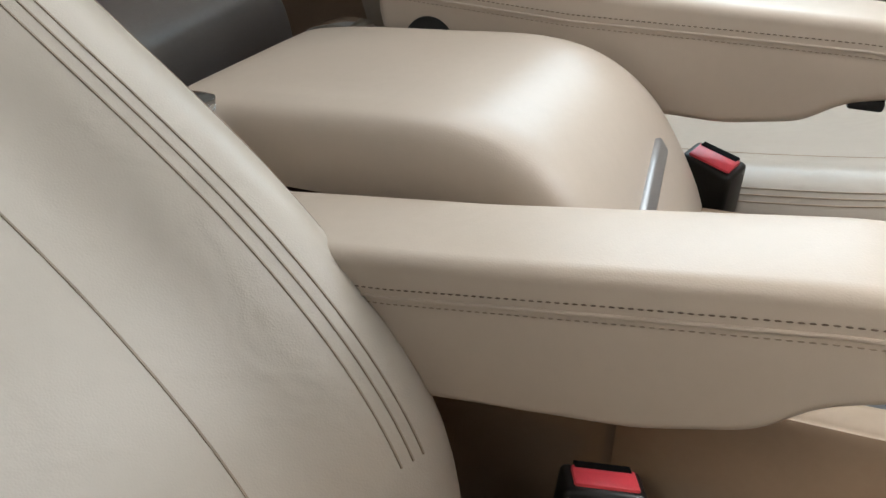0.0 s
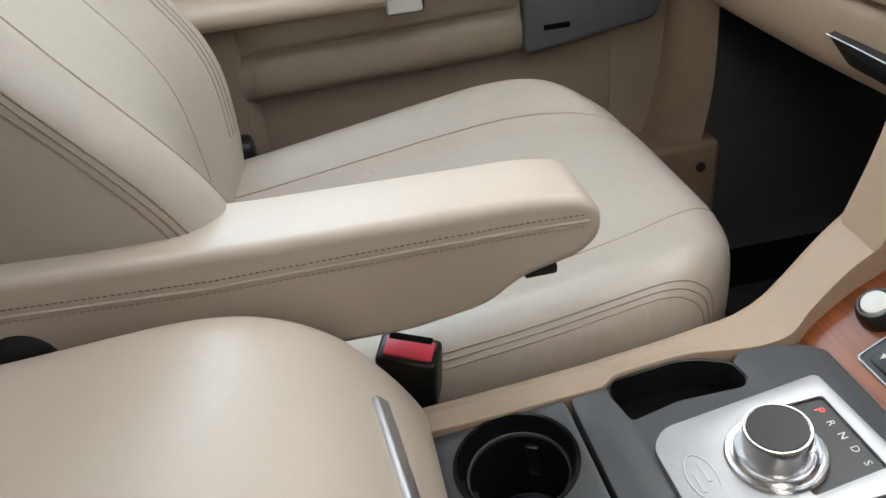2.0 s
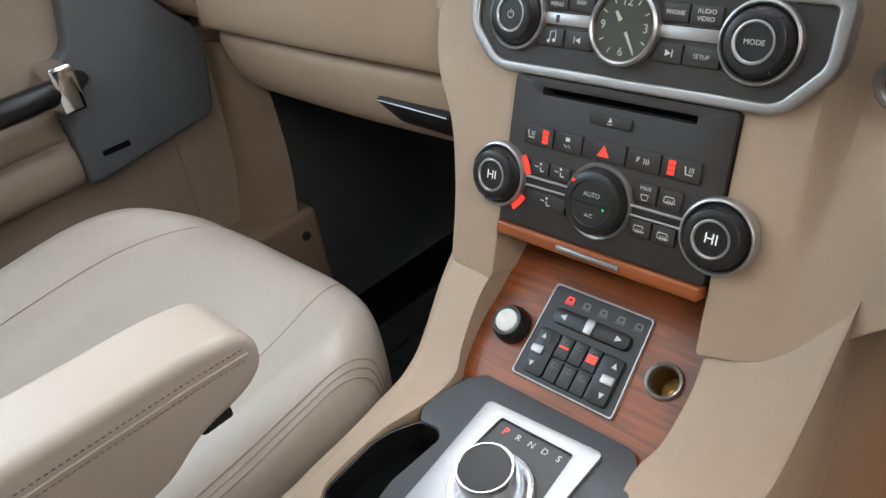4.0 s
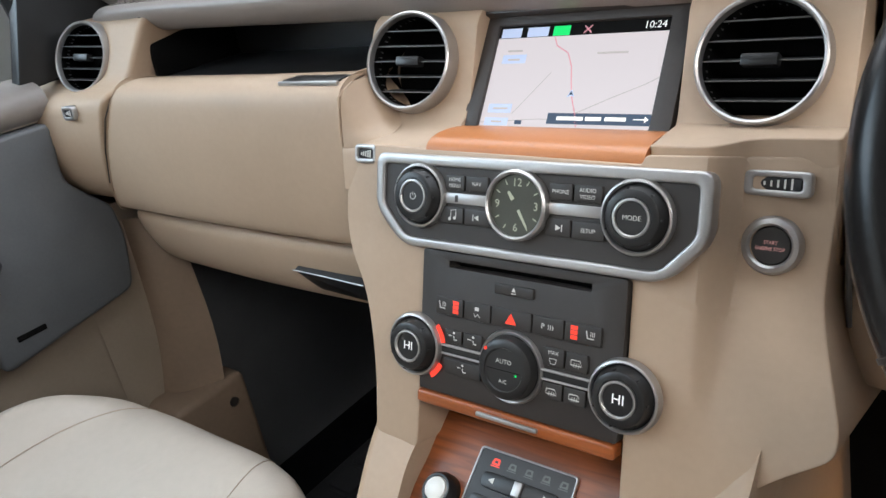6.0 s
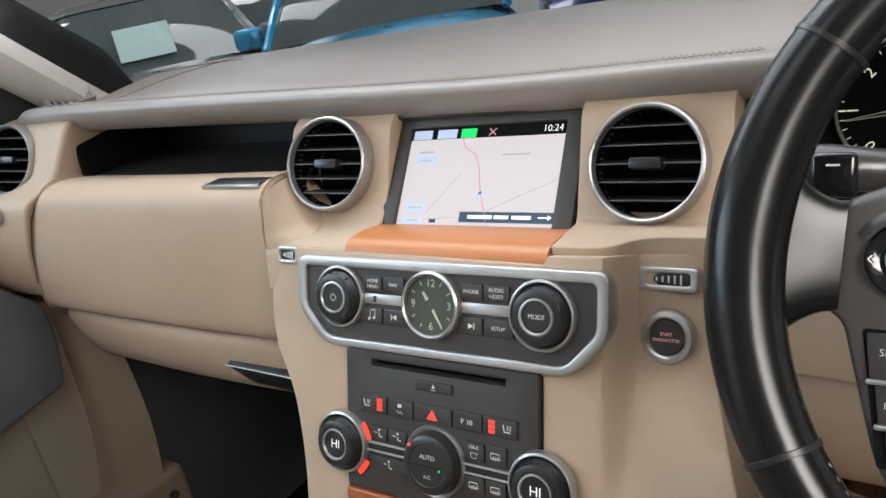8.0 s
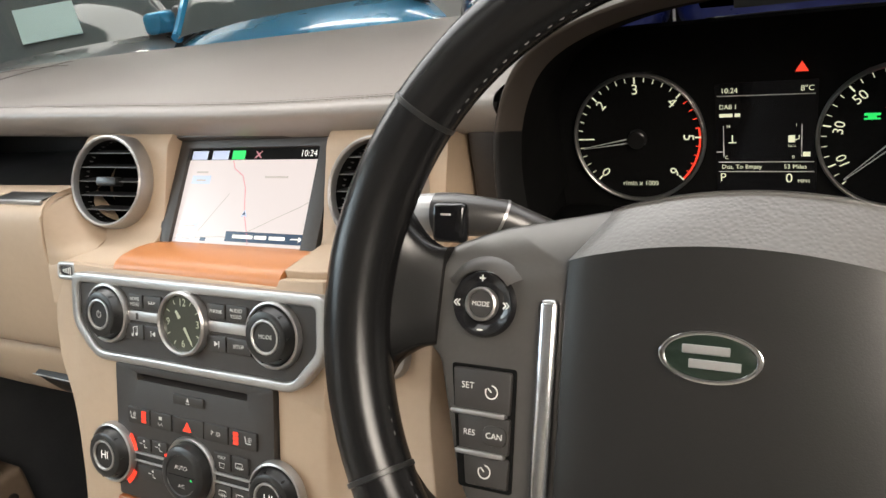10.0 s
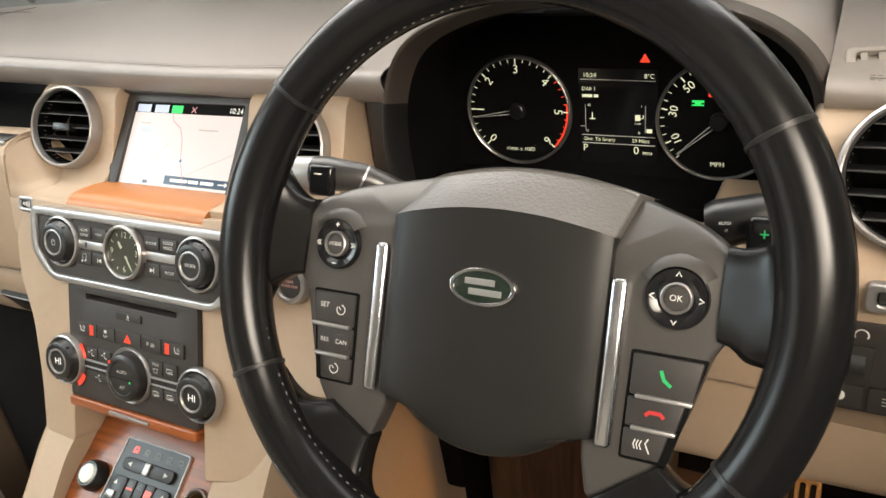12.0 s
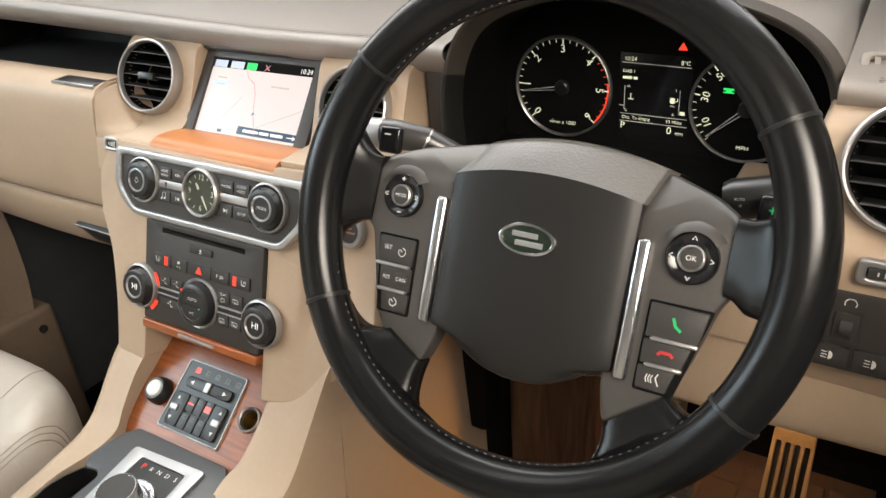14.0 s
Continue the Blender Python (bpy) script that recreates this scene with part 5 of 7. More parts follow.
def buckle(m, label):
    b = thing("seat_belt_buckle", label, "seat belt buckle", m, group="seat belt buckles")
    part("case", box(-0.0155, 0.0155, -0.026, 0.026, -0.065, 0.0, 0.005, 3), BLACK, b, "black plastic case")
    part("release", box(-0.010, 0.010, -0.020, 0.021, -0.004, 0.0025, 0.002), RED, b, "red release button")
    part("slot", box(-0.0125, -0.006, -0.018, 0.018, 0.0006, 0.0029), MATT, b)
    part("stalk", box(-0.009, 0.009, -0.014, 0.014, -0.16, -0.07, 0.003), BLACK, b)
    return b


buckle(Matrix.Translation((-0.164, 0.427, 0.479)) @ pose(0, 0, 0, -8, 12, -24), "black seat belt buckle with red button beside the console")
buckle(Matrix.Translation((0.170, 0.424, 0.405)) @ pose(0, 0, 0, -8, -12, 24), "black seat belt buckle with red button beside the console")
belt = thing("seat_belt_anchor", "dark belt anchor between passenger seat and door", "seat belt")
part("strap", tube([(-0.67, 0.262, 0.42), (-0.70, 0.17, 0.55), (-0.74, 0.05, 0.80)], 0.018, 8, squash=0.15), BLACK, belt)
part("anchor", box(-0.685, -0.640, 0.250, 0.292, 0.37, 0.476, 0.010, 3), BLACK, belt)

# rear bench: beige leather, its shade put into the colour with TAUPE
rear = thing("rear_bench", "beige leather rear bench, its shade put in as taupe", "car seat")
rn = [[(-0.66, y, 0.25), (-0.67, y, z - 0.05), (-0.62, y, z), (-0.3, y, z - 0.01), (0.0, y, z - 0.012), (0.3, y, z - 0.01), (0.62, y, z), (0.67, y, z - 0.05), (0.66, y, 0.25)] for y, z in ((-1.05, 0.44), (-0.75, 0.455), (-0.50, 0.475), (-0.42, 0.46), (-0.395, 0.40), (-0.40, 0.31))]
part("cushion", Surf(rn).mesh(48, 24), TAUPE, rear, angle=70)
rb = [[(-0.66, y - 0.12, z), (-0.67, y - 0.03, z), (-0.62, y + 0.02, z), (-0.3, y, z), (0, y, z), (0.3, y, z), (0.62, y + 0.02, z), (0.67, y - 0.03, z), (0.66, y - 0.12, z)] for y, z in ((-0.92, 0.36), (-0.93, 0.55), (-0.99, 0.80), (-1.04, 0.95), (-1.09, 0.985))]
part("backrest", Surf(rb).mesh(48, 20), TAUPE, rear, angle=70)
part("base", box(-0.64, 0.64, -1.05, -0.45, 0.031, 0.30, 0.02), DARK, rear)
# a beige carpet whose rear footwell shade is painted in as dark brown
rcar = part("rear_carpet", box(-0.74, 0.74, -0.44, 0.06, 0.031, 0.040, 0.003), material("carpet with shade in its brown", (0.09, 0.065, 0.048), 0.95, spec=0.05, vary=0.3, scale=50, bump=0.9, bump_scale=700))
tagged(rcar, "beige carpet mat in the rear footwell, shade painted in", "floor mat")

# ---- centre console ----
con = thing("centre_console", "beige and slate centre console with cup holders", "console")
for s in (-1, 1):
    rail = [(0.104, 0.158, 0.850, 0.560), (0.104, 0.158, 0.818, 0.538), (0.104, 0.157, 0.800, 0.5255), (0.1055, 0.154, 0.775, 0.508), (0.101, 0.148, 0.745, 0.487), (0.0925, 0.143, 0.725, 0.4765), (0.0935, 0.139, 0.704, 0.4695), (0.0965, 0.136, 0.685, 0.4675), (0.102, 0.135, 0.665, 0.4655), (0.1065, 0.133, 0.645, 0.4640), (0.107, 0.131, 0.615, 0.4615), (0.1055, 0.130, 0.585, 0.4590), (0.0985, 0.129, 0.571, 0.4575), (0.0975, 0.129, 0.555, 0.4560), (0.0975, 0.128, 0.47, 0.450), (0.0975, 0.127, 0.42, 0.448)]
    net = []
    for i, (xi, xo, y, z) in enumerate(rail):
        if s > 0:
            xi, xo = xi - 0.008 * (y > 0.7), xo + 0.026 * min(max((y - 0.62) / 0.12, 0.0), 1.0)
        z += 0.012 * min(max((y - 0.73) / 0.06, 0.0), 1.0)
        up = 0.052 * min(max((y - 0.72) / 0.09, 0.0), 1.0) if s > 0 else 0.0
        foot = 0.155 + (0.030 if s > 0 and y > 0.7 else 0.0)
        net.append([(s * xi, y + 0.004, z - 0.035), (s * (xi + 0.0005), y, z - 0.004), (s * (xi + 0.004), y, z), (s * (xi + (xo - xi) * 0.55), y, z + 0.0012 + up * 0.35), (s * (xo - 0.006), y, z - 0.001 + up * 0.9), (s * xo, y, z - 0.007 + up * 0.9), (s * (xo + 0.004), y + 0.012 * (y > 0.7), z - 0.08), (s * max(foot - 0.004, xo), y + 0.02 * (y > 0.7), 0.16), (s * max(foot, xo), y, 0.03)])
    part("side_panel", Surf(net).mesh(40, 110, flip=s < 0), BEIGE2, con, "beige moulded side rail", angle=60)
    part("rear_side", box(min(s * 0.096, s * 0.125), max(s * 0.096, s * 0.125), 0.05, 0.44, 0.03, 0.44, 0.012, 3), BEIGE2, con)
    # flank between the stack and the footwell
    w = 0.030 if s > 0 else 0.0
    fl = [[(s * (0.146 + w) + CX, 0.835, 0.60), (s * (0.156 + w) + CX, 0.92, 0.60), (s * (0.155 + w), 1.10, 0.60)], [(s * (0.151 + w), 0.812, 0.53), (s * (0.156 + w), 0.92, 0.50), (s * (0.155 + w), 1.10, 0.45)], [(s * (0.155 + w), 0.79, 0.30), (s * (0.163 + w), 0.92, 0.30), (s * (0.163 + w), 1.10, 0.30)], [(s * (0.158 + w), 0.77, 0.03), (s * (0.166 + w), 0.92, 0.03), (s * (0.166 + w), 1.10, 0.03)]]
    part("flank", Surf(fl).mesh(14, 20, thick=0.006), BEIGE2, con, "beige flank beside the footwell", angle=60)


cups = [circle(0.046, 40, -0.053, -0.165), circle(0.046, 40, 0.053, -0.165)]
part("cup_plate", plate(rpoly([(-0.0985, -0.222), (0.0985, -0.222), (0.0985, -0.113), (-0.0985, -0.113)], [0.004, 0.004, 0.008, 0.008], 4), -0.02, 0.002, cups, 0.0015, m=GEAR), GREY, con, "slate cup holder plate")
for x in (-0.053, 0.053):
    cm = GEAR @ shift(x, -0.165)
    cu = part("cup_holder", lathe([(0.0475, 0.0015), (0.0470, 0.0035), (0.0445, 0.0035), (0.0430, -0.002), (0.0385, -0.012), (0.0370, -0.018), (0.0355, -0.075), (0.034, -0.078), (0, -0.078)], 56, cm), GLOSS, con, "glossy black cup well")
    part("cup_rim", lathe([(0.0392, -0.0115), (0.0385, -0.0095), (0.0375, -0.0105), (0.0375, -0.014)], 48, cm), GREY, cu)
    for a in (60, 180, 300):
        part("cup_spring", box(-0.006, 0.006, -0.003, 0.003, -0.055, -0.022, 0.002, m=cm @ pose(0, 0, 0, 0, 0, a) @ shift(0, 0.036)), BLACK, cu)
pk = [(-0.1045, -0.072), (-0.092, -0.079), (-0.059, -0.073), (-0.065, -0.034), (-0.060, 0.018), (-0.067, 0.0242), (-0.087, 0.0215), (-0.1005, 0.000), (-0.1055, -0.017)]
half = [(-0.0975, -0.1085), (-0.0975, -0.0775)] + pk[1:7] + [(-0.0955, 0.033), (-0.0920, 0.055), (-0.084, 0.078), (-0.072, 0.091)]
part("gear_surround", plate(rpoly(half[::-1] + [(-x, y) for x, y in half], 0.004, 3), -0.02, 0.002, (), 0.0015, m=GEAR), GREY, con, "slate gear surround")
for s in (-1, 1):
    pts = pk if s < 0 else [(-x, y) for x, y in reversed(pk)]
    w = part("pocket", plate(rpoly(inset(pts, -0.001), 0.008, 4), -0.030, -0.028, m=GEAR), MATT, con, "black tray pocket")
    part("pocket_wall", plate(rpoly(inset(pts, -0.0015), 0.006, 4), -0.030, 0.0, [rpoly(inset(pts, 0.0008), 0.005, 4)], m=GEAR), BLACK, w)
    step = [(s * -0.088, -0.072), (s * -0.064, -0.068), (s * -0.069, -0.036), (s * -0.074, -0.030)]
    part("pocket_step", plate(rpoly(step if s > 0 else step[::-1], 0.004, 3), -0.029, -0.020, r=0.002, m=GEAR), MATT, w)
part("bed", box(-0.112, 0.112, -0.225, 0.10, -0.095, -0.085, m=GEAR), MATT, con)

gear = thing("gear_selector", "rotary gear selector on a brushed aluminium plate", "gear selector", GEAR)
gpl = [(-0.0485, 0.067), (0.0585, 0.073), (0.0570, 0.0), (0.0545, -0.054), (0.041, -0.0705), (-0.0265, -0.0705), (-0.0405, -0.057), (-0.0440, 0.0)]
gw = [(-0.028, 0.0585), (0.0405, 0.0600), (0.0450, 0.006), (-0.030, 0.006)]
part("plate", plate(rpoly(gpl, [0.006, 0.006, 0.03, 0.008, 0.008, 0.008, 0.008, 0.03], 5), 0.001, 0.0065, [rpoly(gw, 0.003, 3)], 0.0018, 3), BRUSH, gear)
win = part("display_window", plate(rpoly(inset(gw, -0.001), 0.003), 0.001, 0.0042), BLACK, gear, "black display window")
for i, ch in enumerate("PRNDS"):
    part("lettering", text(ch, 0.0078 if i else 0.0098, shift(-0.0175 + 0.0125 * i, 0.0500 + 0.0004 * i, 0.0045)), LIT_RED if i == 0 else WHITE_INK, win)
KC = shift(0.0075, 0.0020)
part("knob_base", lathe([(0.0335, 0.004), (0.0335, 0.0078), (0.0322, 0.0092), (0.0300, 0.0088), (0.0290, 0.0072), (0.0275, 0.0082), (0.0262, 0.0098), (0.0250, 0.0090)], 64, KC), KNOBMETAL, gear, "polished base ring")
rk = part("rotary_knob", lathe([(0.0252, 0.007), (0.0247, 0.012), (0.0232, 0.018), (0.0222, 0.026), (0.0220, 0.0318), (0.0214, 0.0330), (0.0206, 0.0330), (0.0202, 0.0322), (0.0, 0.0320)], 72, KC), KNOBMETAL, gear, "satin chrome rotary knob")
part("cap", lathe([(0.0201, 0.0320), (0.0196, 0.0330), (0.0, 0.0336)], 48, KC), BUTTON, rk, "dark knob cap")
ov = [(0.008 + 0.020 * math.cos(radians(a)), -0.051 + 0.0105 * math.sin(radians(a))) for a in range(0, 360, 10)]
bd = part("badge", plate(ov, 0.006, 0.0070, [[(0.008 + (p[0] - 0.008) * 0.93, -0.051 + (p[1] + 0.051) * 0.88) for p in ov]], 0.0003), BRUSH, gear, "embossed oval badge")
part("badge_bar", join(box(-0.003, 0.013, -0.0495, -0.0465, 0.006, 0.0069), box(0.002, 0.020, -0.056, -0.053, 0.006, 0.0069)), BRUSH, bd)

# wood tray with terrain controls
tray = thing("wood_tray", "cherry wood veneer tray on the console", "trim", TRAY)
part("veneer", plate(rpoly([(-0.108, -0.066), (0.108, -0.066), (0.106, 0.09), (-0.106, 0.09)], 0.003), -0.01, 0.0, [circle(0.0120, 32, 0.069, 0.002)]), WOOD, tray)
part("lip", box(-0.108, 0.108, -0.0705, -0.066, -0.012, 0.002, 0.001), GREY, tray)
ter = thing("terrain_control_panel", "black terrain control panel in a thin silver frame", "control panel", TRAY @ shift(-0.004, 0.0))
tp = [(-0.049, 0.044), (0.046, 0.044), (0.050, -0.043), (-0.050, -0.043)]
part("frame", plate(rpoly(tp, 0.004), -0.001, 0.0035, [rpoly(inset(tp, 0.0018), 0.003)], 0.0008), SATIN, ter, "thin silver frame")
part("panel", plate(rpoly(inset(tp, 0.0015), 0.003), -0.001, 0.0024), BLACK, ter)
for i in range(5):
    x = -0.030 + 0.0165 * i
    part("mode_symbol", join(plate(rpoly([(x - 0.004, 0.031), (x + 0.004, 0.031), (x + 0.003, 0.0365), (x - 0.003, 0.0365)], 0.001), 0.0024, 0.0027, [rpoly([(x - 0.002, 0.0325), (x + 0.002, 0.0325), (x + 0.0015, 0.0350), (x - 0.0015, 0.0350)], 0.0005)]), ribbon([(x - 0.0045, 0.0298), (x + 0.0045, 0.0298)], 0.0008, 0.0027)), LIT_RED if i == 0 else FAINT, ter)
rk2 = button(ter, -0.037, 0.037, 0.010, 0.0245, "black terrain rocker", z=0.0024, h=0.004, corner=0.006, ma=BLACK)
part("thumb", box(-0.0042, 0.0042, 0.0105, 0.024, 0.006, 0.0095, 0.0015), SATIN, rk2, "silver rocker thumb")
marks(rk2, [arrow(-0.026, 0.0172, 0.0035, 180, 0.0067), arrow(0.026, 0.0172, 0.0035, 0, 0.0067)])
for s, x0 in ((-1, -0.041), (1, 0.0205)):
    b = button(ter, x0, x0 + 0.0205, -0.038, 0.004, "black rocker button", z=0.0024, h=0.0035, corner=0.004, ma=BLACK)
    cx = x0 + 0.01 + s * 0.0035
    part("thumb", box(cx - 0.006, cx + 0.006, -0.0205, -0.0125, 0.005, 0.0085, 0.0015), SATIN, b, "silver rocker thumb")
    marks(b, [arrow(cx, -0.004, 0.003, 90, 0.0061), arrow(cx, -0.029, 0.003, -90, 0.0061)])
for x0, x1, y0, y1, lit in ((-0.020, -0.007, -0.017, 0.004, True), (-0.0065, 0.0065, -0.017, 0.004, False), (0.007, 0.020, -0.017, 0.004, True), (-0.020, -0.007, -0.038, -0.0175, False), (-0.0065, 0.0065, -0.038, -0.0175, False), (0.007, 0.020, -0.038, -0.0175, False)):
    b = button(ter, x0, x1, y0, y1, z=0.0024, h=0.003, ma=BLACK)
    cx, cy = (x0 + x1) / 2, (y0 + y1) / 2
    marks(b, [ribbon([(cx - 0.003, cy + 0.003), (cx + 0.003, cy + 0.003), (cx + 0.002, cy + 0.0065), (cx - 0.002, cy + 0.0065), (cx - 0.003, cy + 0.003)], 0.0006, 0.0056)], FAINT)
    if lit:
        part("lamp", quad(cx - 0.0045, cx + 0.0045, cy - 0.003 if x0 > 0 else cy - 0.001, cy + 0.004 if x0 > 0 else cy + 0.001, 0.0058), LIT_RED, b)
dk = thing("rotary_switch", "round black knob with a white domed cap", "knob", TRAY @ shift(-0.074, -0.006))
part("body", lathe([(0.0170, 0.0), (0.0168, 0.006), (0.0155, 0.011), (0.0132, 0.0145), (0.0115, 0.0145)], 40), BLACK, dk)
part("cap", lathe([(0.0108, 0.013), (0.0100, 0.0160), (0.006, 0.0178), (0, 0.0182)], 32), material("white enamel", (0.72, 0.72, 0.68), 0.3, vary=0.03), dk, "white domed cap")
ls = thing("power_socket", "round open power socket with a brass-toned rim", "socket", TRAY @ shift(0.069, 0.002))
part("rim", lathe([(0.0115, -0.002), (0.0118, 0.004), (0.0130, 0.0052), (0.0145, 0.0045), (0.0155, 0.0)], 40), SATIN, ls)
part("barrel", lathe([(0.0117, 0.003), (0.0112, -0.03), (0, -0.031)], 32), material("brass socket barrel", (0.30, 0.20, 0.07), 0.35, metal=0.9), ls)
part("pin", lathe([(0.004, -0.03), (0.004, -0.022), (0, -0.021)], 16, shift(0.002, -0.004)), material("brass pin", (0.75, 0.50, 0.12), 0.3, metal=0.9), ls)

# storage box with padded lid
cb = thing("console_box", "beige console box with padded lid and silver handle", "console box")
lprof = [(0.046, 0.490), (0.037, 0.538), (0.046, 0.566), (0.085, 0.579), (0.20, 0.588), (0.285, 0.592), (0.335, 0.581), (0.373, 0.554), (0.400, 0.515), (0.418, 0.480), (0.426, 0.458)]
ln = []
cyc, czc = 0.25, 0.50
for x, k in ((-0.108, 0.55), (-0.109, 0.80), (-0.104, 0.94), (-0.092, 0.985), (-0.07, 0.998), (0.0, 1.0), (0.07, 0.998), (0.092, 0.985), (0.104, 0.94), (0.109, 0.80), (0.108, 0.55)):
    ln.append([(x, 0.24 + (y - 0.24) * (0.955 + 0.045 * k), 0.46 + (z - 0.46) * k) for y, z in lprof])
LID = Surf(ln)
lid = part("lid", LID.mesh(56, 40, thick=0.004), BEIGE, cb, "beige leather lid", angle=70)
part("stitching", stitches([LID.line([(0.28, 0.945), (0.5, 0.945), (0.75, 0.945)], 60, 0.001), LID.line([(0.28, 0.055), (0.5, 0.055), (0.75, 0.055)], 60, 0.001)], 0.004, 0.002, 0.0007), SEAM, lid)
part("box_body", box(-0.100, 0.100, 0.062, 0.385, 0.03, 0.50, 0.012, 3), BEIGE2, cb, "beige box body")
hc = LID.at(0.79, 0.5)
hm = basis(hc, (-1, 0, 0), LID.at(0.745, 0.5) - LID.at(0.835, 0.5)) @ pose(0, 0, 0, 0, 0, 12)
part("handle_recess", plate(rpoly([(-0.068, -0.015), (0.068, -0.015), (0.068, 0.009), (-0.068, 0.009)], 0.006, 4), -0.010, 0.0030, r=0.001, m=hm), DARK, lid)
part("handle", box(-0.066, 0.058, -0.008, 0.0075, 0.0, 0.0085, 0.003, 3, m=hm), BRUSH, lid, "brushed silver handle")
for s in (-1, 1):
    cap_y = [(0.036, 0.535), (0.036, 0.560), (0.048, 0.575), (0.075, 0.583), (0.105, 0.582), (0.112, 0.572), (0.106, 0.535)]
    part("hinge_cap", prism(rpoly(cap_y, 0.010, 4), min(s * 0.090, s * 0.128), max(s * 0.090, s * 0.128), 0.009, 4), CHROME, cb, "polished hinge cap", angle=50)
    arm_y = [(0.040, 0.540), (0.104, 0.540), (0.112, 0.47), (0.125, 0.40), (0.075, 0.40), (0.052, 0.47)]
    part("hinge_arm", prism(rpoly(arm_y, 0.012, 4), min(s * 0.110, s * 0.127), max(s * 0.110, s * 0.127), 0.005, 3), BRUSH, cb, "pale silver hinge arm", angle=50)
    part("hinge_bolt", lathe([(0.0, 0.003), (0.007, 0.003), (0.008, 0.0)], 20, basis((s * 0.124, 0.100, 0.525), (0, s, 0), (0, 0, 1))), BLACK, cb)
part("rear_panel", box(-0.10, 0.10, 0.035, 0.064, 0.10, 0.50, 0.01, 3), DARK, cb)

# ---- steering wheel ----
sw = thing("steering_wheel", "black leather steering wheel with graphite spokes and silver strips", "steering wheel", STEER)
n = 120
RIM, RIM_AT = 0.1748, Vector((0.0039, 0.0007, 0.0046))


def rim_point(a, r=RIM, z=0.0):
    return RIM_AT + Vector((r * math.cos(radians(a)), r * math.sin(radians(a)), z))


rim_pts = [rim_point(360 * i / n) for i in range(n)]


def rim_r(a):
    d = min(abs((a - c + 180) % 360 - 180) for c in (8, 172))
    return 0.0170 + 0.0014 * max(0, 1 - d / 35)


part("rim", tube(rim_pts, [rim_r(360 * i / n) for i in range(n)], 20, closed=True), WHEEL, sw, angle=70)
for a in (144.7, 30.8, 208, 331):
    m = basis(rim_point(a), (math.cos(radians(a)), math.sin(radians(a)), 0), (0, 0, 1))
    part("rim_seam", lathe([(0.0168, -0.0016), (0.0179, -0.0012), (0.0179, 0.0012), (0.0168, 0.0016)], 28, m), BLACK, sw)
lines = []
for a0, a1 in ((100, 142), (211, 328), (-26, -10), (190, 205)):
    lines.append([rim_point(a, 0.1581, 0.003) for a in np.linspace(a0, a1, 60)])
for pts in lines:
    tagged(part("stitching", stitches([pts], 0.0028, 0.0042, 0.0004), PALE, sw, "pale thread round the inner rim"), "pale thread round the inner rim", kind="stuff")


def web(pts, z0, z1, name, ma, r=0.006, label="", rad=0.008, seg=3, fall=0.0):
    bm = plate(rpoly(pts, rad, 5), z0, z1, r=r, seg=seg)
    if fall:
        bmesh.ops.triangulate(bm, faces=[f for f in bm.faces if len(f.verts) > 4])
        bmesh.ops.bisect_plane(bm, geom=bm.verts[:] + bm.edges[:] + bm.faces[:], plane_co=(0, 0.026, 0), plane_no=(0, 1, 0))
        for v in bm.verts:
            v.co.z -= fall * max(0.0, v.co.y - 0.026)
    return part(name, bm, ma, sw, label, angle=50)


def spline(pts, k):
    """A smooth curve through points, k + 1 samples at even lengths."""
    p = [np.array(q, float) for q in pts]
    p = [2 * p[0] - p[1]] + p + [2 * p[-1] - p[-2]]
    fine = []
    for a, b, c, d in zip(p, p[1:], p[2:], p[3:]):
        for t in np.linspace(0, 1, 16, endpoint=False):
            fine.append(0.5 * (2 * b + (c - a) * t + (2 * a - 5 * b + 4 * c - d) * t * t + (3 * b - a - 3 * c + d) * t ** 3))
    fine = np.array(fine + [p[-2]])
    s = np.concatenate(([0], np.cumsum(np.linalg.norm(np.diff(fine, axis=0), axis=1))))
    q = np.linspace(0, s[-1], k + 1)
    return [Vector((float(np.interp(t, s, fine[:, 0])), float(np.interp(t, s, fine[:, 1])))) for t in q]


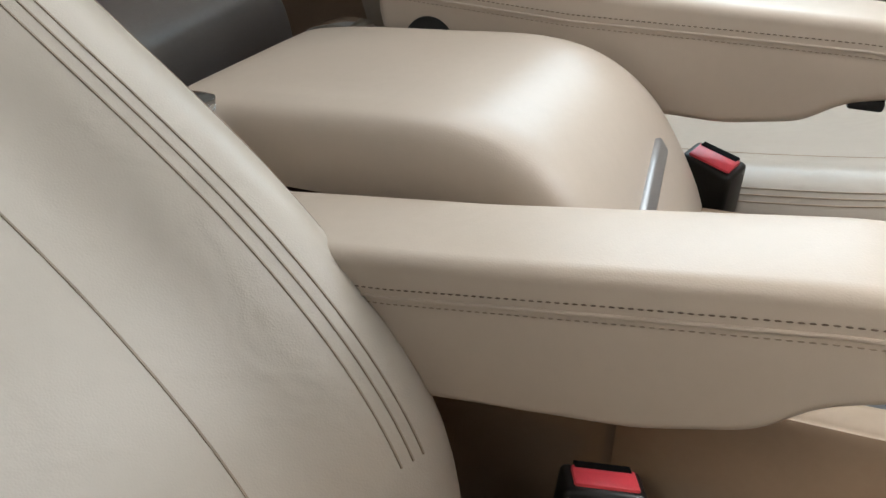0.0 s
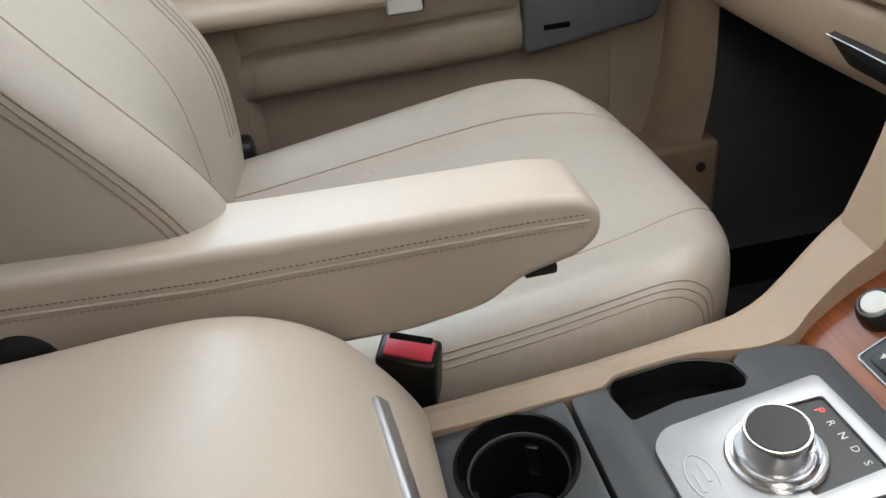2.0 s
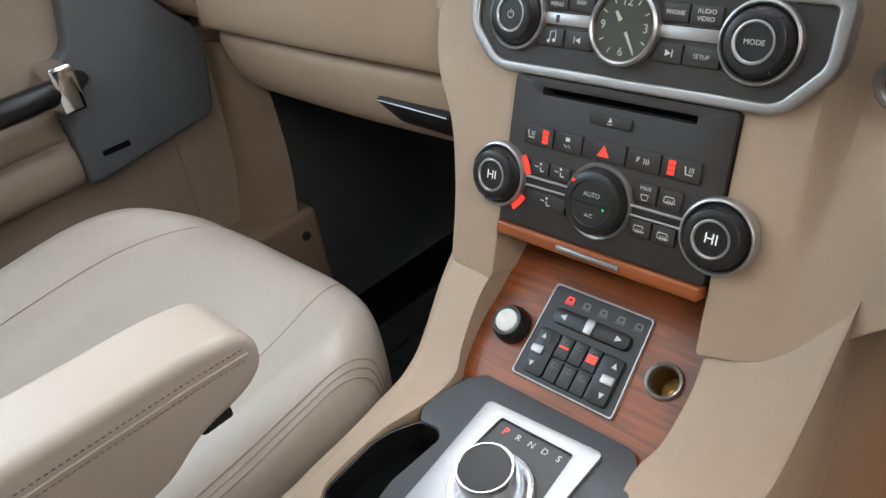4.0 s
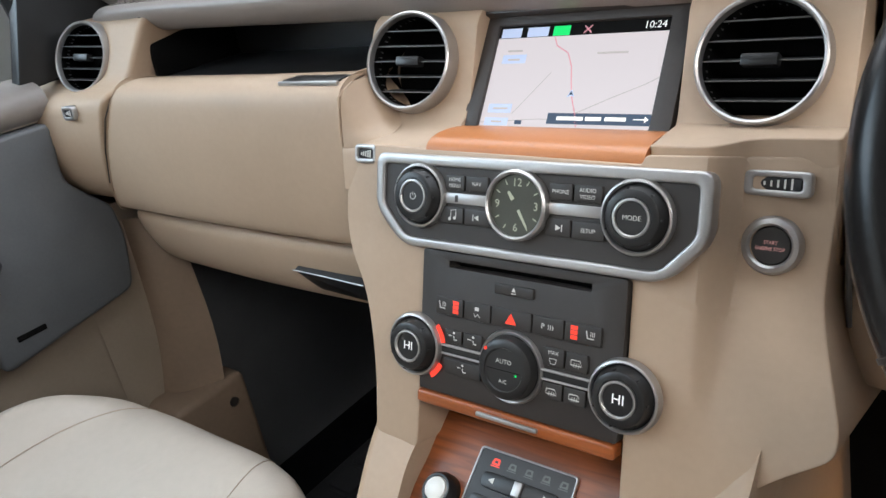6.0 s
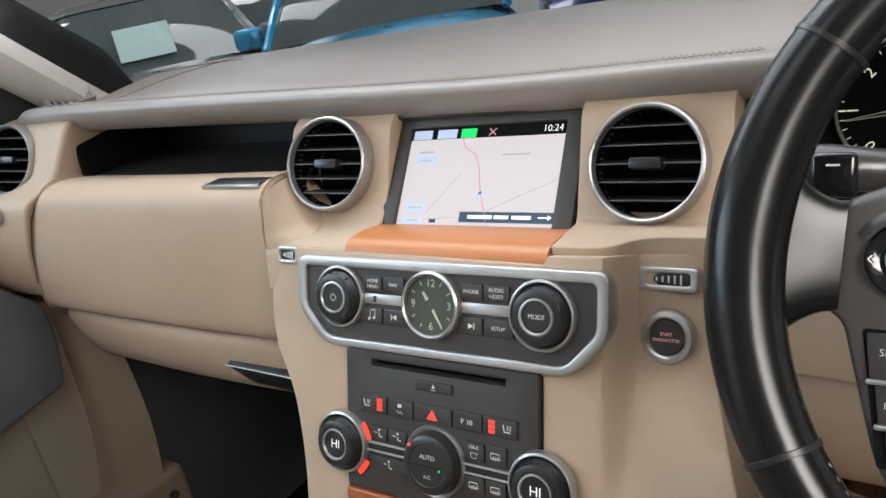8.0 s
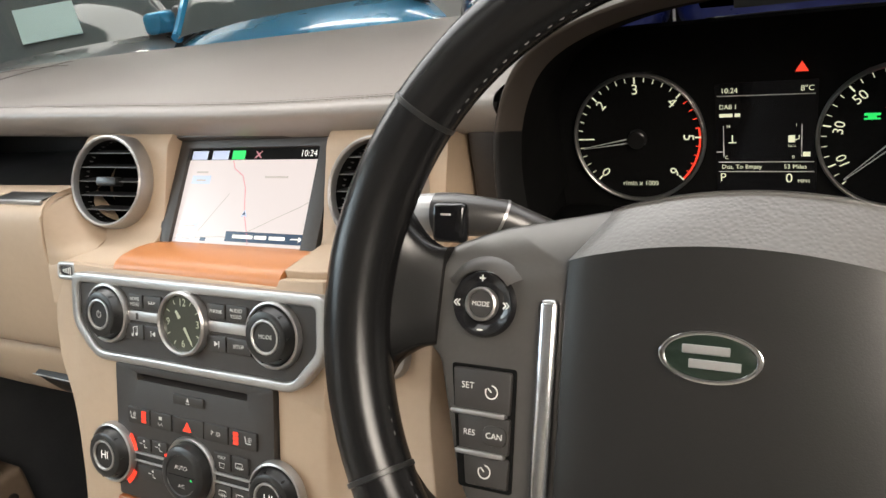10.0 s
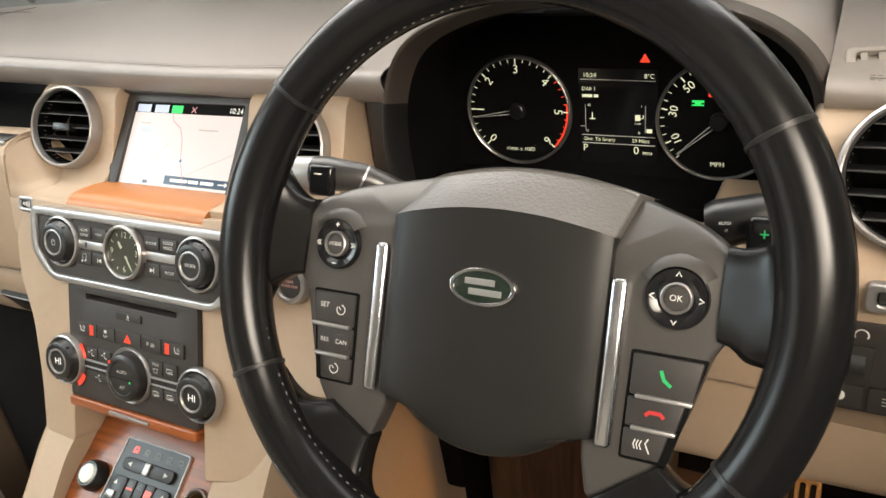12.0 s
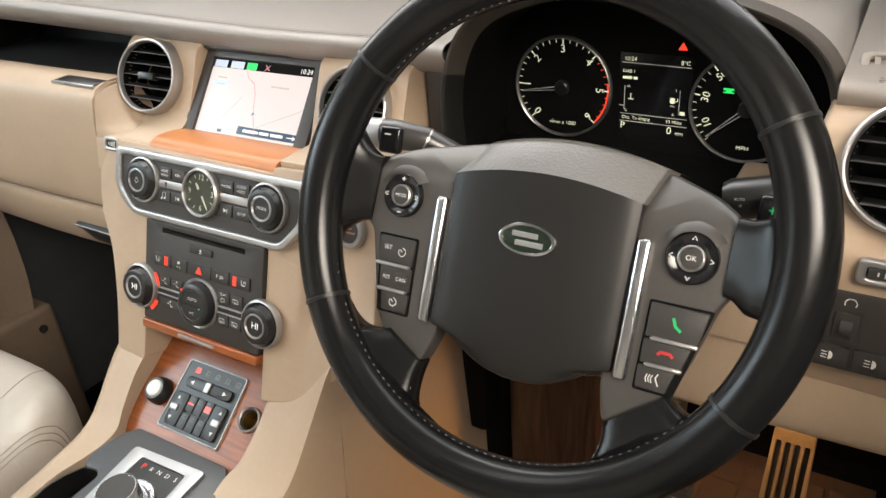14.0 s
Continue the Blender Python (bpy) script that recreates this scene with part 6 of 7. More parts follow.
def leather_spoke(one, two, name, label, end_z, seam=None):
    """A leather-wrapped arm that swells out of the rim, between its two edge curves."""
    k, across = 18, 16
    a, b = spline(one, k), spline(two, k)
    bm, rows = bmesh.new(), []
    edge = []
    for i in range(k + 1):
        s = i / k
        e = s ** 1.3
        top, low = 0.0155 + (end_z - 0.0155) * e, -0.014 - 0.014 * e
        mid, half = (top + low) / 2, (top - low) / 2
        m = (a[i] + b[i]) / 2
        push = m.normalized() * max(0.0, 0.1775 - m.length) * (1 - s) ** 2
        ring = []
        for side in (1, -1):
            for j in range(across):
                w = side * math.cos(math.pi * j / across)
                p = m + (a[i] - b[i]) / 2 * w + push * (1 - w * w)
                ring.append(bm.verts.new((p.x, p.y, mid + side * half * (1 - abs(w) ** 4.5) ** (1 / 4.5))))
        rows.append(ring)
        w = -0.955
        p = m + (a[i] - b[i]) / 2 * w + push * (1 - w * w)
        edge.append(Vector((p.x, p.y, mid + half * (1 - abs(w) ** 4.5) ** (1 / 4.5) + 0.0004)))
    n = len(rows[0])
    for r0, r1 in zip(rows, rows[1:]):
        for j in range(n):
            bm.faces.new((r0[j], r0[(j + 1) % n], r1[(j + 1) % n], r1[j]))
    bm.faces.new(rows[-1])
    bm.faces.new(rows[0])
    bmesh.ops.recalc_face_normals(bm, faces=bm.faces)
    ob = part(name, bm, WHEEL, sw, label, angle=60)
    if seam:
        tagged(part("stitching", stitches([edge[seam[0]:seam[1]]], 0.0028, 0.0042, 0.0004), PALE, ob, "pale thread along the spoke edge"), "pale thread along the spoke edge", kind="stuff")


leather_spoke([(-0.1563, 0.0885), (-0.1575, 0.066), (-0.1525, 0.053), (-0.1445, 0.0412), (-0.1356, 0.0357), (-0.130, 0.0360)], [(-0.171, -0.055), (-0.1595, -0.042), (-0.1549, -0.0275), (-0.1427, -0.0180), (-0.1330, -0.0160)], "spoke_cover", "black leather spoke covering", -0.0090)
leather_spoke([(0.158, 0.085), (0.1568, 0.062), (0.1562, 0.049), (0.1540, 0.0385), (0.145, 0.0335), (0.135, 0.0335)], [(0.170, -0.058), (0.1670, -0.042), (0.1655, -0.0322), (0.1600, -0.0265), (0.1500, -0.0250), (0.1415, -0.0190), (0.1345, -0.0180)], "spoke_cover", "black leather spoke covering", -0.0090)
leather_spoke([(-0.160, -0.082), (-0.1465, -0.0745), (-0.137, -0.0864), (-0.1245, -0.0962), (-0.112, -0.0975), (-0.1000, -0.0945)], [(0.005, -0.178), (-0.0133, -0.1705), (-0.0395, -0.1660), (-0.0578, -0.1575), (-0.0668, -0.1447), (-0.0682, -0.1278), (-0.0665, -0.1140)], "lower_spoke", "black leather lower spoke", -0.0060, (3, 17))
leather_spoke([(0.169, -0.060), (0.1597, -0.0645), (0.1555, -0.0757), (0.1483, -0.0885), (0.1367, -0.0965), (0.1250, -0.0945), (0.1145, -0.0875)], [(0.030, -0.177), (0.0455, -0.1635), (0.0605, -0.1565), (0.0721, -0.1454), (0.0773, -0.1312), (0.0762, -0.1165)], "lower_spoke", "black leather lower spoke", -0.0060, (3, 17))
sl = web([(-0.134, 0.036), (-0.108, 0.047), (-0.046, 0.060), (-0.060, 0.022), (-0.064, -0.020), (-0.060, -0.090), (-0.071, -0.1175), (-0.104, -0.101), (-0.116, -0.082), (-0.131, -0.020), (-0.1405, -0.014), (-0.1415, 0.014)], -0.030, -0.0125, "spoke_panel", SPOKE, 0.005, "graphite spoke panel", fall=0.8)
sr = web([(0.1425, -0.014), (0.1416, 0.022), (0.134, 0.034), (0.118, 0.044), (0.080, 0.057), (0.072, 0.022), (0.070, -0.020), (0.068, -0.090), (0.0745, -0.119), (0.114, -0.089), (0.124, -0.060), (0.133, -0.026)], -0.030, -0.0125, "spoke_panel", SPOKE, 0.005, "graphite spoke panel", fall=0.8)
# airbag pad with a crowned face
SS = (-1.0, -0.985, -0.93, -0.75, -0.4, 0.0, 0.4, 0.75, 0.93, 0.985, 1.0)
EDGE = (-0.040, -0.0125, -0.0075, -0.0045, -0.0025, -0.0020, -0.0025, -0.0045, -0.0075, -0.0125, -0.040)


def crease(x):
    return 0.0410 - 1.9 * (x - 0.006) ** 2


front, crown = [], []
for y0, x0, x1, drop in ((-0.1075, -0.046, 0.060, -0.030), (-0.1065, -0.050, 0.063, -0.009), (-0.099, -0.058, 0.071, -0.003), (-0.080, -0.0655, 0.0765, 0.0), (-0.040, -0.066, 0.077, 0.0), (0.0, -0.066, 0.0775, 0.0), (None, -0.0655, 0.078, 0.0)):
    row_ = []
    for sx, ez in zip(SS, EDGE):
        x = (x0 + x1) / 2 + sx * (x1 - x0) / 2
        y = crease(x) if y0 is None else y0 + (0.022 * abs(sx) ** 2.2 if y0 < -0.09 else 0.0)
        row_.append((x, y, ez + drop))
    front.append(row_)
for f in (0.0, 0.03, 0.35, 0.7, 0.95, 1.0, 1.0):
    row_ = []
    for sx, ez in zip(SS, EDGE):
        x = 0.00625 + sx * 0.07175 + f * (0.0105 + sx * -0.004)
        c, top_y = crease(0.00625 + sx * 0.07175), 0.0675 - 2.2 * (x - 0.016) ** 2
        y = c + (top_y - c) * f
        row_.append((x, y, ez - 0.85 * (y - c) - (0.03 if len(crown) == 6 else 0.0)))
    crown.append(row_)
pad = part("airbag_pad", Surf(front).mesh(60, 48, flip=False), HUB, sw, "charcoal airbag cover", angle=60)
part("pad_top", Surf(crown).mesh(60, 30), STRIP, pad, "grained top of the airbag cover, sheen painted grey", angle=50)
for x0, x1, y0, y1 in ((-0.0762, -0.0668, -0.083, 0.013), (0.0768, 0.0864, -0.085, 0.010)):
    part("silver_strip", box(x0, x1, y0, y1, -0.018, -0.0065, 0.0028, 3), KNOBMETAL, sw, "polished silver strip")
ov = [(0.0193 * math.cos(radians(a)), 0.0098 * math.sin(radians(a))) for a in range(0, 360, 8)]
bm_ = basis((0.0038, -0.0055, -0.0020), (1, 0, 0), (0, 1, 0))
bdg = part("badge", plate(ov, -0.002, 0.0022, r=0.0006, m=bm_), BADGE, pad, "dark green oval badge in a silver rim")
part("badge_rim", plate([(p[0] * 1.09, p[1] * 1.14) for p in ov], -0.002, 0.0030, [[(p[0] * 0.96, p[1] * 0.94) for p in ov]], 0.0004, m=bm_), CHROME, bdg)
part("badge_bar", join(box(-0.0115, 0.0080, 0.0010, 0.0048, 0.002, 0.0027, 0.0003, 1, m=bm_), box(-0.0085, 0.0125, -0.0050, -0.0012, 0.002, 0.0027, 0.0003, 1, m=bm_)), SATIN, bdg)
# control pods
for parent, cx, cy, rr, wd in ((sl, -0.1065, 0.008, 0.0168, "MODE"), (sr, 0.1125, 0.003, 0.0170, "OK")):
    part("pod_hood", lathe([(rr * 1.0, -0.006), (rr * 1.22, -0.008), (rr * 1.42, -0.0135)], 24, shift(cx, cy), arc=(35, 150)), SPOKE, parent)
    p = part("control_pad", lathe([(rr, -0.014), (rr, -0.0095), (rr * 0.93, -0.0075), (rr * 0.6, -0.0085), (rr * 0.5, -0.010), (0, -0.010)], 48, shift(cx, cy)), GLOSS, parent, "gloss black round control")
    part("centre_ring", lathe([(rr * 0.50, -0.0100), (rr * 0.50, -0.0062), (rr * 0.45, -0.0056), (rr * 0.41, -0.0066), (rr * 0.41, -0.010)], 40, shift(cx, cy)), SATIN, p)
    part("centre_button", lathe([(rr * 0.40, -0.010), (rr * 0.40, -0.0072), (0, -0.0068)], 32, shift(cx, cy)), BUTTON, p)
    part("lettering", text(wd, 0.0034 if wd == "MODE" else 0.0048, shift(cx, cy, -0.0065)), WHITE_INK, p)
    z = -0.0072
    d = rr * 0.76
    if wd == "OK":
        ms = [ribbon([(cx + d * math.cos(radians(a)) + 0.0018 * math.cos(radians(a + 130)), cy + d * math.sin(radians(a)) + 0.0018 * math.sin(radians(a + 130))), (cx + (d + 0.0012) * math.cos(radians(a)), cy + (d + 0.0012) * math.sin(radians(a))), (cx + d * math.cos(radians(a)) + 0.0018 * math.cos(radians(a - 130)), cy + d * math.sin(radians(a)) + 0.0018 * math.sin(radians(a - 130)))], 0.0007, z) for a in (0, 90, 180, 270)]
    else:
        ms = [ribbon([(cx - 0.0016, cy + d), (cx + 0.0016, cy + d)], 0.0007, z), ribbon([(cx, cy + d - 0.0016), (cx, cy + d + 0.0016)], 0.0007, z), ribbon([(cx - 0.0016, cy - d), (cx + 0.0016, cy - d)], 0.0007, z)]
        for s in (-1, 1):
            for k in (0, 0.0016):
                ms.append(ribbon([(cx + s * (d - 0.001 + k), cy + 0.0016), (cx + s * (d + 0.0006 + k), cy), (cx + s * (d - 0.001 + k), cy - 0.0016)], 0.0006, z))
    marks(p, ms)
part("key_bed", plate(rpoly([(-0.1228, -0.0228), (-0.0872, -0.0228), (-0.0862, -0.0835), (-0.1150, -0.0835)], 0.002), -0.016, -0.0118), MATT, sl)
part("key_bed", plate(rpoly([(0.0905, -0.0885), (0.1165, -0.0885), (0.1325, -0.0278), (0.0913, -0.0278)], 0.002), -0.016, -0.0118), MATT, sr)
rows_l = [(-0.024, -0.046, -0.1215, -0.0885), (-0.0465, -0.0655, -0.1175, -0.088), (-0.066, -0.082, -0.113, -0.0875)]
for i, (ya, yb, xa, xb) in enumerate(rows_l):
    b = part("button", plate(rpoly([(xa + 0.0005, ya - 0.0005), (xb - 0.0005, ya - 0.0005), (xb - 0.0005, yb + 0.0005), (xa + 0.0025, yb + 0.0005)], 0.0015, 3), -0.016, -0.0098, r=0.0008), WKEY, sl)
    cx, cy, z = (xa + xb) / 2, (ya + yb) / 2, -0.0095
    if i == 1:
        part("lettering", text("RES", 0.0042, shift(cx - 0.007, cy, z)), WHITE_INK, b)
        part("cancel_key", plate(rpoly([(cx + 0.0005, cy - 0.005), (cx + 0.0135, cy - 0.005), (cx + 0.0135, cy + 0.005), (cx + 0.0005, cy + 0.005)], 0.0048, 4), -0.011, -0.0085, r=0.0006), BUTTON, b)
        part("lettering", text("CAN", 0.0042, shift(cx + 0.007, cy, -0.0083)), WHITE_INK, b)
    else:
        if i == 0:
            part("lettering", text("SET", 0.0046, shift(cx - 0.007, cy + 0.002, z)), WHITE_INK, b)
        ax = cx + (0.006 if i == 0 else 0.0)
        marks(b, [ribbon([(ax + 0.0032 * math.cos(radians(a)), cy + 0.0032 * math.sin(radians(a))) for a in range(150, 451, 20)], 0.0007, z), ribbon([(ax, cy), (ax - 0.002, cy + 0.002)], 0.0007, z)])
    if i < 2:
        part("bar", box(xa + 0.001, xb - 0.002, yb - 0.0012, yb + 0.0014, -0.012, -0.0075, 0.001, 2), SATIN, sl, "slim silver bar")
rows_r = [(-0.029, -0.0525, 0.0925, 0.131), (-0.053, -0.070, 0.092, 0.124), (-0.0705, -0.087, 0.0915, 0.117)]
for i, (ya, yb, xa, xb) in enumerate(rows_r):
    b = part("button", plate(rpoly([(xa + 0.0005, ya - 0.0005), (xb - 0.0005, ya - 0.0005), (xb - 0.0045, yb + 0.0005), (xa + 0.0005, yb + 0.0005)], 0.0015, 3), -0.016, -0.0098, r=0.0008), WKEY, sr)
    cx, cy, z = (xa + xb) / 2, (ya + yb) / 2, -0.0095
    if i == 0:
        marks(b, [ribbon([(cx - 0.003, cy + 0.004), (cx - 0.001, cy - 0.001), (cx + 0.003, cy - 0.004)], 0.0020, z)], DIM_GREEN, "lit_symbol")
    elif i == 1:
        marks(b, [ribbon([(cx - 0.005, cy - 0.001), (cx - 0.003, cy + 0.0012), (cx + 0.003, cy + 0.0012), (cx + 0.005, cy - 0.001)], 0.0022, z)], DIM_RED, "lit_symbol")
    else:
        marks(b, [ribbon([(cx + 0.002, cy + 0.004), (cx + 0.0005, cy + 0.001), (cx + 0.003, cy - 0.004)], 0.0008, z), *[ribbon([(cx - 0.0015 - 0.0017 * k, cy + 0.0026), (cx - 0.0025 - 0.0017 * k, cy), (cx - 0.0015 - 0.0017 * k, cy - 0.0026)], 0.0007, z) for k in range(3)]])
    if i < 2:
        part("bar", box(xa + 0.004, xb - 0.004, yb - 0.0012, yb + 0.0014, -0.012, -0.0075, 0.001, 2), SATIN, sr, "slim silver bar")
for parent, x, y in ((sl, -0.0715, -0.0925), (sr, 0.0800, -0.0935)):
    marks(parent, [plate([(x - 0.004, y - 0.0008), (x + 0.001, y - 0.0008), (x + 0.0035, y - 0.0025), (x + 0.0035, y + 0.0025), (x + 0.001, y + 0.0008), (x - 0.004, y + 0.0008)], -0.0128, -0.0126)], name="horn_symbol")
part("hub_back", plate(rpoly([(-0.064, 0.05), (0.08, 0.05), (0.075, -0.095), (-0.06, -0.095)], 0.03, 6), -0.07, -0.030, r=0.004), BLACK, sw)

# column, stalks
col = thing("steering_column", "dark steering column shroud with two stalks", "steering column", STEER)
part("shroud", lathe([(0.045, -0.065), (0.058, -0.07), (0.066, -0.10), (0.070, -0.20), (0.072, -0.33)], 40), DARK, col)
Si = STEER.inverted()
stl = part("left_stalk", tube([Si @ Vector(p) for p in ((0.385, 0.890, 0.800), (0.350, 0.868, 0.822), (0.330, 0.855, 0.840), (0.308, 0.8425, 0.8555), (0.282, 0.838, 0.8590), (0.270, 0.837, 0.8590))], [0.007, 0.0080, 0.0090, 0.0105, 0.0122, 0.0125], 20), GLOSSY, col, "dark grey wiper stalk with silver end")
part("stalk_end", tube([Si @ Vector(p) for p in ((0.270, 0.837, 0.8590), (0.252, 0.8355, 0.8585), (0.2455, 0.835, 0.8583))], [0.0122, 0.0120, 0.0100], 20), SATIN, stl, "silver stalk end")
part("stalk_ring", tube([Si @ Vector(p) for p in ((0.3070, 0.8421, 0.8562), (0.3082, 0.8426, 0.8554))], 0.0107, 20), SATIN, stl)
part("paddle", box(-0.0105, 0.0105, -0.012, 0.010, -0.004, 0.004, 0.0034, 4, m=Si @ basis((0.286, 0.8225, 0.8615), (1, 0, 0), (0, 0.35, 1))), GLOSS, col, "black shift paddle with minus mark")
part("paddle_mark", box(-0.0030, 0.0030, -0.0005, 0.0005, 0.004, 0.0045, m=Si @ basis((0.286, 0.8225, 0.8655), (1, 0, 0), (0, 0.35, 1))), WHITE_INK, col)
strr = part("right_stalk", tube([Si @ Vector(p) for p in ((0.600, 0.900, 0.836), (0.575, 0.894, 0.832), (0.545, 0.885, 0.826), (0.538, 0.884, 0.825))], [0.012, 0.0145, 0.016, 0.013], 20), BLACK, col, "black light stalk with printed marks")
for wd, x, z in (("AUTO", 0.551, 0.842), ("OFF", 0.551, 0.837)):
    part("lettering", text(wd, 0.0027, Si @ basis((x, 0.8705, z - 0.008), (1, 0, 0.12), (0, 0.4, 1))), WHITE_INK, strr)
part("paddle", box(-0.011, 0.014, -0.014, 0.013, -0.004, 0.004, 0.0038, 4, m=Si @ basis((0.576, 0.866, 0.829), (1, 0, 0), (0.2, 0.35, 1))), GLOSS, col, "black shift paddle with plus mark")
part("paddle_mark", join(box(-0.0025, 0.0025, -0.0004, 0.0004, 0.004, 0.0045, m=Si @ basis((0.575, 0.866, 0.832), (1, 0, 0), (0, 0.35, 1))), box(-0.0004, 0.0004, -0.0025, 0.0025, 0.004, 0.0045, m=Si @ basis((0.575, 0.866, 0.832), (1, 0, 0), (0, 0.35, 1)))), DIM_GREEN, col)

# ---- instrument binnacle ----
LIP = material("dark brown padded lip", (0.058, 0.048, 0.041), 0.5, vary=0.06, scale=10, bump=0.2, bump_scale=1300, kind="leather")
bin_ = thing("instrument_hood", "taupe instrument hood with black lining", "dashboard")
arch = [(0.243, 0.770), (0.240, 0.83), (0.250, 0.885), (0.278, 0.925), (0.340, 0.950), (0.42, 0.958), (0.50, 0.952), (0.562, 0.930), (0.594, 0.892), (0.604, 0.83), (0.602, 0.770)]
cxh, czh = 0.42, 0.82
outn, inn = [], []
for x, z in arch:
    dx, dz = x - cxh, max(z - czh, 0.0)
    zz = lambda s: czh + (z - czh) * s if z > czh else z
    outn.append([(cxh + dx * 0.94, 1.000, zz(0.89)), (cxh + dx * 0.965, 0.984, zz(0.94)), (cxh + dx, 0.974, zz(0.985)), (cxh + dx * 1.03, 0.992, zz(1.0)), (cxh + dx * 1.05, 1.05, zz(0.98)), (cxh + dx * 1.07, 1.15, zz(0.95)), (cxh + dx * 1.08, 1.26, zz(0.86))])
    inn.append([(cxh + dx * 0.942, 0.9995, zz(0.892)), (cxh + dx * 0.975, 1.03, zz(0.855)), (cxh + dx * 1.07, 1.15, zz(0.75))])
hood_bm, lip_bm, flank_bm = Surf([r[3:] for r in outn]).mesh(14, 60), Surf([r[:4] for r in outn]).mesh(12, 60), Surf(outn).mesh(24, 60)
for bm, up in ((hood_bm, False), (lip_bm, False), (flank_bm, True)):
    bmesh.ops.bisect_plane(bm, geom=bm.verts[:] + bm.edges[:] + bm.faces[:], plane_co=(0.42, 1.0, 0.861), plane_no=(0, 0.25, 1), clear_outer=up, clear_inner=not up)
part("hood", hood_bm, TAUPE, bin_, angle=70)
part("lip", lip_bm, LIP, bin_, "dark brown padded lip", angle=70)
other = flank_bm.copy()
for bm, keep in ((flank_bm, -1), (other, 1)):
    bmesh.ops.delete(bm, geom=[v for v in bm.verts if (v.co.x - 0.42) * keep < 0], context="VERTS")
    part("flank", bm, BLACK, bin_, "black lower flank", angle=70)
part("lining", Surf(inn).mesh(10, 60), MATT, bin_, "black lining", angle=70)
inst = thing("instrument_cluster", "lit black instrument cluster with two dials", "instrument panel", basis((0.302, 1.14, 0.811), (1, 0, 0), (0, 0, 1)))
part("face", box(-0.075, 0.296, -0.10, 0.095, -0.02, -0.001), MATT, inst)
for cx, cy, lab in ((0.0, 0.0, "engine speed dial"), (0.201, -0.003, "road speed dial")):
    d = part("dial", plate(circle(0.056, 72, cx, cy), -0.001, 0.0006), MATT, inst, lab)
    part("dial_ring", lathe([(0.0555, 0.0), (0.0555, 0.004), (0.0568, 0.0052), (0.0582, 0.004), (0.0586, 0.0)], 80, shift(cx, cy)), SATIN, d, "thin silver dial ring")
    if cx == 0.0:
        for k in range(0, 31):
            a = radians(225 - 9 * k)
            big = k % 5 == 0
            red = k >= 21
            part("tick", ribbon([((0.049 if big else 0.0505) * math.cos(a), (0.049 if big else 0.0505) * math.sin(a)), (0.0545 * math.cos(a), 0.0545 * math.sin(a))], 0.0013 if big else 0.0007, 0.0012), LIT_RED if red and not big else INK, d)
        part("red_arc", ribbon([(0.0535 * math.cos(radians(225 - 45 * q)), 0.0535 * math.sin(radians(225 - 45 * q))) for q in np.linspace(4.8, 6.0, 20)], 0.0016, 0.0011), LIT_RED, d)
        for q in range(7):
            a = radians(225 - 45 * q)
            part("numeral", text(str(q), 0.0128, shift(0.0435 * math.cos(a), 0.0435 * math.sin(a), 0.0012) @ pose(0, 0, 0, 0, 0, 135 - 45 * q)), INK, d)
        part("lettering", text("r/min x 1000", 0.0062, shift(0, -0.042, 0.0012)), INK, d)
        na, wd = 189, None
    else:
        for k in range(0, 29):
            a = radians(225 - 9.375 * k)
            big = k % 4 == 2
            part("tick", ribbon([(cx + (0.0485 if big else 0.0505) * math.cos(a), cy + (0.0485 if big else 0.0505) * math.sin(a)), (cx + 0.0545 * math.cos(a), cy + 0.0545 * math.sin(a))], 0.0013 if big else 0.0007, 0.0012), INK, d)
        for q in range(10, 131, 20):
            a = radians(225 - 1.875 * q)
            part("numeral", text(str(q), 0.0112, shift(cx + 0.0425 * math.cos(a), cy + 0.0425 * math.sin(a), 0.0012) @ pose(0, 0, 0, 0, 0, 135 - 1.875 * q)), INK, d)
        part("lettering", text("MPH", 0.0065, shift(cx, cy - 0.043, 0.0012)), INK, d)
        part("warning_lamp", join(ribbon([(cx - 0.025, cy + 0.0185), (cx - 0.014, cy + 0.0185)], 0.0022, 0.0013), ribbon([(cx - 0.025, cy + 0.0150), (cx - 0.014, cy + 0.0150)], 0.0014, 0.0013), quad(cx - 0.0225, cx - 0.0165, cy + 0.015, cy + 0.0185, 0.0012)), LIT_GREEN, d, "lit green warning lamp")
        part("warning_lamp", join(plate(circle(0.0030, 16, cx - 0.007, cy + 0.0275), 0.001, 0.0013), quad(cx - 0.0105, cx - 0.0035, cy + 0.0230, cy + 0.0268, 0.0012)), LIT_RED, d, "lit red warning lamp")
        na = 222
    a = radians(na)
    part("needle", join(*[plate([(cx + 0.006 * math.cos(a + s * 0.25), cy + 0.006 * math.sin(a + s * 0.25)), (cx + 0.050 * math.cos(a + s * 0.004), cy + 0.050 * math.sin(a + s * 0.004)), (cx + 0.050 * math.cos(a + s * 0.012), cy + 0.050 * math.sin(a + s * 0.012)), (cx + 0.006 * math.cos(a + s * 0.42), cy + 0.006 * math.sin(a + s * 0.42))], 0.0045, 0.005) for s in (-1, 1)]), WHITE_INK, d, "slim white needle")
    part("needle_cap", lathe([(0.0085, 0.001), (0.0082, 0.0065), (0.007, 0.0075), (0, 0.0078)], 32, shift(cx, cy)), BLACK, d)
lcd = part("display", quad(0.066, 0.144, -0.052, 0.045, 0.0), GLOSS, inst, "dark information display")
z = 0.0006
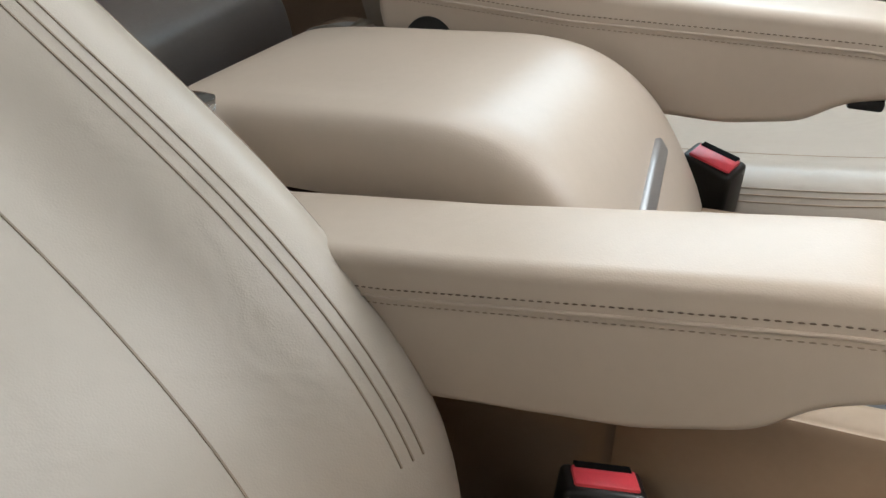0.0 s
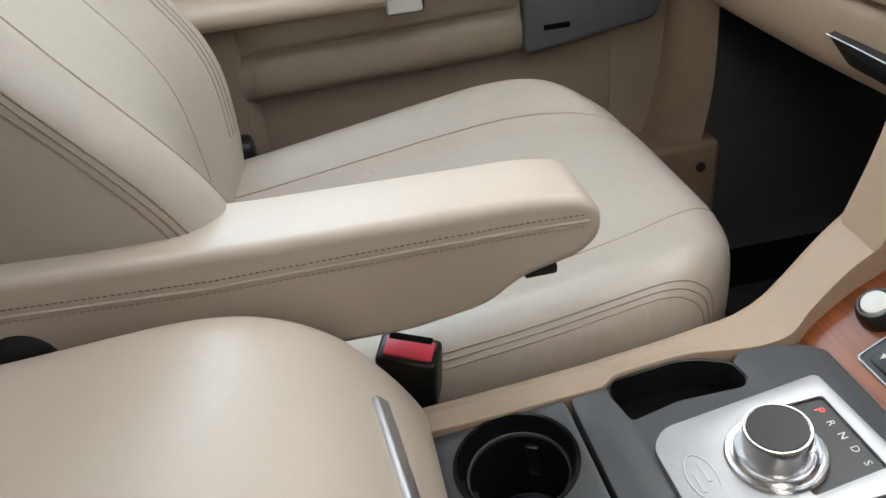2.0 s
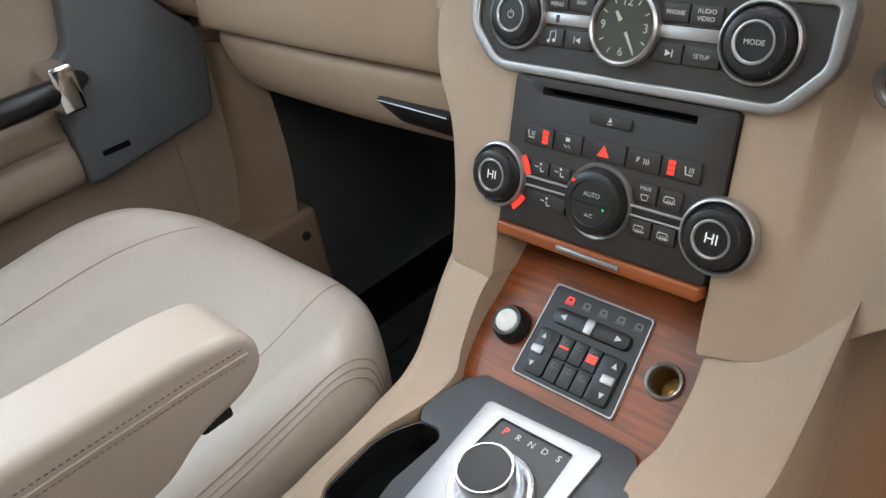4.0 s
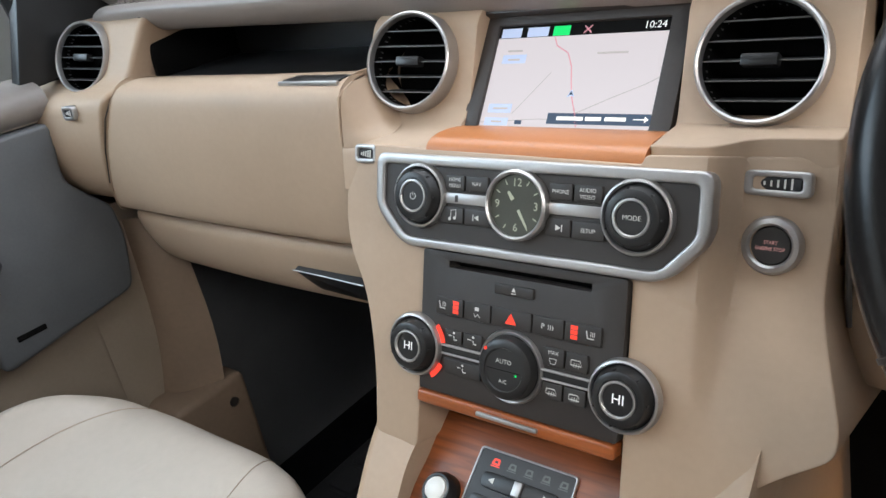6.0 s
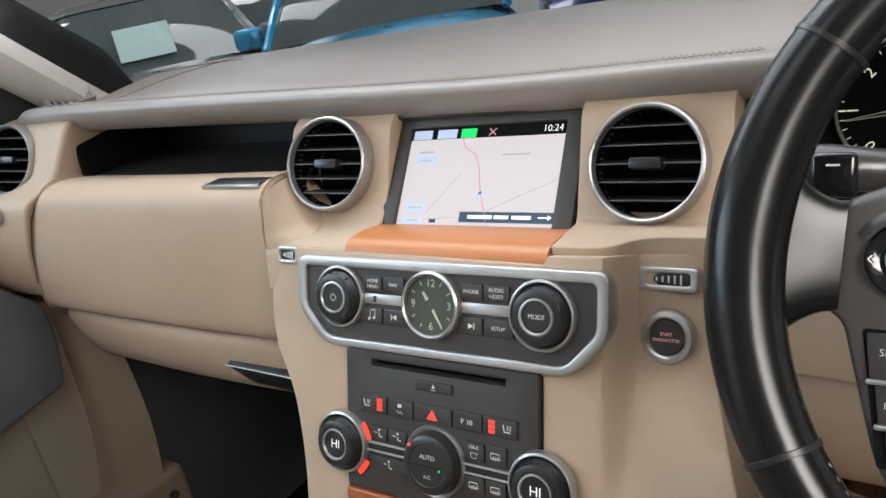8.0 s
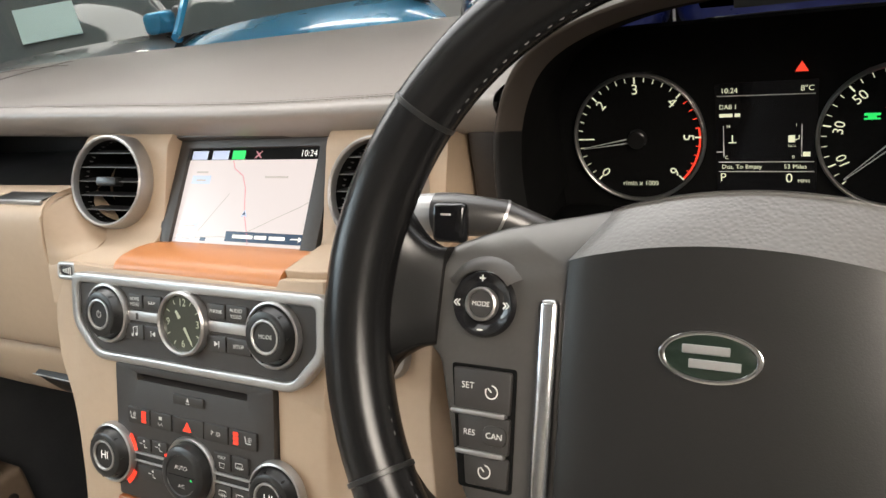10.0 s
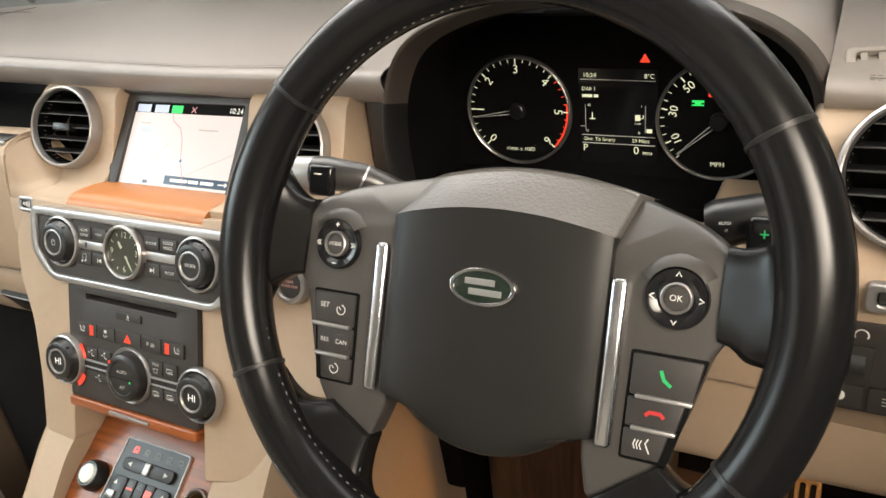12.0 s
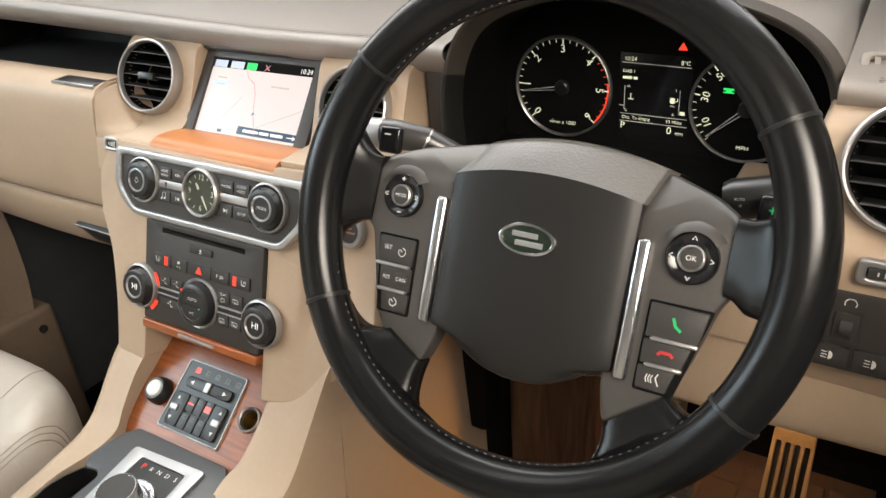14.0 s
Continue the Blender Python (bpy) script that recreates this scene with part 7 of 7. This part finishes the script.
for wd, size, x, y in (("10:24", 0.0062, 0.0775, 0.0385), ("8\u00b0C", 0.0062, 0.136, 0.0380), ("DAB 1", 0.0052, 0.0765, 0.025), ("H", 0.004, 0.0765, 0.0085), ("C", 0.004, 0.0745, -0.0185), ("1", 0.004, 0.1285, 0.0085), ("0", 0.004, 0.1265, -0.0185), ("DIESEL", 0.0022, 0.1255, -0.009), ("Dist. To Empty", 0.0052, 0.0865, -0.0268), ("53 Miles", 0.0052, 0.128, -0.0268), ("P", 0.0105, 0.0715, -0.0365), ("0", 0.0115, 0.1235, -0.0370), ("MPH", 0.0045, 0.1345, -0.0395)):
    part("lettering", text(wd, size, shift(x, y, z)), INK, lcd)
for pts in ([(0.068, 0.0345), (0.142, 0.0335)], [(0.068, -0.0225), (0.142, -0.0225)], [(0.068, -0.031), (0.142, -0.031)], [(0.0725, 0.009), (0.0725, -0.018)], [(0.0665, -0.0135), (0.0725, -0.0135)], [(0.1325, 0.009), (0.1325, -0.018)]):
    part("scale_line", ribbon(pts, 0.0008, z), WHITE_INK, lcd)
part("label_bar", join(quad(0.0695, 0.080, 0.0165, 0.0195, z), quad(0.0815, 0.086, 0.0165, 0.0195, z)), INK, lcd)
part("fuel_symbol", join(quad(0.1225, 0.1275, -0.006, 0.0, z), ribbon([(0.1275, -0.004), (0.1305, -0.003), (0.1305, 0.0)], 0.0008, z)), INK, lcd)
part("heat_symbol", join(ribbon([(0.0795, -0.0055), (0.0795, 0.001)], 0.001, z), ribbon([(0.0765, -0.0055), (0.0825, -0.0055)], 0.001, z)), INK, lcd)
part("level_bar", quad(0.1335, 0.139, -0.018, -0.014, z), INK, lcd)
part("warning_lamp", plate([(0.127, 0.0515), (0.1365, 0.0515), (0.13175, 0.0595)], 0.0, 0.0006), LIT_RED, inst, "lit red triangle")
part("lower_shelf", box(-0.075, 0.310, -0.115, -0.062, 0.0, 0.07, 0.006), MATT, inst)

# ---- driver side of the dashboard ----
dl = thing("driver_dash_panel", "beige driver dashboard panel with air vent", "dashboard")
pr = [(0.925, 0.640), (0.898, 0.69), (0.888, 0.75), (0.886, 0.80), (0.906, 0.811), (0.9345, 0.876), (0.955, 0.880), (1.08, 0.876), (1.08, 0.64)]
part("block", cut(prism(rpoly(pr, [0.02, 0.03, 0.03, 0.015, 0.015, 0.015, 0.01, 0.01, 0.01], 5), 0.590, 0.760, 0.008, 4), bore(VENT[3] @ pose(0, 0, 0, 0, -6))), BEIGE2, dl, angle=40)
part("inner_block", box(0.522, 0.606, 0.945, 1.05, 0.62, 0.791, 0.006, 3), BEIGE2, dl)
knee_net = []
for x, dy_ in ((0.205, 0.03), (0.215, 0.012), (0.26, 0.004), (0.40, 0.0), (0.55, 0.0), (0.70, 0.004), (0.75, 0.01)):
    knee_net.append([(x, y + dy_, z) for y, z in ((0.96, 0.79), (0.925, 0.772), (0.906, 0.748), (0.902, 0.715), (0.9025, 0.694), (0.9045, 0.6895), (0.9085, 0.687), (0.909, 0.66), (0.914, 0.620), (0.924, 0.596), (0.95, 0.584), (1.0, 0.584))])
part("knee_panel", Surf(knee_net).mesh(66, 30, thick=0.005), BEIGE2, dl, "beige knee panel", angle=60)
part("panel_gap", tube([(0.215, 0.906, 0.80), (0.214, 0.898, 0.74), (0.216, 0.902, 0.66)], 0.002, 6), DARK, dl)
part("underside", box(0.24, 0.74, 0.96, 1.3, 0.570, 0.580), DARK, dl)
swp = thing("light_switch_panel", "dark switch panel with lamp buttons", "control panel", basis((0.665, 0.888, 0.738), (1, 0, 0), (0, 0.05, 1)))
part("panel", plate(rpoly([(-0.058, -0.036), (0.068, -0.036), (0.068, 0.030), (-0.05, 0.030)], 0.005), -0.01, 0.004, r=0.001), PANEL, swp)
b = button(swp, -0.040, -0.022, -0.012, 0.014, "dimmer wheel", z=0.004)
part("wheel", lathe([(0, -0.004), (0.009, -0.004), (0.009, 0.004), (0, 0.004)], 24, pose(-0.031, 0.0, 0.001, 0, 90)), RUBBER, b)
marks(swp, [ribbon([(-0.031 + 0.004 * math.cos(radians(a)), 0.021 + 0.004 * math.sin(radians(a))) for a in range(-30, 211, 24)], 0.0009, 0.0043)])
for k in range(3):
    b = button(swp, -0.052 + 0.029 * k, -0.025 + 0.029 * k, -0.033, -0.015, "lamp button", z=0.004)
    x = -0.0385 + 0.029 * k
    marks(b, [plate([(x + 0.003 * math.cos(radians(a)), -0.024 + 0.0036 * math.sin(radians(a))) for a in range(-90, 91, 20)], 0.0062, 0.0064), *[ribbon([(x - 0.005, -0.0265 + 0.0025 * q), (x - 0.001, -0.0265 + 0.0025 * q)], 0.0007, 0.0064) for q in range(3)]])

# ---- footwells ----
mat_d = thing("floor_mat", "brown rubber floor mat with square pattern", "floor mat")
MATC = material("brown rubber mat", (0.10, 0.055, 0.03), 0.6, vary=0.15, scale=20, bump=0.3, bump_scale=600)
part("mat", box(0.20, 0.73, 0.60, 1.50, 0.031, 0.037, 0.002), MATC, mat_d)
for i in range(8):
    for j in range(13):
        part("block", box(0.215 + 0.064 * i, 0.270 + 0.064 * i, 0.64 + 0.064 * j, 0.695 + 0.064 * j, 0.036, 0.042, 0.002, 1), MATC, mat_d)
mat_p = thing("floor_mat", "black rubber floor mat on the passenger side", "floor mat")
part("mat", box(-0.68, -0.18, 0.70, 1.45, 0.031, 0.038, 0.002), RUBBER, mat_p)
for i in range(7):
    for j in range(9):
        part("block", box(-0.66 + 0.068 * i, -0.60 + 0.068 * i, 0.80 + 0.068 * j, 0.86 + 0.068 * j, 0.037, 0.043, 0.002, 1), RUBBER, mat_p)
STEEL = material("worn steel pedal", (0.26, 0.19, 0.12), 0.42, metal=0.7, vary=0.15, scale=40)
ac = thing("accelerator_pedal", "ribbed steel accelerator pedal", "pedal", basis((0.605, 1.13, 0.315), (1, 0, 0), (0, 0.30, 0.95)))
part("pad", plate(rpoly([(-0.028, -0.11), (0.028, -0.11), (0.024, 0.10), (-0.024, 0.10)], 0.012, 4), -0.008, 0.003, [rpoly([(x - 0.0035, -0.09), (x + 0.0035, -0.09), (x + 0.003, 0.075), (x - 0.003, 0.075)], 0.003) for x in (-0.0165, -0.0055, 0.0055, 0.0165)], 0.0015), STEEL, ac)
part("arm", box(-0.009, 0.009, 0.08, 0.20, -0.035, -0.006, 0.003), STEEL, ac)
part("back", box(-0.024, 0.024, -0.10, 0.09, -0.014, -0.0085, 0.002), BLACK, ac)
bp_ = thing("brake_pedal", "black rubber brake pedal", "pedal", basis((0.46, 1.10, 0.31), (1, 0, 0), (0, 0.35, 0.95)))
part("pad", box(-0.045, 0.045, -0.035, 0.035, -0.01, 0.004, 0.006, 3), RUBBER, bp_)
for k in range(4):
    part("rib", box(-0.04, 0.04, -0.024 + 0.016 * k, -0.018 + 0.016 * k, 0.004, 0.007, 0.001, 1), RUBBER, bp_)
part("arm", box(-0.01, 0.01, 0.02, 0.30, -0.05, -0.011, 0.004), BLACK, bp_)
cc = thing("column_cover", "dark brown cover under the steering column", "trim")
BROWN = wood("dark glossy column trim", (0.018, 0.008, 0.005), (0.060, 0.032, 0.022), "z")
part("cover", box(0.255, 0.40, 1.06, 1.30, 0.10, 0.60, 0.02, 3), BROWN, cc)
part("cover", box(0.165, 0.25, 1.10, 1.40, 0.031, 0.60, 0.02, 3), MATT, cc)
fl_ = thing("footwell_lamp", "small warm lit footwell lamp", "lamp")
part("lens", box(0.53, 0.58, 1.08, 1.11, 0.561, 0.5695, 0.002), glow("warm lamp lens", (1.0, 0.55, 0.2), 4.0), fl_)
fw = bpy.data.lights.new("footwell_light", "AREA")
fw.shape, fw.size, fw.size_y, fw.energy, fw.color = "RECTANGLE", 0.05, 0.03, 1.9, (1.0, 0.55, 0.22)
fwo = new("footwell_light", fw)
fwo.matrix_world = Matrix.Translation((0.555, 1.095, 0.555))

# ---- showroom outside ----
G0 = -0.56
TILE = material("polished showroom tile", (0.32, 0.31, 0.30), 0.22, vary=0.06, scale=1.5)
tagged(part("ground", box(-30, 30, -30, 30, G0 - 0.2, G0), TILE), "pale polished showroom floor", "floor", kind="structure")
WALL = material("white showroom wall", (0.72, 0.72, 0.70), 0.8, vary=0.03, scale=2)
tagged(part("wall_far", box(-14.0, 10.0, 13.0, 13.3, G0, 3.2), WALL), "white showroom wall", "wall", kind="structure")
tagged(part("wall_west", box(-14.3, -14.0, -6.0, 13.3, G0, 3.2), WALL), "white showroom wall", "wall", kind="structure")
# two unseen walls added to shut out sky light from right and rear
tagged(part("wall_east_blocker", box(10.0, 10.3, -6.3, 13.3, G0, 3.2), WALL), "white showroom wall", "wall", kind="structure")
tagged(part("wall_south_blocker", box(-14.3, 10.3, -6.3, -6.0, G0, 3.2), WALL), "white showroom wall", "wall", kind="structure")
tagged(part("ceiling_showroom", box(-14.3, 10.0, -6.0, 13.3, 3.2, 3.4), WALL), "white showroom ceiling", "ceiling", kind="structure")
PANELLIT = glow("lit ceiling panel", (1.0, 0.97, 0.92), 9.0)
for x in (-9.0, -5.0, -1.2, 2.6, 6.2):
    for y in (-2.0, 1.8, 5.2, 8.6, 11.6):
        if x > 2 and y < 5:
            continue
        lp_ = thing("ceiling_light", "lit white rectangular ceiling light panel", "ceiling light", Matrix.Translation((x, y, 3.19)), group="showroom ceiling lights")
        part("frame", plate([(-0.95, -0.36), (0.95, -0.36), (0.95, 0.36), (-0.95, 0.36)], -0.03, 0.0, [[(-0.9, -0.31), (0.9, -0.31), (0.9, 0.31), (-0.9, 0.31)]]), SATIN, lp_)
        part("diffuser", box(-0.9, 0.9, -0.31, 0.31, -0.015, -0.005), PANELLIT, lp_)


def show_car(m, paint, label, length=4.2, width=1.78, height=1.46, board=False):
    c = thing("parked_car", label, "car", m)
    hl, hw = length / 2, width / 2
    secs = [(-hl, 0.80, 0.45, 0.62, 0.70), (-hl + 0.08, 0.90, 0.30, 0.82, 0.92), (-hl + 0.5, 0.98, 0.22, 0.92, 0.98), (-0.6, 1.0, 0.20, 0.90, 0.95), (0.55, 1.0, 0.20, 0.88, 0.95), (hl - 1.15, 0.99, 0.22, 0.86, 0.97), (hl - 0.5, 0.96, 0.24, 0.80, 0.88), (hl - 0.16, 0.86, 0.26, 0.66, 0.74), (hl - 0.03, 0.74, 0.30, 0.54, 0.60), (hl, 0.66, 0.36, 0.46, 0.50)]
    net = []
    for y, w, zb, zs, zt in secs:
        W = hw * w
        half = [(W * 0.92, zb), (W * 1.0, zb + 0.12), (W * 1.0, (zb + zs) / 2 + 0.05), (W * 0.97, zs - 0.03), (W * 0.90, zs + 0.02), (W * 0.6, zt)]
        net.append([(-a, y, z) for a, z in half] + [(0, y, zt + 0.02)] + [(a, y, z) for a, z in reversed(half)])
    part("body", Surf(net).mesh(48, 48, caps=True), paint, c, angle=50)
    top = [(-hl + 0.12, 0.93, 0.90), (-hl + 0.45, 1.25, 0.86), (-hl + 0.9, height - 0.04, 0.80), (-0.2, height, 0.78), (0.35, height - 0.05, 0.78), (0.80, 1.22, 0.83), (hl - 1.0, 0.96, 0.90)]
    gn = []
    for y, zt, w in top:
        W = hw * w
        gn.append([(-W, y, 0.88), (-W * 0.97, y, 0.88 + (zt - 0.88) * 0.45), (-W * 0.90, y, 0.88 + (zt - 0.88) * 0.86), (-W * 0.70, y, zt), (0, y, zt + 0.015), (W * 0.70, y, zt), (W * 0.90, y, 0.88 + (zt - 0.88) * 0.86), (W * 0.97, y, 0.88 + (zt - 0.88) * 0.45), (W, y, 0.88)])
    gs = Surf(gn)
    part("glasshouse", gs.mesh(40, 40), CARGLASS, c, "car glass, reflections put in as grey-green")
    rn_ = [[gs.at(u, v) + Vector((0, 0, 0.008)) for u in np.linspace(0.30, 0.70, 9)] for v in np.linspace(0.34, 0.68, 8)]
    part("roof", Surf([[tuple(p) for p in r_] for r_ in rn_]).mesh(16, 16), paint, c)
    for s in (0.245, 0.755):
        part("roof_pillar", tube(gs.line([(s - 0.10 if s < 0.5 else s + 0.10, 0.97), (s, 0.80), (s, 0.66), (s, 0.4), (s, 0.3), (s - 0.1 if s < 0.5 else s + 0.1, 0.06)], 30, 0.004), 0.035, 10), paint, c)
    for s in (-1, 1):
        mir = part("door_mirror", box(s * hw * 1.02 - 0.10, s * hw * 1.02 + 0.10, 0.60, 0.72, 0.96, 1.10, 0.04, 4), paint, c, angle=60)
        part("mirror_glass", box(s * hw * 1.02 - 0.08, s * hw * 1.02 + 0.08, 0.595, 0.60, 0.98, 1.08, 0.002), CHROME, mir)
        hd_ = part("headlight", box(s * hw * 0.70 - 0.16, s * hw * 0.70 + 0.16, hl - 0.30, hl - 0.06, 0.60, 0.74, 0.05, 4), CHROME, c, "clear headlight", angle=60)
        for yw in (-hl + 0.78, hl - 0.82):
            wh = part("wheel", lathe([(0.20, -0.09), (0.30, -0.10), (0.325, -0.07), (0.325, 0.07), (0.30, 0.10), (0.20, 0.09)], 32, basis((s * (hw - 0.11), yw, 0.325), (0, 1, 0), (0, 0, 1))), RUBBER, c)
            part("rim", lathe([(0.0, 0.05), (0.06, 0.06), (0.20, 0.075), (0.21, 0.09)], 32, basis((s * (hw - 0.11), yw, 0.325), (0, s, 0), (0, 0, 1))), SATIN, wh)
    part("grille", box(-0.35, 0.35, hl - 0.06, hl + 0.005, 0.40, 0.54, 0.02, 3), BLACK, c)
    if board:
        p = gs.at(0.5, 0.90)
        nrm = gs.normal(0.5, 0.80)
        bmx = basis(p + Vector((0.0, 0.03, 0.03)), (1, 0, 0), (0, -0.62, 0.78))
        bd_ = part("price_board", box(-0.18, 0.18, -0.13, 0.13, 0.0, 0.008, m=bmx), material("pale blue card", (0.62, 0.82, 0.80), 0.6, vary=0.03), c, "pale card in the windscreen")
        part("label_bar", join(box(-0.10, 0.10, 0.06, 0.10, 0.008, 0.010, m=bmx), box(-0.12, 0.13, -0.06, -0.01, 0.008, 0.010, m=bmx)), MAP_GREY, bd_)
    return c


# base colour raised to grey-green so the glass carries painted reflections
CARGLASS = material("car glass with reflection in its grey", (0.11, 0.13, 0.13), 0.06, vary=0.1, scale=2)
def paint(name, col):
    return material(name, col, 0.28, metal=0.3, vary=0.04, scale=3, coat=0.8)


BLUE, NAVY, SILVER = paint("bright blue car paint", (0.02, 0.36, 0.66)), paint("dark blue car paint", (0.015, 0.025, 0.16)), paint("grey car paint", (0.28, 0.29, 0.29))


def placed(x, y, rz, size=1.22):
    return Matrix.Translation((x, y, G0)) @ pose(0, 0, 0, 0, 0, rz) @ Matrix.Scale(size, 4)


show_car(placed(-6.18, 5.16, 235), SILVER, "grey car with a pale price card in its windscreen", board=True)
show_car(placed(-4.15, 6.28, 218), BLUE, "bright blue hatchback with a shining bonnet")
show_car(placed(-7.6, 8.6, 222), NAVY, "dark blue car behind the bright blue one")
show_car(placed(-3.2, 10.0, 205), NAVY, "dark blue car by the far wall")
show_car(placed(-0.3, 10.6, 180), NAVY, "dark blue car by the far wall")
show_car(placed(3.4, 8.6, 170), BLUE, "bright blue car beyond the driver side")
